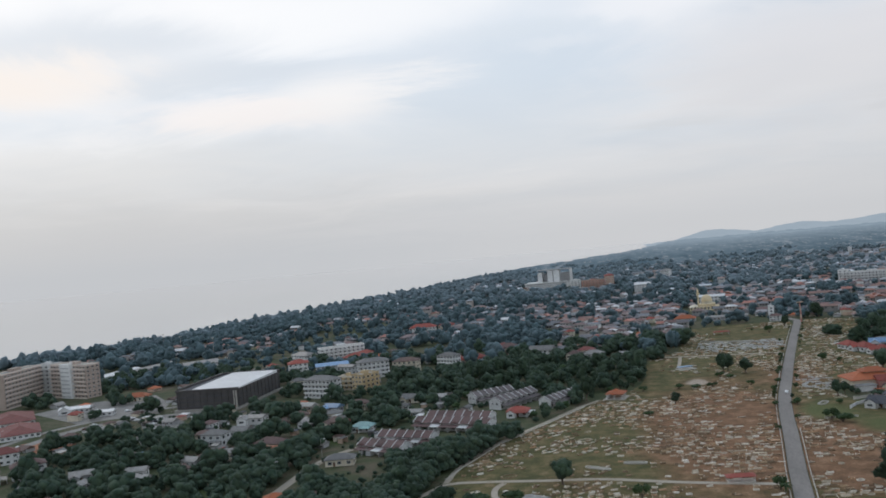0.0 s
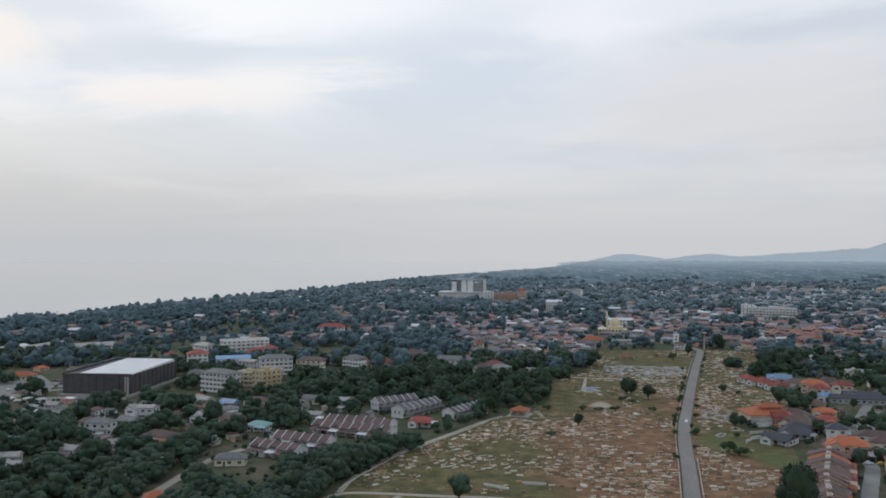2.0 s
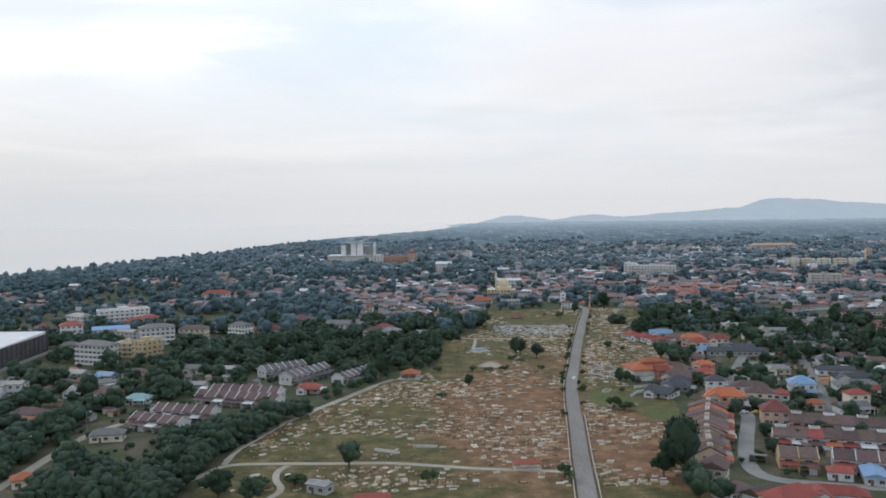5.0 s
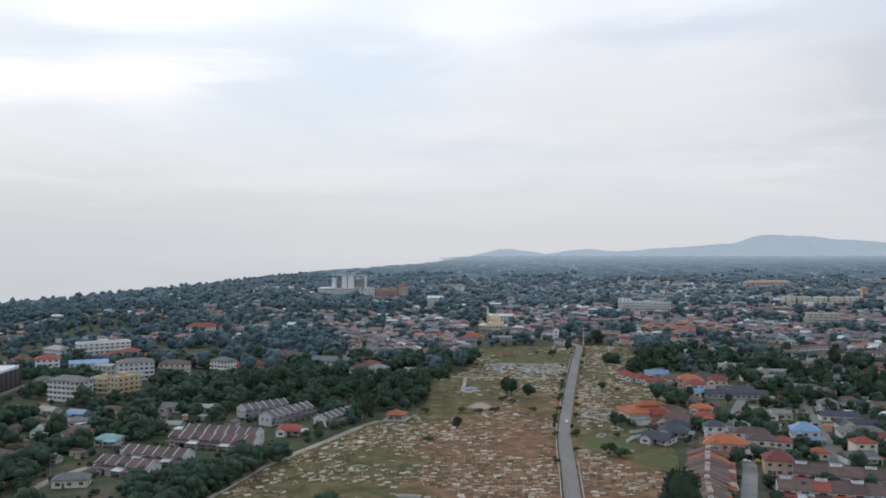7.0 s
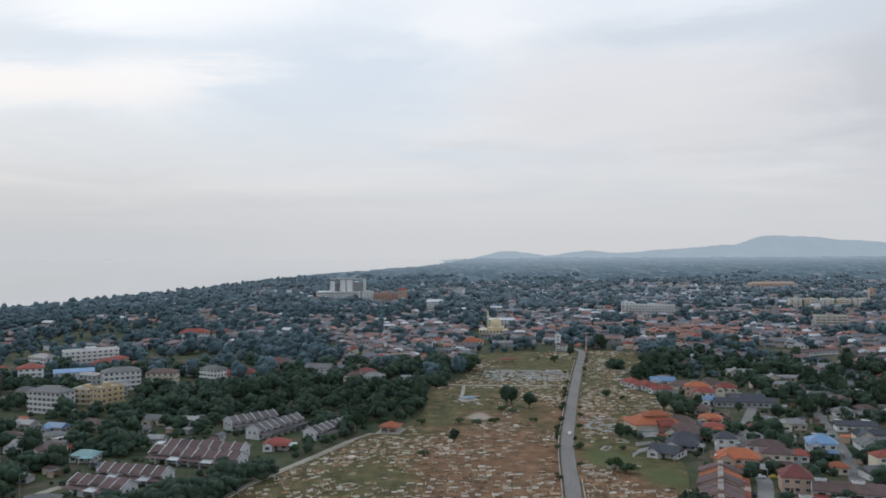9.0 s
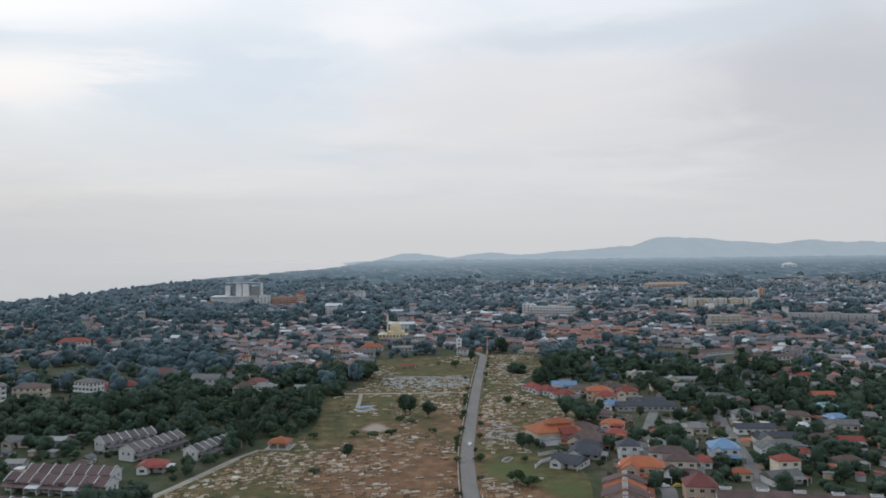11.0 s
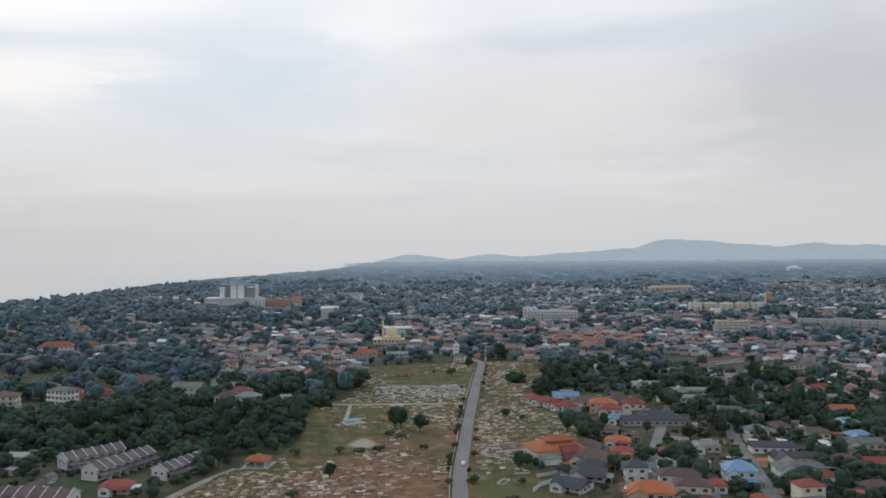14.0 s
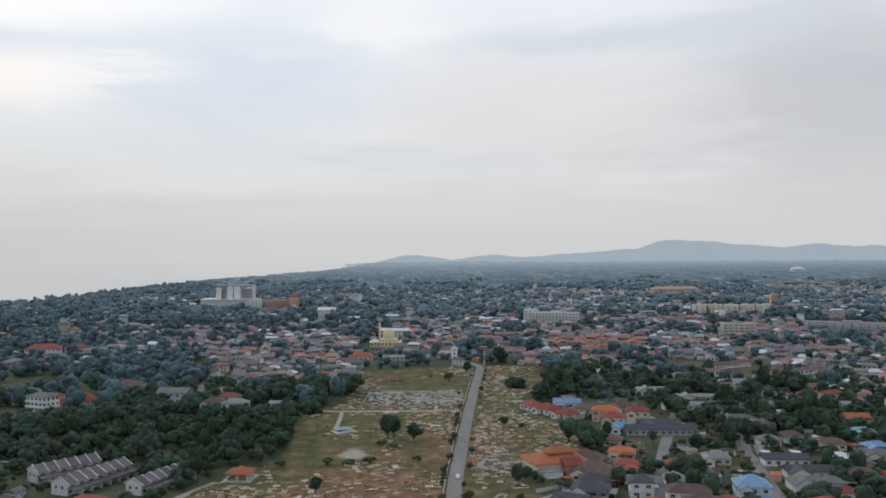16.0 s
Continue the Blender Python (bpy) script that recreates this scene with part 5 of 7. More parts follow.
# ---- houses east of the cemetery ----
def red_hall():
    root = thing("community_hall", 128, 473, 8, "hall with tiered bright orange-red tiled roof", "hall")
    TAKEN.append((128, 473, 17))
    part("wall", Geo().box(-11.5, 11.5, -8, 8, -0.3, 5.6), wall_cream, root)
    part("roof", Geo().hip(-13.2, 13.2, -9.6, 9.6, 5.5, 3.6, 0.3), roof_orange, root)
    part("upper_wall", Geo().box(-3.5, 8.5, -3.2, 3.2, 7.0, 9.0), wall_peach, root)
    part("upper_roof", Geo().hip(-4.8, 9.8, -4.6, 4.6, 8.9, 1.9, 0.25), roof_orange, root)
    part("gable_porch", Geo().box(0.5, 7.5, -11.5, -8, -0.2, 5.0), wall_red, root)
    part("gable_roof", Geo().hip(-0.4, 8.4, -12.6, -4.0, 5.0, 2.6, 0.25, True), roof_red, root)
    part("side_roof", Geo().hip(8.5, 14.5, -9.0, 9.0, 3.6, 1.8, 0.25), roof_red, root)
    part("lean_to", Geo().box(-11, -1, -12, -8, -0.2, 3.0), wall_white, root)
    part("lean_to_roof", Geo().hip(-11.8, -0.4, -12.8, -7.6, 3.0, 0.8, 0.2), roof_zinc, root)
    add_windows(root, 23, 16, 1, 3.1, (0, 1, 3), 3.6, 1.2, 1.6)


red_hall()
house(153, 614, -68, 12, 9, 1, roof_red, wall_white, "hip", rise=2.8, label="white house with bright red hipped roof", group="red-roofed row")
house(160, 601, -68, 13, 10, 1, roof_red, wall_white, "hip", rise=3.0, label="red-roofed white house in a row", group="red-roofed row")
house(167, 585, -68, 11, 9, 1, roof_red, wall_white, "hip", rise=2.8, label="end house of the red-roofed row", group="red-roofed row")
house(152, 431, -13, 10.3, 9, 2, roof_slate, wall_white, "hip", windows=(0, 1, 3), rise=2.6, label="square white two-storey house with slate hipped roof", group=HOMES_E)
house(145, 396, -20, 19, 12, 2, roof_orange, wall_peach, "hip", porch=roof_orange, rise=3.4, label="large house with bright orange tiled roof", group=HOMES_E)
house(133, 436, -25, 16, 11, 1, roof_slate, wall_white, "hip", porch=roof_slate, label="bungalow with dark slate roof and white gables", group=HOMES_E)
house(121, 421, -40, 15, 9, 1, roof_slate, wall_white, "gable", porch=roof_slate, label="slate-roofed bungalow by the cemetery wall", group=HOMES_E)
house(138, 447, -20, 14, 10, 1, roof_slate, wall_grey, "hip", label="dark-roofed bungalow behind the hall", group=HOMES_E)
house(142, 461, -28, 19, 14, 1, roof_brown, wall_cream, "hip", rise=4, porch=roof_brown, label="broad brown-roofed bungalow", group=HOMES_E)
house(146, 482, -30, 17, 12, 1, roof_brown, wall_cream, "hip", rise=3.4, label="brown-roofed bungalow behind trees", group=HOMES_E)
house(160, 470, -20, 11, 9, 1, roof_red, wall_cream, "hip", porch=roof_orange, label="small house with red and orange roofs", group=HOMES_E)
house(166, 492, -25, 13, 9, 1, roof_orange, wall_cream, "hip", porch=roof_red, label="orange-roofed house by a side lane", group=HOMES_E)
house(165, 416, -18, 18, 11, 2, roof_brown, wall_white, "hip", porch=roof_red, rise=2.2, label="white two-storey house with flat brown roof", group=HOMES_E)
house(164, 401, -20, 15, 10, 2, roof_maroon, wall_cream, "hip", porch=roof_maroon, label="cream house with maroon hipped roof", group=HOMES_E)
house(178, 410, -18, 9, 9, 1, roof_red, wall_white, "hip", label="small house with bright red roof", group=HOMES_E)
house(193, 420, -17, 14, 13, 2, roof_blue, wall_white, "hip", porch=roof_blue, rise=3.6, windows=(0, 1, 3), label="two-storey house with bright blue hipped roof", group=HOMES_E)
house(185, 388, -8, 8.2, 8, 1, roof_orange, wall_cream, "hip", label="narrow house with orange hipped roof", group=HOMES_E)
house(199, 380, 6, 16, 9, 1, roof_grey, wall_white, "gable", porch=roof_zinc, label="grey-roofed white house with wide verandah", group=HOMES_E)
house(208, 393, 0, 11, 9, 2, roof_red, wall_cream, "hip", label="cream house with red hipped roof", group=HOMES_E)
house(156, 364, -15, 13, 12, 2, roof_crimson, wall_peach, "hip", rise=4.2, label="house with steep dark red pyramid roof", group=HOMES_E)
terrace(105.5, 301, 114, 331, 5, 10, 5.2, 2.4, roof_brown, wall_peach, "peach terrace with brown and peach roofs", "east terraces", porch=[roof_orange, roof_zinc, roof_red], alt=[roof_brown, roof_brown, roof_maroon, roof_brown, roof_brown], wells=True, fire=roof_brown, steps=(0, 0.8, 0, 0, 0.9), trim=wall_sand)
terrace(114.6, 332.5, 130, 376, 7, 15, 5.4, 2.9, roof_brown, wall_peach, "wide peach terrace with brown and orange roofs", "east terraces", porch=[roof_orange, wall_peach, roof_red], alt=[roof_maroon, roof_brown, roof_brown, roof_maroon, roof_brown, roof_orange, roof_maroon], wells=True, fire=roof_brown, steps=(0.9, 0, 0, 0.8, 0, 0, 0.7), trim=wall_peach)
terrace(157.5, 353, 236, 322, 13, 11, 5.0, 2.4, roof_brown, wall_white, "long brown-roofed terrace across the lane", "east terraces", porch=[roof_red, roof_zinc, roof_maroon], alt=[roof_brown, roof_brown, roof_brown, roof_maroon], fire=roof_brown, wells=2)
terrace(141.5, 331, 226, 304.5, 14, 11, 5.0, 2.4, roof_brown, wall_white, "brown-roofed terrace with red porch roofs", "east terraces", porch=[roof_red, roof_white, roof_maroon, roof_orange], alt=[roof_brown, roof_brown, roof_red, roof_brown, roof_maroon], fire=roof_brown, wells=2)
terrace(131.5, 302, 144.5, 298, 2, 11, 5.0, 2.2, roof_brown, wall_ochre, "pair of ochre and white houses under brown roofs", "east terraces", porch=[roof_red, roof_maroon])
terrace(150.5, 298.5, 172, 290, 3, 11, 4.8, 2.2, roof_maroon, wall_white, "short maroon-roofed terrace with red porches", "east terraces", porch=[roof_red, roof_red])
house(146.5, 284, -20, 9, 7, 1, roof_red, wall_white, "hip", label="low house with bright red hipped roof", group=HOMES_E)
house(157, 281, -20, 8, 15, 1, roof_blue, wall_grey, "gable", rise=1.2, label="workshop with bright blue sheet roof", group=HOMES_E)
house(101, 283.5, -28, 10, 12, 2, roof_brown, wall_cream, "gable", label="cream gabled house with weathered brown roof", group=HOMES_E)
house(102, 268, 30, 13, 9, 1, roof_brown, wall_white, "hip", label="white-walled bungalow with dark brown roof", group=HOMES_E)
house(109, 262, 30, 10, 9, 1, roof_brown, wall_white, "gable", label="white gabled house with dark brown roof", group=HOMES_E)
house(114, 251, 25, 19, 11, 2, roof_red, wall_peach, "hip", rise=3.2, label="large peach house with bright red roof", group=HOMES_E)
house(134, 262, -18, 22, 9, 1, roof_red, wall_white, "hip", label="red-roofed house beside the lane's bend", group=HOMES_E)
house(202, 537, -9, 38, 9, 1, roof_slate, wall_grey, "gable", label="long dark-roofed row with white gable ends", group=HOMES_E)
house(208, 551, -9, 24, 8, 1, roof_slate, wall_grey, "gable", label="second long dark-roofed row", group=HOMES_E)
house(168, 518, -22, 15, 10, 1, roof_brown, wall_cream, "hip", label="brown-roofed house among trees", group=HOMES_E)
house(185, 545, -20, 13, 9, 1, roof_blue, wall_white, "hip", label="white house with pale blue roof", group=HOMES_E)
house(184, 556, -20, 14, 11, 2, roof_red, wall_cream, "hip", label="cream house with red tiled roof", group=HOMES_E)
house(186, 575, -20, 16, 11, 2, roof_orange, wall_peach, "hip", porch=roof_red, label="orange-roofed two-storey house", group=HOMES_E)
house(203, 570, -20, 14, 10, 2, roof_red, wall_cream, "hip", label="red-roofed house by the lane", group=HOMES_E)
house(183, 598, -20, 20, 11, 1, roof_brown, wall_cream, "hip", label="broad brown-roofed bungalow", group=HOMES_E)
house(176, 618, -15, 18, 10, 1, roof_blue, wall_white, "gable", label="low hall with blue roof behind trees", group=HOMES_E)
house(205, 600, -15, 18, 11, 1, roof_brown, wall_cream, "hip", label="low brown-roofed house", group=HOMES_E)
for hx, hy, hr, hw, hm, hl in ((203, 475, -10, 16, roof_zinc, "long pale-roofed house beside the lane"), (234, 468, -12, 22, roof_slate, "long dark-roofed house with pale lean-tos"), (233, 447, -10, 22, roof_slate, "dark-roofed row of low houses"), (226, 430, -10, 24, roof_grey, "long verandah house with grey hipped roof"), (224, 414, -5, 13, roof_red, "cream house with red hipped roof"), (253, 440, -20, 13, roof_maroon, "pink and white gabled house"), (264, 432, -15, 12, roof_red, "house with broad red roof"), (281, 468, -15, 20, roof_grey, "wide low house with grey roof"), (260, 466, -10, 10, roof_white, "small shed with white roof"), (271, 494, -20, 18, roof_brown, "brown-roofed bungalow"), (290, 484, -10, 13, roof_blue, "house with pale blue roof"), (302, 514, -5, 15, roof_teal, "house with teal sheet roof"), (322, 549, -10, 15, roof_orange, "orange and brown gabled house"), (256, 556, -12, 24, roof_grey, "broad grey-roofed bungalow"), (286, 594, -8, 22, roof_grey, "long grey-roofed house"), (240, 398, 0, 14, roof_brown, "brown-roofed house"), (262, 395, 5, 14, roof_brown, "brown-roofed house at the lane's end"), (246, 505, -10, 12, roof_zinc, "small house with zinc roof"), (262, 512, -5, 12, roof_brown, "small brown-roofed house"), (312, 676, 0, 26, roof_zinc, "long pale-roofed school house"), (340, 625, -4, 15, roof_red, "red-roofed white terrace house"), (355, 622, -4, 15, roof_red, "red-roofed white terrace house"), (185, 452, -18, 14, roof_grey, "grey-roofed house in a garden"), (180, 466, -20, 8, roof_red, "small red-roofed house"), (172, 445, -15, 9, roof_zinc, "small pale house by the lane")):
    house(hx, hy, hr, hw, 9.0, 1, hm, wall_cream if int(hx) % 2 else wall_white, "hip" if int(hy) % 3 else "gable", porch=roof_zinc if int(hx) % 4 == 0 else None, label=hl + " among gardens", group=HOMES_E)
for hx, hy, hl in ((247, 655, "school range"), (262, 625, "school range"), (243, 600, "staff quarters")):
    house(hx, hy, -8, 24, 8, 1, roof_zinc, wall_cream, "gable", rise=1.6, windows=(0,), label="long pale zinc-roofed " + hl + " in gardens", group="school ranges", category="school")
car(149, 382, -10, car_white, "small white car parked under a hedge", 0.1)
car(154.5, 381, -12, car_yellow, "small yellow car parked in the lane", 0.1)
car(129, 340, 75, car_white, "white car parked beside the terrace", 0.1)
car(137, 358, 72, car_dark, "dark car parked in the lane", 0.1)
car(84.2, 468, 78, car_white, "small white car on the cemetery road", 0.13)

house(-38, 282, -30, 8, 5, 1, roof_zinc, wall_grey, "gable", rise=0.8, label="small grey shed at the cemetery edge", name="shed", category="shed")
house(-19, 266, 5, 11, 7, 1, roof_red, wall_white, "gable", rise=1.2, label="red-roofed shelter at the cemetery edge", name="shed", category="shed")
root = thing("lattice_mast", 156, 783, 0, "slim red and white mast beside the road", "mast")
for k in range(5):
    part("section", Geo().box(-0.7 + k * 0.08, 0.7 - k * 0.08, -0.7 + k * 0.08, 0.7 - k * 0.08, k * 3.6 - 0.1, k * 3.6 + 3.5), wall_peach if k % 2 else wall_red, root)
part("platform", Geo().box(-2.6, 2.6, -0.5, 0.5, 17.9, 18.6), wall_peach, root)
apartments(142, 849, -5, 5, 5, 3, wall_white, trim_white, "small white tower house beyond the cemetery", "", bay=3, sides=(0,), name="tower_house", balcony=False)
# ---- landmarks across the town ----
def mosque(x, y, rot):
    root = thing("mosque", x, y, rot, "yellow mosque with a ribbed dome and one minaret", "mosque")
    TAKEN.append((x, y, 30))
    part("wall", Geo().box(-19, 17, -12, 12, -0.3, 4.6).box(-9, 12, -10, 10, 4.6, 7.6), wall_sand, root)
    part("wing_roof", Geo().hip(-20, -9, -13, 13, 4.6, 1.8), wall_cream, root)
    part("drum", Geo().cyl(2, 0, 7.6, 10.5, 6.6, n=20), wall_cream, root)
    g = Geo()
    for k in range(6):
        a0, a1 = k * math.pi / 12, (k + 1) * math.pi / 12
        g.cyl(2, 0, 10.5 + 8 * math.sin(a0), 10.5 + 8 * math.sin(a1), 7.0 * math.cos(a0), max(0.1, 7.0 * math.cos(a1)), 20)
    part("dome", g, wall_sand, root)
    part("finial", Geo().cyl(2, 0, 18.4, 21.5, 0.3, 0.05), trim_white, root)
    part("minaret", Geo().cyl(-8, -9, -0.3, 20, 1.2, 1.0, 10).cyl(-8, -9, 20, 21, 2.4, 2.4, 10).cyl(-8, -9, 21, 24, 1.2, 1.1, 10).cyl(-8, -9, 24, 27.5, 1.4, 0.05, 10), wall_sand, root)
    add_windows(root, 38, 24, 1, 5, (0, 1, 3), 4.0, 1.5, 3.0)
    return root


mosque_root = mosque(92, 960, -8)
mosque_root.matrix_basis = mosque_root.matrix_basis @ Matrix.Diagonal((0.85, 0.85, 0.9, 1))


def hotel(x, y, rot):
    root = thing("hotel", x, y, rot, "white hotel tower rising from a broad podium", "hotel")
    for k in (-35, 0, 35):
        TAKEN.append((x + k, y, 40))
    part("podium", Geo().box(-48, 38, -22, 22, -0.3, 12), wall_white, root)
    part("podium_roof", Geo().box(-49, 39, -23, 23, 12, 12.8), trim_white, root)
    for u, w, h in ((-18, 9, 34), (3, 11, 38), (16, 12, 39)):
        part("tower", Geo().box(u - w / 2, u + w / 2, -10, 12, 12, h), wall_white, root)
    part("link_block", Geo().box(-18, 44, 2, 10, 12, 30), wall_grey, root)
    part("crown_beam", Geo().box(-22, 46, -11, 13, 38.5, 40), wall_grey, root)
    part("end_wall", Geo().box(43, 46, -11, 13, 12, 38.5), wall_white, root)
    for s in range(6):
        part("window_band", Geo().box(-13.4, -2.6, 1.9, 2, 13 + s * 3.3, 14.8 + s * 3.3).box(22.2, 42.8, 1.9, 2, 13 + s * 3.3, 14.8 + s * 3.3), wall_grey, root)
    for s in range(3):
        part("window_band", Geo().box(-46, 36, -22.1, -22, 2 + s * 3.4, 3.8 + s * 3.4), wall_grey, root)
    return root


hotel_root = hotel(-122, 1585, -5)
hotel_root.matrix_basis = hotel_root.matrix_basis @ Matrix.Diagonal((0.9, 0.9, 0.84, 1))
apartments(-70, 1462, 5, 17, 14, 5, wall_white, trim_white, "white and red five-storey block beside the hotel", "hotel annexes", bay=5, sides=(0,), sh=3.3)
apartments(-41, 1472, 5, 38, 14, 4, wall_red, wall_peach, "red four-storey block with pale bands", "hotel annexes", bay=5, sides=(0,), sh=3.3)
apartments(-13, 1470, 5, 15, 12, 6, wall_red, wall_cream, "red stair tower with a pointed top", "hotel annexes", roof_red, bay=5, sides=(0,), sh=3.3)
apartments(319, 1160, -22, 58, 14, 4, wall_white, trim_white, "long white four-storey apartment block", "white town blocks", bay=4.0, sides=(0, 1, 3), sh=3.4)
apartments(290, 1182, -22, 11, 14, 5, wall_white, trim_white, "white end block with lift room", "white town blocks", bay=4.0, sides=(0,), sh=3.2)
apartments(222, 1180, -5, 28, 14, 2, wall_white, trim_white, "low white hall with curved pale roof", "white town blocks", roof_white, bay=5, sides=(0,))
for i in range(5):
    apartments(558 + i * 21, 1268 - i * 6, -15, 17, 13, 4, wall_ochre if i % 2 else wall_cream, trim_white, "ochre and cream four-storey flats in a row", "ochre flats", bay=6, sides=(0,), sh=3.2)
apartments(606, 985, -32, 95, 14, 4, wall_grey, wall_grey, "long grey four-storey building with open decks", "", bay=8, sides=(0,), sh=3.0)
# far orange buildings in peach render: their haze is put into the colour
apartments(736, 1388, -10, 9, 9, 6, wall_peach, wall_peach, "slim orange tower above the roofs", "", bay=4, sides=(0,), sh=3.2)
apartments(730, 1760, 0, 95, 20, 3, wall_peach, wall_peach, "long low peach-roofed complex", "", wall_peach, bay=9, sides=(0,))
apartments(475, 990, -12, 34, 14, 4, wall_grey, wall_cream, "pale grey four-storey block by the trees", "", bay=5, sides=(0,), sh=3.2)
apartments(1568, 2740, -15, 42, 30, 4, wall_white, trim_white, "far white mosque-like building with domes", "", roof_white, bay=14, sides=(0,), sh=4)
house(36, 1285, -10, 22, 16, 4, roof_white, wall_white, "gable", rise=3, label="tall pale building above the trees", group="town landmarks", windows=(0,))
house(86, 1560, -20, 16, 16, 5, roof_zinc, wall_white, "hip", rise=3, label="white tower house by the shore woods", group="town landmarks", windows=(0,))
house(105, 1020, -10, 30, 12, 3, roof_white, wall_white, "gable", rise=2, label="pale three-storey block behind the mosque", group="town landmarks", windows=(0,))
house(-224, 940, 7, 30, 14, 2, roof_red, wall_white, "hip", rise=4, label="red-roofed complex with a pale arch", group="town landmarks")
house(-196, 945, -20, 18, 12, 2, roof_red, wall_cream, "hip", label="red-roofed house in the woods", group="town landmarks")
house(-138, 668, 8, 18, 13, 1, roof_red, wall_cream, "hip", rise=4.2, label="low house with broad brick-red roof", group="twin red roofs")
house(-120, 672, 8, 15, 12, 1, roof_red, wall_cream, "hip", rise=3.8, label="smaller house with brick-red roof", group="twin red roofs")
house(-97, 706, -15, 18, 13, 2, roof_maroon, wall_cream, "hip", rise=3.4, label="maroon-roofed villa above the woods", group=HOMES_W)
house(-66, 676, -15, 22, 12, 2, roof_grey, wall_white, "gable", label="white gabled house at the wood's edge", group=HOMES_W)
house(-160, 690, 15, 18, 13, 2, roof_grey, wall_white, "hip", label="pale grey-roofed house in trees", group=HOMES_W)
house(-24, 632, -15, 16, 10, 2, roof_zinc, wall_white, "hip", rise=2.6, windows=(0, 1, 3), label="white house with pale grey sheet roof", group=HOMES_W)
house(-38, 638, -15, 12, 10, 2, roof_maroon, wall_cream, "hip", label="maroon-roofed house beside the white one", group=HOMES_W)
house(-30, 655, -15, 14, 10, 2, roof_crimson, wall_cream, "hip", label="red-roofed house behind trees", group=HOMES_W)
house(2, 640, -10, 14, 8, 1, roof_zinc, wall_white, "gable", label="low zinc-roofed house by the cemetery", group=HOMES_W)
house(100, 850, -5, 40, 9, 1, roof_zinc, wall_grey, "gable", rise=1.4, label="long grey-roofed shed beyond the cemetery", group="town landmarks", windows=(0,))
house(62, 860, -8, 20, 12, 1, roof_orange, wall_white, "hip", label="orange-roofed house beyond the cemetery", group="town landmarks")
solid("wall_boundary_far", Geo().box(198, 272, 812, 813, -0.3, 3.0), wall_peach, "long pale pink boundary wall", "wall", kind="structure")
house(340, 758, 22, 72, 8, 1, roof_maroon, wall_white, "gable", rise=1.6, windows=(0,), label="long low red-roofed market row", group="market rows", category="market row")
house(388, 722, 3, 44, 8, 1, roof_maroon, wall_white, "gable", rise=1.6, windows=(0,), label="shorter red-roofed market row", group="market rows", category="market row")
for x, y, r, w, wl, lb in ((-144.6, 690, -10, 15, wall_peach, "peach house with broad red hipped roof by the woods"), (-123, 683, -12, 15, wall_peach, "peach house with broad red hipped roof by the woods"), (-103, 716, 10, 13, wall_red, "tall reddish house with dark red hipped roof")):
    house(x, y, r, w, 12, 2 if w == 13 else 1, roof_crimson, wl, "hip", label=lb, group=HOMES_W)

# ---- the town: houses copied over the districts ----
pr = random.Random(21)
town_rng = random.Random(8)


def proto(i, w, d, storeys, roof, wall, kind, porch):
    return house(0, 0, 0, w, d, storeys, roof, wall, kind, porch=porch, windows=(0,), label="", group="town houses", wing=i in (0, 2, 4, 6, 8))


LOOKS = [(11, 8, 1, roof_brown, wall_cream, "hip", None, "brown-roofed cream town house"), (12, 9, 2, roof_maroon, wall_white, "hip", None, "maroon-roofed white town house"), (10, 8, 1, roof_grey, wall_white, "gable", None, "grey-gabled small town house"),
         (13, 9, 1, roof_zinc, wall_grey, "gable", None, "zinc-roofed weathered town house"), (11, 9, 2, roof_red, wall_cream, "hip", None, "red-roofed cream town house"), (12, 9, 1, roof_orange, wall_peach, "hip", None, "orange-roofed peach town house"),
         (14, 9, 1, roof_brown, wall_white, "gable", roof_brown, "brown-gabled house with a porch"), (12, 9, 2, roof_slate, wall_white, "hip", None, "slate-roofed white town house"), (20, 9, 2, roof_maroon, wall_white, "gable", None, "short maroon-roofed town row"), (24, 9, 1, roof_brown, wall_cream, "gable", None, "long brown-roofed town row")]
keep = len(TAKEN)
PROTOS = []
for i, lk in enumerate(LOOKS):
    ob = proto(i, *lk[:7])
    tagged(ob, lk[7] + " among trees")
    PROTOS.append(ob)
del TAKEN[keep:]
PLACED = set()
CELL = {}


def cell_add(x, y, r):
    CELL.setdefault((int(x // 60), int(y // 60)), []).append((x, y, r))


for tk in TAKEN:
    cell_add(*tk)


def free(x, y, r, keep_off=True):
    cx, cy = int(x // 60), int(y // 60)
    for i in (cx - 1, cx, cx + 1):
        for j in (cy - 1, cy, cy + 1):
            for a, b, q in CELL.get((i, j), ()):
                if (x - a) ** 2 + (y - b) ** 2 < (q + r) ** 2:
                    return False
    if keep_off:
        if 200 < y < 840 and -95 < x < 215 and (inside(x, y, CEMETERY_W) or inside(x, y, CEMETERY_E)):
            return False
        if y < 900:
            for p, w in LINES:
                if dist_to_line(x, y, p) < w * 0.5 + r * 0.7:
                    return False
    return x > along(COAST, y) + 30


def in_view(x, y):
    """Inside the wedge of land that the walk overlooks."""
    return y > 270 and -0.75 * (y + 60) < x < 0.74 * (y + 60)


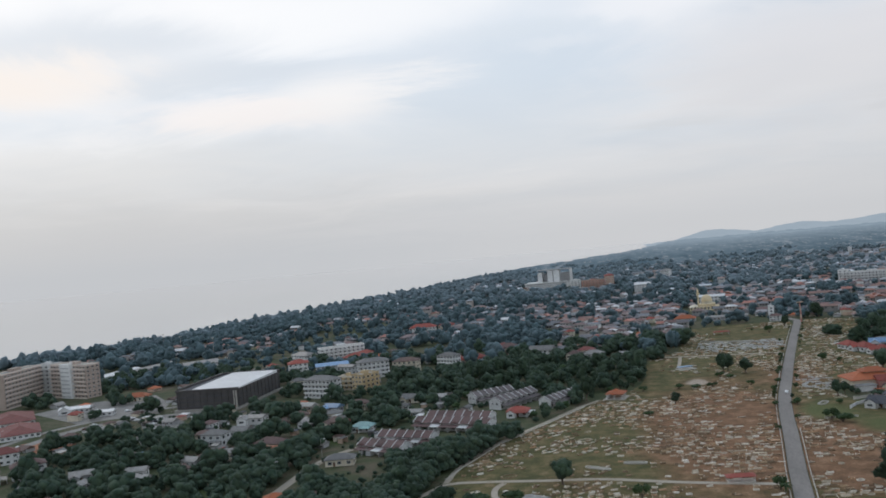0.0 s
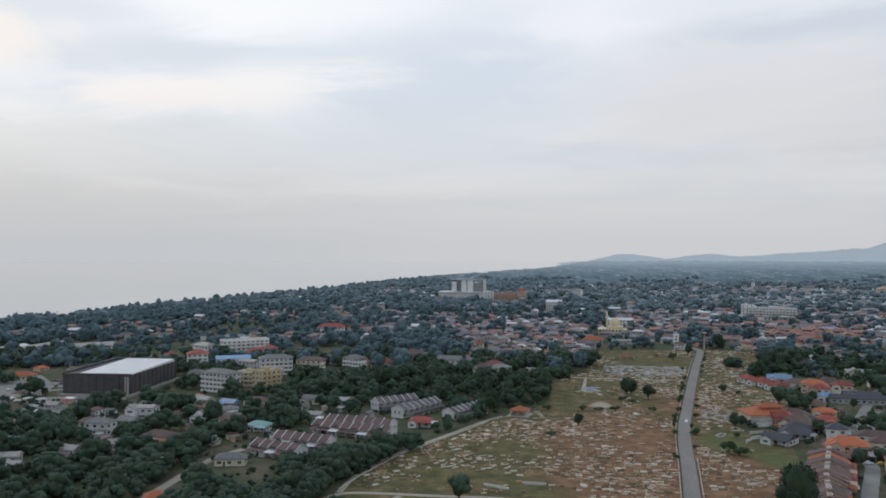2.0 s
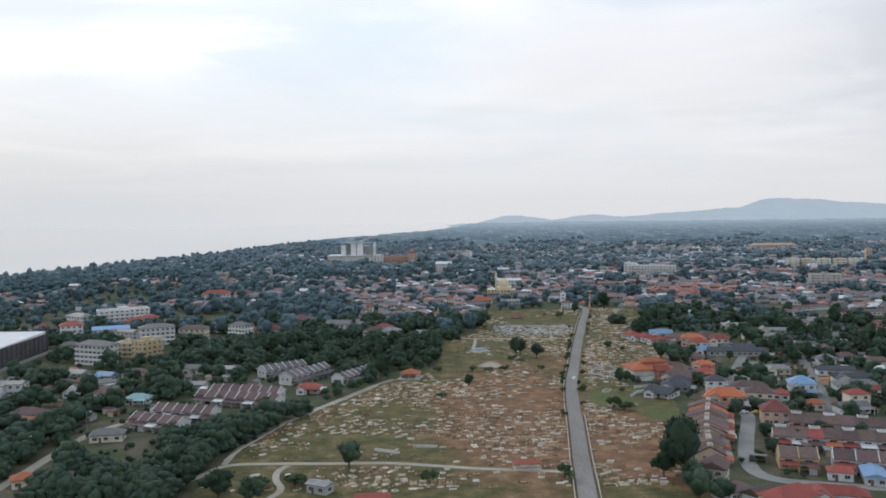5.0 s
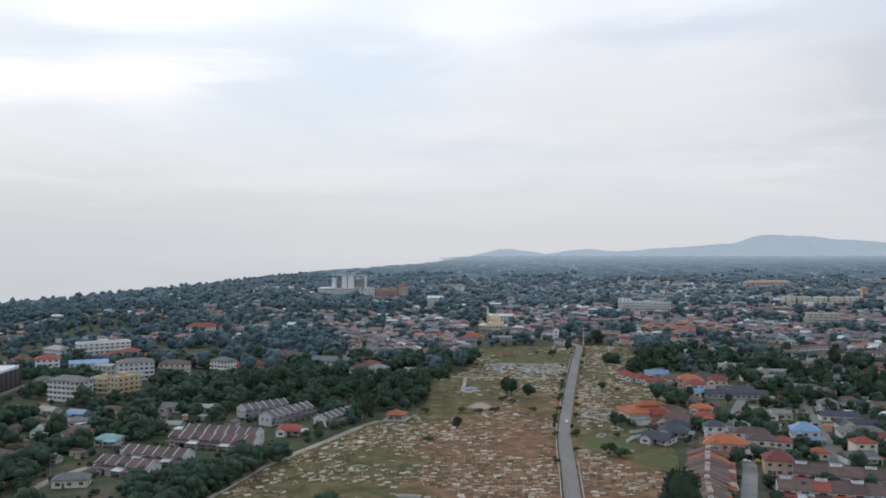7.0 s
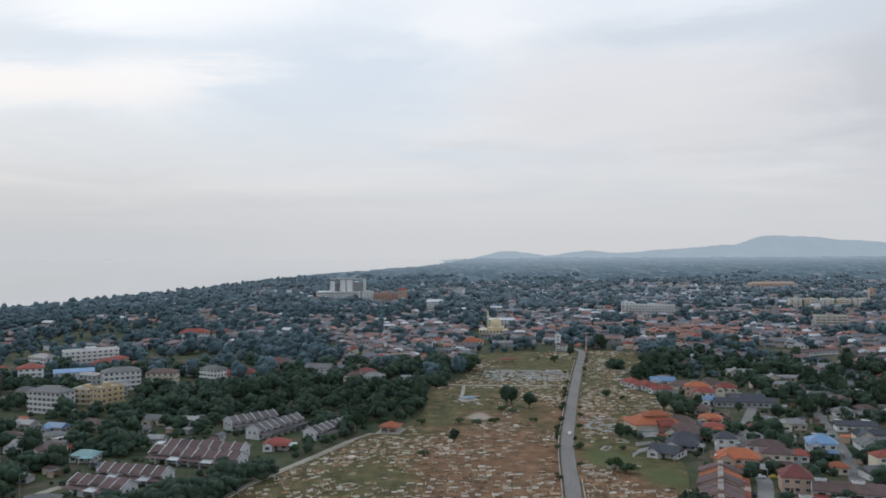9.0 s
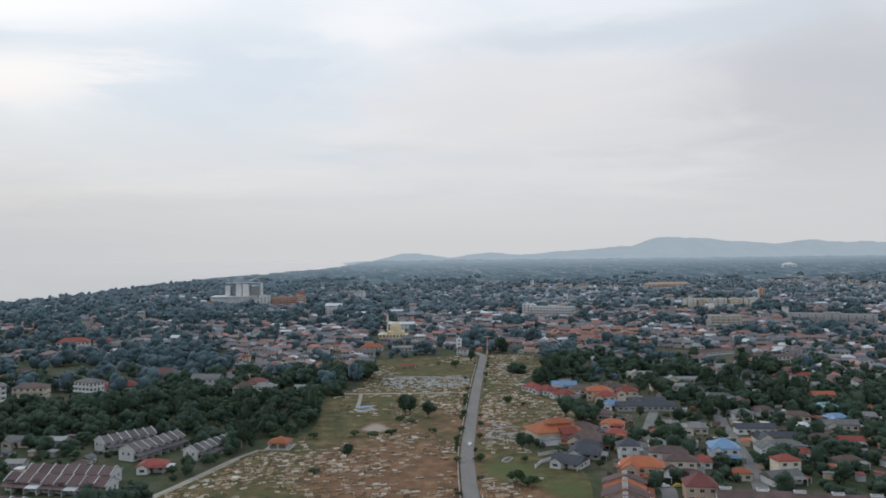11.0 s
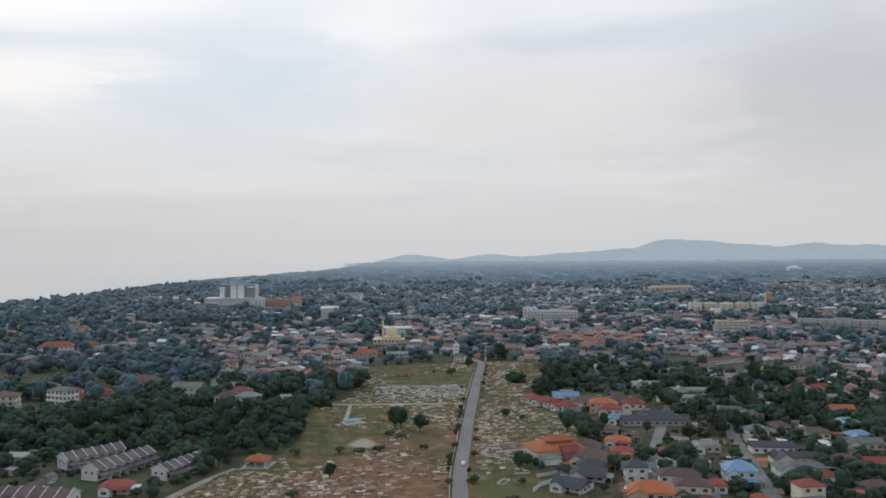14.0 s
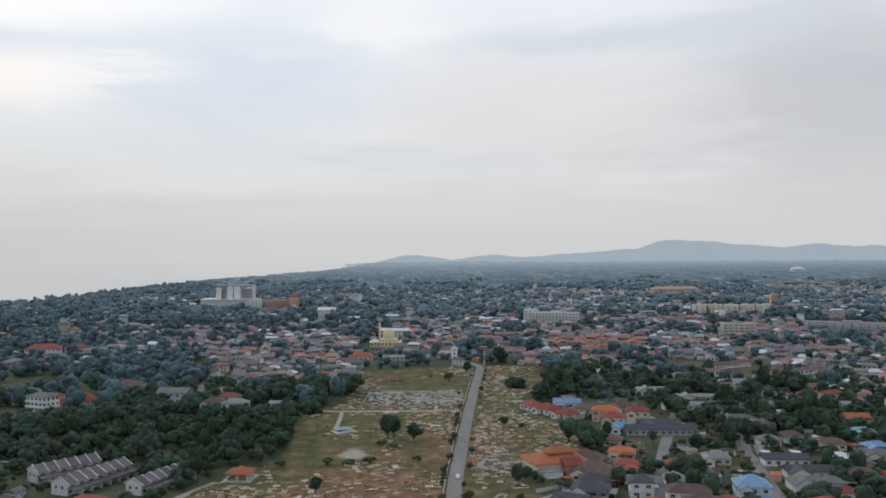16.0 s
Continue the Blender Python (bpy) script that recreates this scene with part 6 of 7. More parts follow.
def settle(n, x0, x1, y0, y1, accept, weights, r=7.0):
    done = 0
    for _ in range(n * 12):
        x, y = town_rng.uniform(x0, x1), town_rng.uniform(y0, y1)
        if not in_view(x, y) or not accept(x, y) or not free(x, y, r):
            continue
        k = town_rng.choices(range(len(LOOKS)), weights)[0]
        q_ = town_rng.uniform(0.72, 0.9)
        a = -16 + town_rng.choice((0, 0, 90)) + town_rng.uniform(-10, 10)
        m = pose(x, y, 0, 0, 0, a) @ Matrix.Diagonal((q_, q_, q_, 1))
        if k in PLACED:
            copy_thing(PROTOS[k], m)
        else:
            PROTOS[k].matrix_basis = m
            PLACED.add(k)
        cell_add(x, y, r)
        done += 1
        if done >= n:
            break
    return done


def east(x, y):
    return x > along(CEM_EAST, y) + 6 if y < 806 else x > 100


def west(x, y):
    return x < along(CEM_WEST, y) - 8 if y < 802 else x < 60


EVEN = [3, 3, 2, 2, 3, 3, 2, 1, 2, 2]
settle(38, 110, 420, 290, 720, lambda x, y: east(x, y) and not (y < 350 and x < 235) and not (x < 230 and y < 480), [4, 2, 3, 3, 1.5, 1, 3, 2, 0.5, 1])
settle(34, -420, -90, 300, 500, lambda x, y: west(x, y) and (x < -160 or y > 400), [3, 1, 4, 5, 0.7, 0.7, 3, 1, 0, 0.3], 5.2)
settle(14, -440, -312, 450, 660, west, [3, 2, 3, 4, 1, 1, 2, 1, 0, 0], 5.5)
settle(28, -58, 50, 690, 900, west, [3, 2, 2, 2, 3, 2, 2, 1, 2, 1])
settle(12, -420, -140, 650, 1000, west, [3, 1, 3, 4, 1, 0.5, 2, 1, 0, 0])
settle(14, 100, 330, 800, 950, lambda x, y: True, EVEN)
for i, ob in enumerate(PROTOS):
    if i not in PLACED:
        settle(1, 200, 700, 600, 1100, east, [1 if j == i else 0 for j in range(len(LOOKS))])


def garden_shed(x, y, rot, w, d, h, roof, wall):
    """A low outhouse under a single pitch of sheeting, open at the front."""
    root = solid("shed", Geo().box(-w / 2, w / 2, d / 2 - 0.15, d / 2, -0.2, h).box(-w / 2, -w / 2 + 0.15, -d / 2, d / 2 - 0.15, -0.2, h).box(w / 2 - 0.15, w / 2, -d / 2, d / 2 - 0.15, -0.2, h), wall,
                 SHED_LABELS[roof.name], "shed", "garden sheds", m=pose(x, y, 0, 0, 0, rot))
    e = 0.45
    part("roof", Geo().add([(-w / 2 - e, -d / 2 - e, h + 0.45), (w / 2 + e, -d / 2 - e, h + 0.45), (w / 2 + e, d / 2 + e, h + 0.02), (-w / 2 - e, d / 2 + e, h + 0.02), (-w / 2 - e, -d / 2 - e, h + 0.3), (w / 2 + e, -d / 2 - e, h + 0.3), (w / 2 + e, d / 2 + e, h - 0.1), (-w / 2 - e, d / 2 + e, h - 0.1)],
                           [(0, 1, 2, 3), (7, 6, 5, 4), (0, 4, 5, 1), (1, 5, 6, 2), (2, 6, 7, 3), (3, 7, 4, 0)]), roof, root)


SHED_LABELS = {"roof_zinc_sheet": "low outhouse with weathered zinc sheet roof", "roof_white_sheet": "low outhouse with pale sheet roof", "roof_red_tile": "low outhouse with red roof", "roof_brown_tile": "low outhouse with brown tiled roof", "roof_orange_tile": "low outhouse with bright orange roof", "roof_slate_tile": "low outhouse with dark roof", "roof_grey_tile": "low outhouse with grey tiled roof"}


def sheds(n, x0, x1, y0, y1, ok):
    done = 0
    for _ in range(n * 20):
        x, y = town_rng.uniform(x0, x1), town_rng.uniform(y0, y1)
        if ok(x, y) and free(x, y, -2.2):
            garden_shed(x, y, -16 + town_rng.choice((0, 90, 180, 270)) + town_rng.uniform(-12, 12), town_rng.uniform(3, 6.5), town_rng.uniform(2.6, 4.2), town_rng.uniform(2.1, 2.9),
                        town_rng.choice((roof_zinc, roof_zinc, roof_white, roof_red, roof_brown, roof_brown, roof_orange, roof_slate, roof_grey)), town_rng.choice((wall_cream, wall_white, wall_grey, wall_peach)))
            cell_add(x, y, 2.5)
            done += 1
            if done >= n:
                return


sheds(130, 108, 330, 375, 640, lambda x, y: east(x, y) and not (x < 135 and y < 430))
sheds(26, 122, 215, 276, 350, lambda x, y: east(x, y))
sheds(50, -330, -110, 370, 520, lambda x, y: west(x, y))


def far_town(n, y0, y1, seed, roof, xr=None):
    """Roofs and walls of the far town, too many to count."""
    r = np.random.default_rng(seed)
    V, Q, M = [], [], []
    made = 0
    for _ in range(n * 6):
        y = y0 + (y1 - y0) * r.random() ** 0.8
        x = r.uniform(*xr) if xr else r.uniform(along(COAST, y) + 90, 0.74 * y)
        if y < 850 and (x < 205 and not xr or inside(x, y, CEMETERY_E) or inside(x, y, CEMETERY_W)):
            continue
        if y < 1350 and x < along(COAST, y) + 190:
            continue
        clump = noise.noise((x * 0.006, y * 0.004, 3.4)) + (0.35 if x > 100 else 0.0 if x > -60 else 0.05 if x > -160 and 900 < y < 1010 else -0.18)
        if (not xr and clump < r.uniform(-0.35, 0.3)) or not free(x, y, 4.4, False):
            continue
        cell_add(x, y, 4.4)
        w, d, h = r.uniform(7, 11.5), r.uniform(6, 8.5), 2.8 * r.choice([1, 1, 1, 1, 2])
        if xr is None and r.random() < 0.09:
            w *= r.uniform(1.5, 2.4)
        if xr is None and y > 1100 and r.random() < 0.02:
            h = r.uniform(8, 13)
        a = radians(-16 + r.choice([0, 0, 90]) + r.uniform(-12, 12))
        c, s = math.cos(a), math.sin(a)

        def put(pts, faces, mi):
            o = len(V)
            V.extend((x + px * c - py * s, y + px * s + py * c, pz) for px, py, pz in pts)
            for q in faces:
                Q.append(tuple(o + k for k in q))
                M.append(mi)

        put([(-w / 2, -d / 2, 0), (w / 2, -d / 2, 0), (w / 2, d / 2, 0), (-w / 2, d / 2, 0), (-w / 2, -d / 2, h), (w / 2, -d / 2, h), (w / 2, d / 2, h), (-w / 2, d / 2, h)], [(0, 1, 5, 4), (1, 2, 6, 5), (2, 3, 7, 6), (3, 0, 4, 7)], 0)
        e, rise = 1.0, d * 0.27
        k = d / 2 if r.random() < 0.6 else 0.0
        k = min(k, w / 2 - 0.1)
        put([(-w / 2 - e, -d / 2 - e, h), (w / 2 + e, -d / 2 - e, h), (w / 2 + e, d / 2 + e, h), (-w / 2 - e, d / 2 + e, h), (-w / 2 - e + k, 0, h + rise), (w / 2 + e - k, 0, h + rise)], [(0, 1, 5, 4), (2, 3, 4, 5), (3, 0, 4), (1, 2, 5), (3, 2, 1, 0)], 1)
        for u in (-0.3, 0.0, 0.3):
            put([(u * w - 0.8, -d / 2 - 0.05, h - 2.1), (u * w + 0.8, -d / 2 - 0.05, h - 2.1), (u * w + 0.8, -d / 2 - 0.05, h - 0.8), (u * w - 0.8, -d / 2 - 0.05, h - 0.8)], [(0, 1, 2, 3)], 2)
        made += 1
        if made >= n:
            break
    me = bpy.data.meshes.new("far_houses")
    me.from_pydata(V, [], Q)
    for m in (far_wall, roof, glass):
        me.materials.append(m)
    me.polygons.foreach_set("material_index", M)
    me.update()
    tagged(new("far_houses", me), "crowded roofs of the far town in red, brown and grey", "houses", kind="stuff")


far_town(190, 690, 1080, 12, town_roof, (-57, 62))
far_town(70, 895, 975, 14, orange_roof, (255, 350))
far_town(45, 1215, 1290, 15, orange_roof, (270, 420))
far_town(40, 800, 860, 16, town_roof, (330, 440))
far_town(200, 600, 800, 13, town_roof, (270, 560))
far_town(1500, 700, 1200, 2, town_roof)
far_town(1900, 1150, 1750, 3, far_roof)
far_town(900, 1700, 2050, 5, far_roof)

# ---- woods ----
NEAR = [crown_arrays(rs, "round", r_, h_, 15, 100, ICO1, 0.5, ICO1) for r_, h_ in ((4.4, 7.5), (5.4, 9.0), (6.6, 9.5), (3.4, 6.0), (5.0, 11.0), (2.6, 4.0))]
SMALL = [crown_arrays(rs, "round", r_, h_, 7, 30, ICO1, 0.75, ICO1) for r_, h_ in ((5.0, 8.0), (6.8, 9.0), (4.0, 6.5), (5.2, 10.5), (3.0, 4.5))]
LOW = [crown_arrays(rs, "round", r_, h_, 4, 12, ICO1, 0.8, ICO1) for r_, h_ in ((4.6, 7.0), (5.4, 8.0), (3.6, 6.5), (4.0, 5.0))]
TINY = [crown_arrays(rs, "round", 5.2, 8.0, 3, 4, ICO1, 1.0, ICO1) for _ in range(5)]
SHORE = [crown_arrays(rs, "round", r_, h_, 7, 16, ICO1, 0.8, ICO2) for r_, h_ in ((8.0, 11), (6.5, 13), (9.5, 11), (5.5, 14))]


def woods(name, spots, kinds, label, material):
    V, Fc, off = [], [], 0
    r = np.random.default_rng(len(spots))
    for x, y, sc in spots:
        v, f = kinds[r.integers(0, len(kinds))]
        a = r.uniform(0, 2 * math.pi)
        c, s = math.cos(a), math.sin(a)
        w = v * np.array([sc, sc, sc * r.uniform(0.85, 1.2)])
        V.append(np.stack([x + w[:, 0] * c - w[:, 1] * s, y + w[:, 0] * s + w[:, 1] * c, w[:, 2] - 0.3], 1))
        Fc.append(f + off)
        off += len(v)
    tagged(new(name, array_mesh(name, np.concatenate(V), np.concatenate(Fc), [material], None, True)), label, "woods", kind="stuff")


def scatter(n, x0, x1, y0, y1, ok, r, smin, smax, seed, keep_off=True, cover=True):
    q = random.Random(seed)
    out = []
    for _ in range(n * 8):
        x, y = q.uniform(x0, x1), q.uniform(y0, y1)
        if in_view(x, y) and ok(x, y) and free(x, y, r, keep_off):
            out.append((x, y, q.uniform(smin, smax)))
            if cover:
                cell_add(x, y, r)
            if len(out) >= n:
                break
    return out


# single trees that stand clear
for kind, x, y, sc, tl in (("dark", -30, 309, 1.15, 1.05), ("dark", 60.5, 546, 1.0, 1.5), ("dark", 63.5, 549, 0.85, 1.35), ("dark", 73, 538, 0.85, 1.15), ("dark", 23.5, 453, 0.72, 1.1), ("bush", 69.7, 496, 1.0, 1.3), ("bush", 29, 499, 1.6, 0.7), ("bush", 48, 498, 1.5, 0.6), ("bush", 38, 499, 1.2, 0.55),
                         ("bush", 56, 530, 1.3, 0.8), ("bush", 62, 527, 1.1, 0.7), ("bush", 8, 497, 1.3, 0.7), ("bush", 9, 430, 1.0, 0.7), ("mid", 126, 570, 0.75, 1.0), ("dark", 111.7, 458, 0.9, 1.0), ("dark", 107, 452, 0.7, 1.0), ("mid", 83.5, 435, 0.55, 1.1), ("bush", 91, 396, 1.6, 1.1), ("bush", 95, 393, 1.4, 1.0),
                         ("dark", 138, 764, 0.9, 0.8), ("bush", 119, 728, 1.9, 1.0), ("mid", 117, 668, 0.5, 1.1), ("mid", 108, 745, 0.6, 1.0), ("dark", 91, 286, 1.95, 0.9), ("dark", 85, 291, 1.4, 0.9), ("dark", 92, 276, 1.6, 0.9), ("dark", 89, 263, 1.2, 0.9), ("dark", 96, 262, 1.0, 0.8), ("mid", 128, 312, 0.9, 0.8), ("mid", 126, 306, 0.8, 0.8), ("mid", 120, 318, 0.4, 1.0), ("dark", 137, 322, 0.75, 0.9), ("dark", 134.5, 313, 0.7, 0.8), ("mid", 140, 330, 0.6, 0.8), ("mid", 119, 305, 0.45, 0.9), ("mid", 144, 346, 0.5, 0.9), ("dark", 129, 288, 0.6, 0.7), ("mid", 134, 286, 0.6, 0.7), ("dark", -72, 276, 1.2, 0.9), ("dark", -86, 289, 1.1, 0.8), ("mid", -94, 278, 1.5, 0.8), ("dark", -60, 268, 1.0, 0.8), ("bush", 49, 291, 1.2, 1.3), ("dark", 150, 525, 1.2, 1.0), ("dark", 157, 522, 1.1, 1.0), ("mid", 103, 432, 0.6, 0.9), ("dark", 84, 452, 0.35, 1.2),
                         ("bush", -48, 290, 1.5, 0.9), ("bush", -60, 285, 1.6, 0.9), ("bush", 0, 287, 1.4, 1.2), ("dark", -75, 287, 0.9, 0.9), ("bush", 92, 300, 1.3, 0.9), ("bush", 134, 560, 0.9, 1.1), ("dark", 133, 415, 0.6, 0.9), ("mid", 144, 384, 0.55, 0.7), ("mid", 150, 386, 0.6, 0.7), ("mid", 157, 386, 0.55, 0.7)):
    plant(kind, x, y, sc, tl)
# clumps of large garden trees
for cx_, cy_, rr, nn in ((159, 508, 7, 5), (207, 497, 7, 4), (220, 506, 9, 6), (242, 672, 9, 5), (289, 715, 10, 5), (230, 594, 5, 3), (277, 666, 8, 4), (333, 634, 12, 6), (252, 527, 8, 4), (176, 655, 9, 6), (190, 660, 9, 6), (168, 640, 6, 3), (205, 455, 6, 3), (300, 560, 10, 6), (320, 510, 9, 5), (209, 498, 8, 4), (234, 518, 8, 5), (181, 680, 8, 5), (200, 690, 8, 5), (259, 696, 9, 5), (257, 652, 8, 4), (287, 792, 9, 5), (296, 775, 8, 4), (178, 450, 5, 3), (318, 649, 9, 4), (297, 576, 9, 5), (277, 519, 9, 5), (269, 557, 9, 5), (252, 503, 8, 4), (343, 647, 9, 4), (278, 600, 9, 5), (249, 579, 8, 4), (232, 580, 7, 3), (225, 768, 9, 5), (175, 812, 8, 5), (310, 710, 9, 4), (412, 818, 10, 4)):
    for _ in range(nn - (nn > 3)):
        a_, d_ = tree_rng.uniform(0, 6.28), rr * math.sqrt(tree_rng.random())
        plant(tree_rng.choice(("dark", "dark", "mid")), cx_ + d_ * math.cos(a_), cy_ + d_ * math.sin(a_), tree_rng.uniform(0.8, 1.3), tree_rng.uniform(0.8, 1.05), group="garden tree clumps")
# shrubs along the road walls
q = random.Random(77)
for i in range(44):
    side = -1 if i < 30 else 1
    y = q.uniform(455, 625) if i < 18 else q.uniform(380, 780)
    plant("bush", along(ROAD, y) + side * q.uniform(4.7, 5.8), y, q.uniform(0.3, 0.75), q.uniform(0.8, 1.6), group="road shrubs")


FIELD = [(-128, 305), (-162, 381), (-150, 415), (-125, 442), (-72, 446), (-42, 408), (-66, 395), (-88, 362), (-98, 330), (-98, 303)]


def clear_front(x, y):
    """Open ground before the hotel annexes and the mosque."""
    return not (-85 < x < 2 and 1365 < y < 1475 or 68 < x < 112 and 890 < y < 975 or -175 < x < -70 and 1465 < y < 1585)


def west_wood(x, y):
    """Woods with clearings; the belt beside the cemetery is closed."""
    if y > 802 or x > along(CEM_WEST, y) - 2 or inside(x, y, FIELD):
        return False
    if -150 < x and 500 < y < 650:
        return True
    if y < 420 and x > along(CEM_WEST, y) - 15:
        return False
    if -305 < x < -235 and 360 < y < 440:
        return True
    if x < -330 and 430 < y < 620:
        return noise.noise((x * 0.03, y * 0.03, 2.2)) > 0.3
    if y < 392 and dist_to_line(x, y, TRACKS[0]) < 15 and x > along(TRACKS[0], y):
        return False
    if y < 390 and -142 < x < -90:
        return True
    return noise.noise((x * 0.022, y * 0.022, 3.3)) + 0.5 * noise.noise((x * 0.07, y * 0.07, 8.0)) > (-0.12 if x > -170 or y > 480 else -0.06)


for x, y, s in scatter(104, -110, 10, 285, 600, west_wood, 3.6, 0.75, 1.2, 31):
    plant(q.choice(("dark", "dark", "mid")), x, y, s, q.uniform(0.85, 1.1), group="trees west of the cemetery")
for x, y, s in scatter(58, 112, 300, 300, 620, lambda x, y: east(x, y) and noise.noise((x * 0.025, y * 0.025, 5.0)) > -0.1, 0.5, 0.5, 1.0, 32):
    plant(q.choice(("dark", "mid", "mid")), x, y, s, q.uniform(0.85, 1.15), group="garden trees")
woods("woods_west", scatter(980, -520, 30, 285, 720, west_wood, 2.4, 0.6, 1.35, 33), NEAR, "dense dark green woods round houses", leaf_far)
woods("woods_east", scatter(640, 112, 600, 330, 800, lambda x, y: east(x, y) and not (140 < x < 238 and 470 < y < 640) and noise.noise((x * 0.025, y * 0.025, 5.0)) > (-0.1 if y < 480 else -0.28), -1.4, 0.5, 1.15, 34, True, False), SMALL, "garden trees between the eastern houses", leaf_far)
woods("woods_belt", scatter(250, -146, -84, 262, 400, lambda x, y: x < along(CEM_WEST, y) - (14 if y > 325 else 6) and not inside(x, y, FIELD) and x > -135, 0.5, 0.6, 1.1, 40, True, False), NEAR, "closed belt of dark trees beside the cemetery track", leaf_far)
GROVE = [(-106, 332), (-110, 352), (-98, 360), (-92, 374), (-76, 388), (-60, 404), (-52, 410), (-62, 378), (-74, 348), (-86, 320)]
woods("woods_grove", scatter(90, -116, -52, 318, 446, lambda x, y: inside(x, y, GROVE), -4.5, 0.8, 1.25, 52, True, False), NEAR, "massive dark trees before the maroon terraces", leaf_far)
CLUMPS = ((426, 1025, 24), (289, 783, 17), (470, 900, 20), (555, 911, 16), (351, 1110, 14), (213, 762, 16), (268, 642, 13), (312, 506, 12), (205, 718, 14), (162, 690, 8), (34, 690, 16), (-144, 1206, 34), (-125, 822, 24), (20, 622, 7), (520, 1120, 22), (640, 1180, 26), (250, 1060, 18), (170, 905, 20), (215, 890, 14), (-30, 1130, 22), (-210, 1000, 30), (-70, 760, 16))
for k_, (cx_, cy_, rr) in enumerate(CLUMPS):
    q_ = random.Random(900 + k_)
    spots_ = []
    for _ in range(int(5 + rr * 0.8)):
        a_, d_ = q_.uniform(0, 6.28), rr * math.sqrt(q_.random())
        spots_.append((cx_ + d_ * math.cos(a_), cy_ + 0.8 * d_ * math.sin(a_), q_.uniform(1.0, 1.7) if rr > 10 else q_.uniform(0.8, 1.1)))
    # clumps beyond y 740 take the foliage colour with haze painted in
    woods("tree_clump", spots_, SMALL, "clump of tall dark broadleaf trees over the roofs", leaf_haze_blue if cy_ > 740 else leaf_far)
woods("woods_gardens", scatter(560, 165, 430, 385, 720, lambda x, y: east(x, y) and (x > 228 or y < 440) and noise.noise((x * 0.03, y * 0.03, 9.0)) > -0.3, -2.0, 0.5, 1.05, 44, True, False), SMALL, "dark garden trees crowding small eastern houses", leaf_far)
woods("hedges_east", scatter(560, 112, 420, 380, 730, east, -2.2, 0.22, 0.58, 41, True, False), LOW, "garden bushes and hedges round the eastern houses", leaf_far)
woods("hedges_west", scatter(400, -330, -60, 300, 520, lambda x, y: x < along(CEM_WEST, y) - 6, -2.0, 0.25, 0.62, 42, True, False), LOW, "bushes round the western village houses", leaf_far)
# woods from here on out use the haze-tinted foliage colours
woods("woods_middle", scatter(1400, -640, 110, 640, 1500, lambda x, y: clear_front(x, y) and (x < along(CEM_WEST, y) - 4 if y < 802 else True) and not (-57 < x < 58 and 690 < y < 1060 and noise.noise((x * 0.03, y * 0.02, 1.2)) < 0.08), 0.0, 0.75, 1.6, 35, True, False), SMALL, "thick dark woods between scattered roofs", leaf_haze_blue)
woods("woods_town", scatter(900, 60, 800, 640, 1350, lambda x, y: clear_front(x, y) and (y > 815 or x > 205) and noise.noise((x * 0.014, y * 0.010, 2.0)) > -0.1, -1.0, 0.7, 1.35, 38, True, False), SMALL, "trees thick between town roofs", leaf_haze_blue)
woods("woods_infill", scatter(2300, -620, 900, 800, 1700, lambda x, y: clear_front(x, y) and x < 0.68 * y and noise.noise((x * 0.012, y * 0.006, 5.5)) > -0.25, -2.5, 0.45, 0.95, 46, False, False), LOW, "dark garden trees between crowded roofs", leaf_haze_blue)
woods("woods_thicket", scatter(500, -640, 60, 640, 1450, lambda x, y: clear_front(x, y) and (x < along(CEM_WEST, y) - 4 if y < 802 else True) and x < -60 and noise.noise((x * 0.011, y * 0.007, 2.7)) > 0.0, -0.5, 1.1, 2.0, 47, True, False), LOW, "thick dark woods between scattered roofs", leaf_haze_blue)
woods("woods_far", scatter(2700, -700, 1750, 1250, 2480, lambda x, y: x < 0.7 * y and (y < 2000 or noise.noise((x * 0.01, y * 0.008, 1.3)) > (y - 2000) * 0.0012) and clear_front(x, y) and noise.noise((x * 0.004, y * 0.003, 7.0)) > -0.45 + 0.3 * (x > 200), 2.2, 0.9, 2.0, 36, False, False), TINY, "hazy green woods of the far town", leaf_haze_grey)


def shore(n, seed):
    q = random.Random(seed)
    out = []
    while len(out) < n:
        y = 560 + 1700 * q.random() ** 1.3
        x = along(COAST, y) + 5 + (60 + 0.03 * y) * q.random() ** 1.6
        if noise.noise((x * 0.01, y * 0.01, 4.4)) > -0.35 and free(x, y, 1, False):
            out.append((x, y, q.uniform(0.65, 1.35)))
    return out


def shore_belt(x, y):
    return along(COAST, y) + 25 < x < along(COAST, y) + 185 and noise.noise((x * 0.012, y * 0.012, 6.1)) > -0.3


woods("woods_shore_belt", scatter(420, -760, -330, 700, 1300, shore_belt, -1.0, 0.7, 1.2, 61, False, False), SHORE, "thick belt of dark trees behind the shore", leaf_haze_blue)
woods("woods_shore", shore(900, 9), SHORE, "tall dark casuarinas along the shore", leaf_haze_grey)

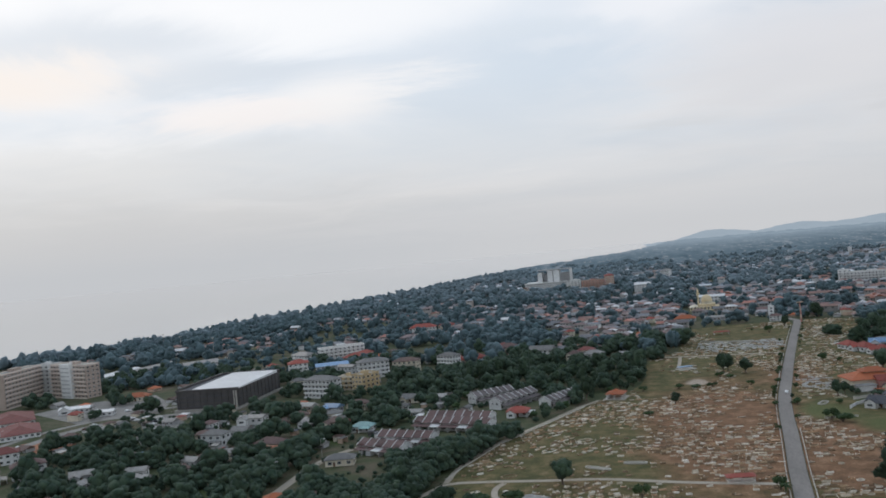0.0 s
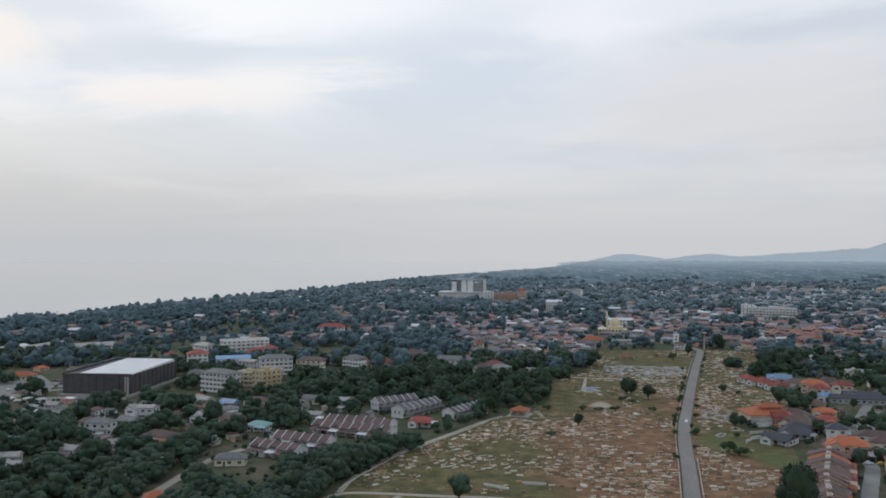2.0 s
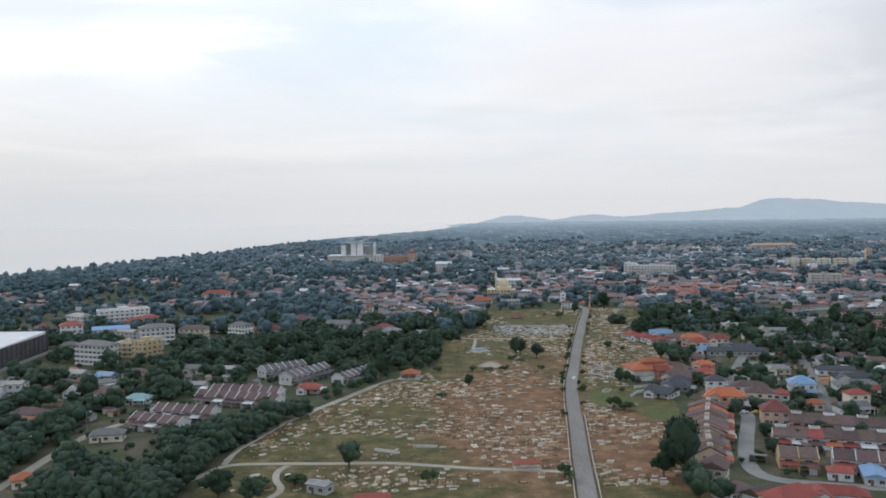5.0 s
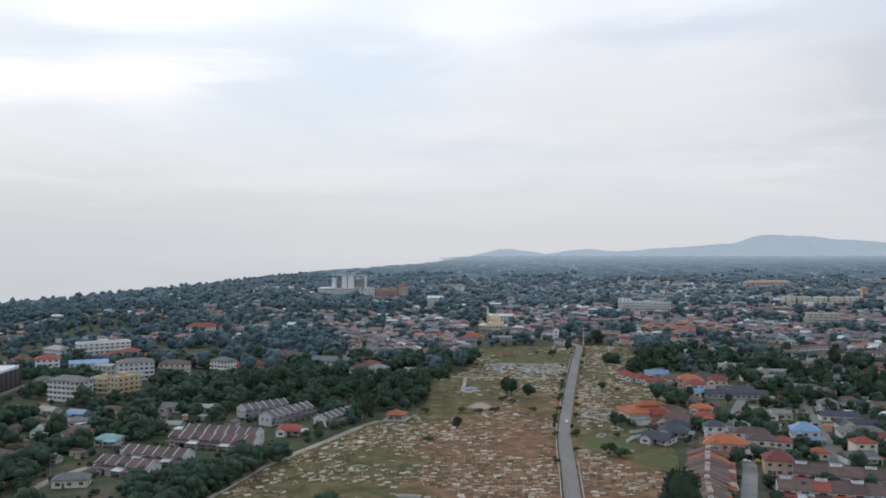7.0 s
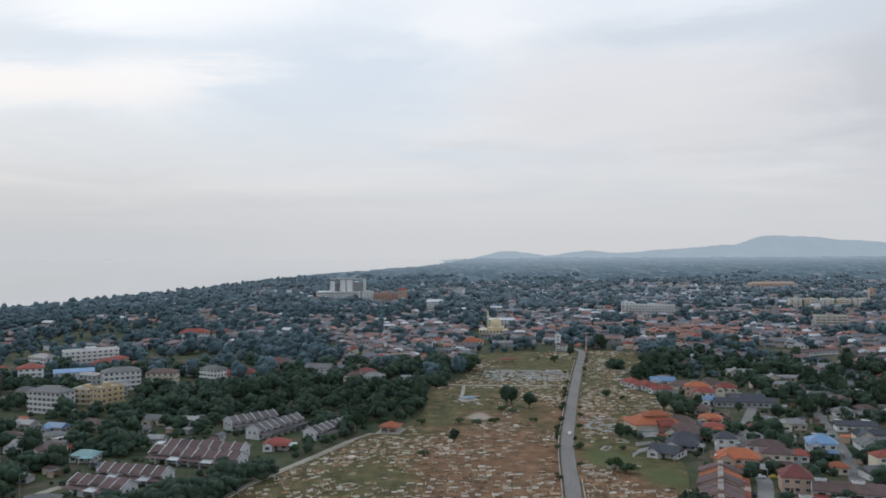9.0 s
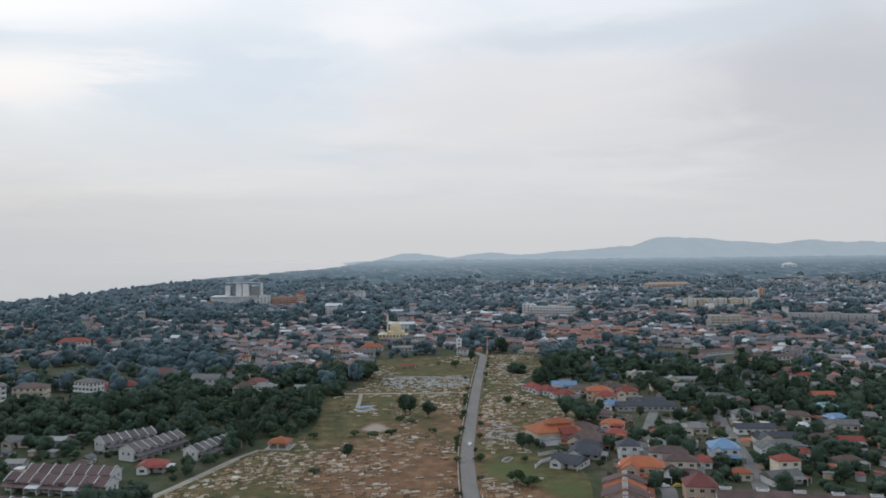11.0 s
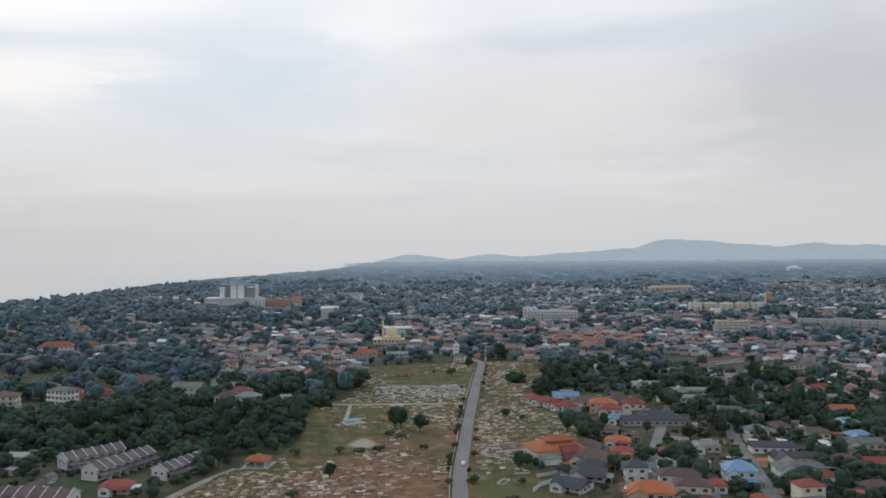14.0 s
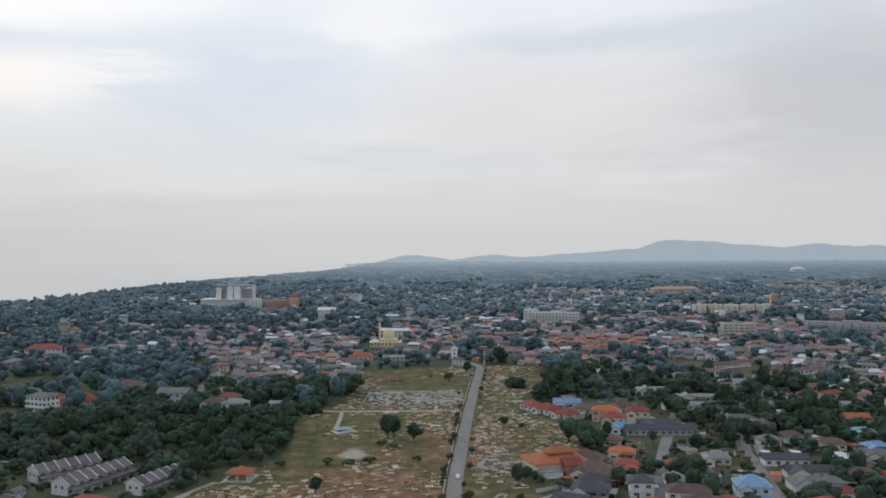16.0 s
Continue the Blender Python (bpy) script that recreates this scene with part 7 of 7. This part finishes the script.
# ---- graves ----
def grave_geo(r, L, W):
    """A kerb of four stones round the earth of the grave, with head and foot stones."""
    h = r.uniform(0.25, 0.5)
    t = 0.24
    kerb = Geo()
    kerb.box(-L / 2, L / 2, -W / 2, -W / 2 + t, 0, h).box(-L / 2, L / 2, W / 2 - t, W / 2, 0, h).box(-L / 2, -L / 2 + t, -W / 2 + t, W / 2 - t, 0, h).box(L / 2 - t, L / 2, -W / 2 + t, W / 2 - t, 0, h)
    head = Geo().box(-L / 2 + 0.25, -L / 2 + 0.42, -0.2, 0.2, 0, 0.9).hip(-L / 2 + 0.25, -L / 2 + 0.42, -0.2, 0.2, 0.9, 0.12, 0.02)
    foot = Geo().box(L / 2 - 0.42, L / 2 - 0.27, -0.16, 0.16, 0, 0.75)
    return kerb, head, foot


def oval_kerb(L, W, t, h, n=8):
    """A ring of kerb stones, rounded at the ends."""
    a = [2 * math.pi * (i + 0.5) / n for i in range(n)]

    def ring(lx, ly, z):
        return [(lx * math.copysign(abs(math.cos(k)) ** 0.6, math.cos(k)), ly * math.copysign(abs(math.sin(k)) ** 0.6, math.sin(k)), z) for k in a]

    p = ring(L / 2, W / 2, 0) + ring(L / 2, W / 2, h) + ring(L / 2 - t, W / 2 - t, h) + ring(L / 2 - t, W / 2 - t, 0)
    return Geo().add(p, [(k * n + i, k * n + (i + 1) % n, (k + 1) * n + (i + 1) % n, (k + 1) * n + i) for k in range(3) for i in range(n)])


def make_grave(r, kind):
    root = thing("grave", 0, 0, 0, ("weathered stone-kerbed grave on dry grass", "pale grave with a raised slab", "cream kerbed grave with two headstones")[kind], "grave", "graves by the path")
    kerb, head, foot = grave_geo(r, r.uniform(2.1, 2.7), r.uniform(1.0, 1.4))
    part("kerb", kerb, grave_stone, root)
    part("headstone", head, grave_stone, root)
    part("footstone", foot, grave_stone, root)
    if kind == 1:
        part("slab", Geo().box(-0.85, 0.85, -0.35, 0.35, 0, 0.4), grave_stone, root)
    return root


gr = random.Random(3)
GRAVES = [make_grave(gr, k % 3) for k in range(6)]
grave_used = set()


def grave_angle(x, y):
    return (38 if x < -10 and y < 460 else 4) + 8 * noise.noise((x * 0.03, y * 0.03, 1.0))


def grave_spots():
    out = []
    for poly, x0, x1 in ((CEMETERY_W, -82, 150), (CEMETERY_E, 50, 200)):
        y = 282.0
        while y < 800:
            x = x0 + gr.uniform(0, 3)
            while x < x1:
                px, py = x + gr.uniform(-1.0, 1.0), y + gr.uniform(-1.0, 1.0)
                x += gr.uniform(2.9, 4.8)
                dens = 0.52 + 1.1 * noise.noise((px * 0.03, py * 0.022, 6.6)) + 0.5 * noise.noise((px * 0.11, py * 0.09, 2.6))
                if poly is CEMETERY_W:
                    if 500 < py < 612 and px < 84 and (px < 75 or py < 560):
                        dens -= 0.75
                    if 632 < py < 690 and 56 < px < 118:
                        dens = 0.95
                    elif py > 690:
                        dens -= 0.35
                    if px < -20 and py > 330:
                        dens += 0.15
                else:
                    if (400 < py < 450 and px > 82) or (370 < py < 405 and px > 95):
                        dens -= 0.7
                    if 455 < py < 560 and px > 92:
                        dens += 0.35
                if gr.random() > dens * 0.9 or not inside(px, py, poly):
                    continue
                if any(dist_to_line(px, py, p) < w * 0.5 + 1.4 for p, w in LINES) or not free(px, py, 0.6, False):
                    continue
                out.append((px, py))
            y += 2.9
    return out


spots = grave_spots()
near = [p for p in spots if -40 < p[0] < 45 and 283 < p[1] < 345][:200]
near_set = set(near)
for x, y in near:
    k = gr.randrange(6)
    m = pose(x, y, 0.05, 0, 0, grave_angle(x, y) + gr.uniform(-7, 7))
    if k in grave_used:
        copy_thing(GRAVES[k], m)
    else:
        grave_used.add(k)
        GRAVES[k].matrix_basis = m
many, whites = Geo(), Geo()
WHITE_PLOTS = [(58, 120, 636, 700), (96, 116, 472, 512)]
for x, y in spots:
    if (x, y) in near_set:
        continue
    L, W = gr.uniform(1.9, 3.6), gr.uniform(1.1, 2.1)
    if gr.random() < 0.03:
        L, W = gr.uniform(4, 8), gr.uniform(3, 5)
    a = radians(grave_angle(x, y) + gr.uniform(-9, 9))
    c, s = math.cos(a), math.sin(a)
    tmp = Geo()
    h, t = gr.uniform(0.2, 0.5), gr.uniform(0.16, 0.30)
    if gr.random() < 0.55:
        ov = oval_kerb(L, W, t, h)
        tmp.add(ov.v, ov.f)
    else:
        tmp.box(-L / 2, L / 2, -W / 2, -W / 2 + t, 0, h).box(-L / 2, L / 2, W / 2 - t, W / 2, 0, h).box(-L / 2, -L / 2 + t, -W / 2 + t, W / 2 - t, 0, h).box(L / 2 - t, L / 2, -W / 2 + t, W / 2 - t, 0, h)
    if gr.random() < 0.10:
        tmp.box(-L / 2 + t, L / 2 - t, -W / 2 + t, W / 2 - t, 0, h * 0.7)
    tmp.box(-L / 2 + 0.2, -L / 2 + 0.4, -0.2, 0.2, 0, gr.uniform(0.6, 1.1))
    white = any(a0 < x < a1 and b0 < y < b1 for a0, a1, b0, b1 in WHITE_PLOTS) and gr.random() < 0.7
    (whites if white else many).add([(x + px * c - py * s, y + px * s + py * c, pz + 0.04) for px, py, pz in tmp.v], tmp.f)
solid("graves_white", whites, wall_white, "close rows of whitewashed graves", "graves", kind="stuff")
solid("graves", many, grave_many, "thousands of low pale stone-kerbed graves", "graves", kind="stuff")

# large pale enclosures
for x, y, a, L, W in ((-16.5, 330, -30, 12, 2.6), (-1, 336, -8, 10, 3.0), (96, 436, 60, 9, 4), (80, 688, -8, 26, 3)):
    root = thing("grave_enclosure", x, y, a, "long pale walled grave enclosure on dry grass", "grave enclosure", z=0.05)
    part("kerb", oval_kerb(L, W, 0.45, 0.6, 16), concrete_pale, root)
    part("floor_slab", oval_kerb(L - 1.0, W - 1.0, 0.35, 0.18, 12), concrete, root)

# ---- road walls, fences, poles ----
def wall_run(pts, label, h=0.9, t=0.25, material=None, posts=True):
    root = thing("boundary_wall", 0, 0, 0, label, "wall")
    for (x0, y0), (x1, y1) in zip(pts, pts[1:]):
        L, a = math.hypot(x1 - x0, y1 - y0), math.degrees(math.atan2(y1 - y0, x1 - x0))
        k = max(1, round(L / 6))
        for i in range(k):
            u = (i + 0.5) / k
            ob = part("panel", Geo().box(-L / k / 2, L / k / 2, -t / 2, t / 2, -0.1, h), material or concrete_pale, root)
            ob.matrix_basis = pose(x0 + (x1 - x0) * u, y0 + (y1 - y0) * u, 0, 0, 0, a)
        if posts:
            ob = part("post", Geo().box(-0.22, 0.22, -0.22, 0.22, -0.1, h + 0.25), material or concrete_pale, root)
            ob.matrix_basis = pose(x0, y0, 0, 0, 0, a)
    return root


def offset_road(dx, y0, y1, step=12):
    ys = np.arange(y0, y1 + 0.1, step)
    return [(along(ROAD, float(v)) + dx, float(v)) for v in ys]


wall_run(offset_road(-4.4, 250, 470), "low cream wall along the cemetery road")
wall_run(offset_road(-4.4, 476, 610), "weathered cream wall along the far road")
wall_run(offset_road(-4.6, 622, 770), "low pale wall along the upper road")
wall_run(offset_road(4.4, 250, 392), "low cream wall across the road")
wall_run([(89, 401), (104, 402)], "low wall beside a cemetery track")
wall_run([(105, 420), (110, 428), (122, 437), (128, 432)], "white boundary wall behind a lawn", 1.6, 0.25, wall_white)
wall_run([(112, 441), (126, 447)], "pale garden wall behind the hall", 1.5)
wall_run([(-80, 322), (-76, 340), (-64, 381), (-40, 430), (-26, 460)], "low cement kerb along the cemetery edge", 0.4, 0.3)
wall_run([(50, 632), (61, 699), (118, 662)], "grey wall round the walled grave plot", 1.0, 0.25, concrete)
wall_run([(150, 640), (180, 600)], "pale garden wall of the red-roofed row", 1.4, 0.25, wall_white)


def lamp_post(x, y, rot, h, label):
    root = thing("street_lamp", x, y, rot, label, "street lamp", "street lamps")
    part("pole", Geo().cyl(0, 0, -0.2, h, 0.14, 0.08, 8), concrete, root)
    part("arm", Geo().tube((0, 0, h - 0.1), (1.8, 0, h + 0.3), 0.06, 0.05), concrete, root)
    part("lamp_head", Geo().box(1.5, 2.3, -0.15, 0.15, h + 0.22, h + 0.4), trim_white, root)


for x, y, r in ((-350, 480, 0), (-315, 525, 30), (-385, 440, 0), (-300, 500, 90), (195, 405, 160), (225, 490, 160), (130, 345, 160), (-160, 330, 0), (-152, 372, 0), (172, 480, 160)):
    lamp_post(x, y, r, 9, "grey street lamp beside a lane")
for x, y, h in ((-505, 900, 20), (-560, 960, 19), (-440, 850, 20), (-380, 760, 20)):
    root = thing("floodlight_mast", x, y, 0, "tall thin grey mast near the shore", "mast", "shore masts")
    part("pole", Geo().cyl(0, 0, -0.2, h, 0.3, 0.15, 8), concrete, root)
    part("head", Geo().box(-1.2, 1.2, -0.2, 0.2, h, h + 0.8), concrete, root)


def palm(x, y, h):
    """A feather palm: a ringed trunk and a head of drooping fronds."""
    root = thing("palm_tree", x, y, 20, "small feather palm beside the cemetery road", "palm")
    t = Geo()
    for k in range(5):
        t.cyl(0.04 * k, 0, h * k / 5 - 0.1, h * (k + 1) / 5, 0.2 - 0.015 * k, 0.17 - 0.015 * k, 7)
    part("trunk", t, bark, root)
    for k in range(13):
        a, up = k * 2.4, 0.9 - (k % 4) * 0.35
        f = Geo()
        pts = [Vector((math.cos(a) * u * 2.6, math.sin(a) * u * 2.6, h + up * u * 1.8 - u * u * 1.7)) for u in (0.0, 0.33, 0.66, 1.0)]
        side = Vector((-math.sin(a), math.cos(a), 0))
        for p0, p1, w0, w1 in zip(pts, pts[1:], (0.12, 0.42, 0.36), (0.42, 0.36, 0.04)):
            f.add([p0 - side * w0 - Vector((0, 0, w0 * 0.5)), p0, p1, p1 - side * w1 - Vector((0, 0, w1 * 0.5)), p0 + side * w0 - Vector((0, 0, w0 * 0.5)), p1 + side * w1 - Vector((0, 0, w1 * 0.5))], [(0, 1, 2, 3), (1, 4, 5, 2)])
        part("frond", f, leaf_mid, root)


palm(50, 287, 3.6)
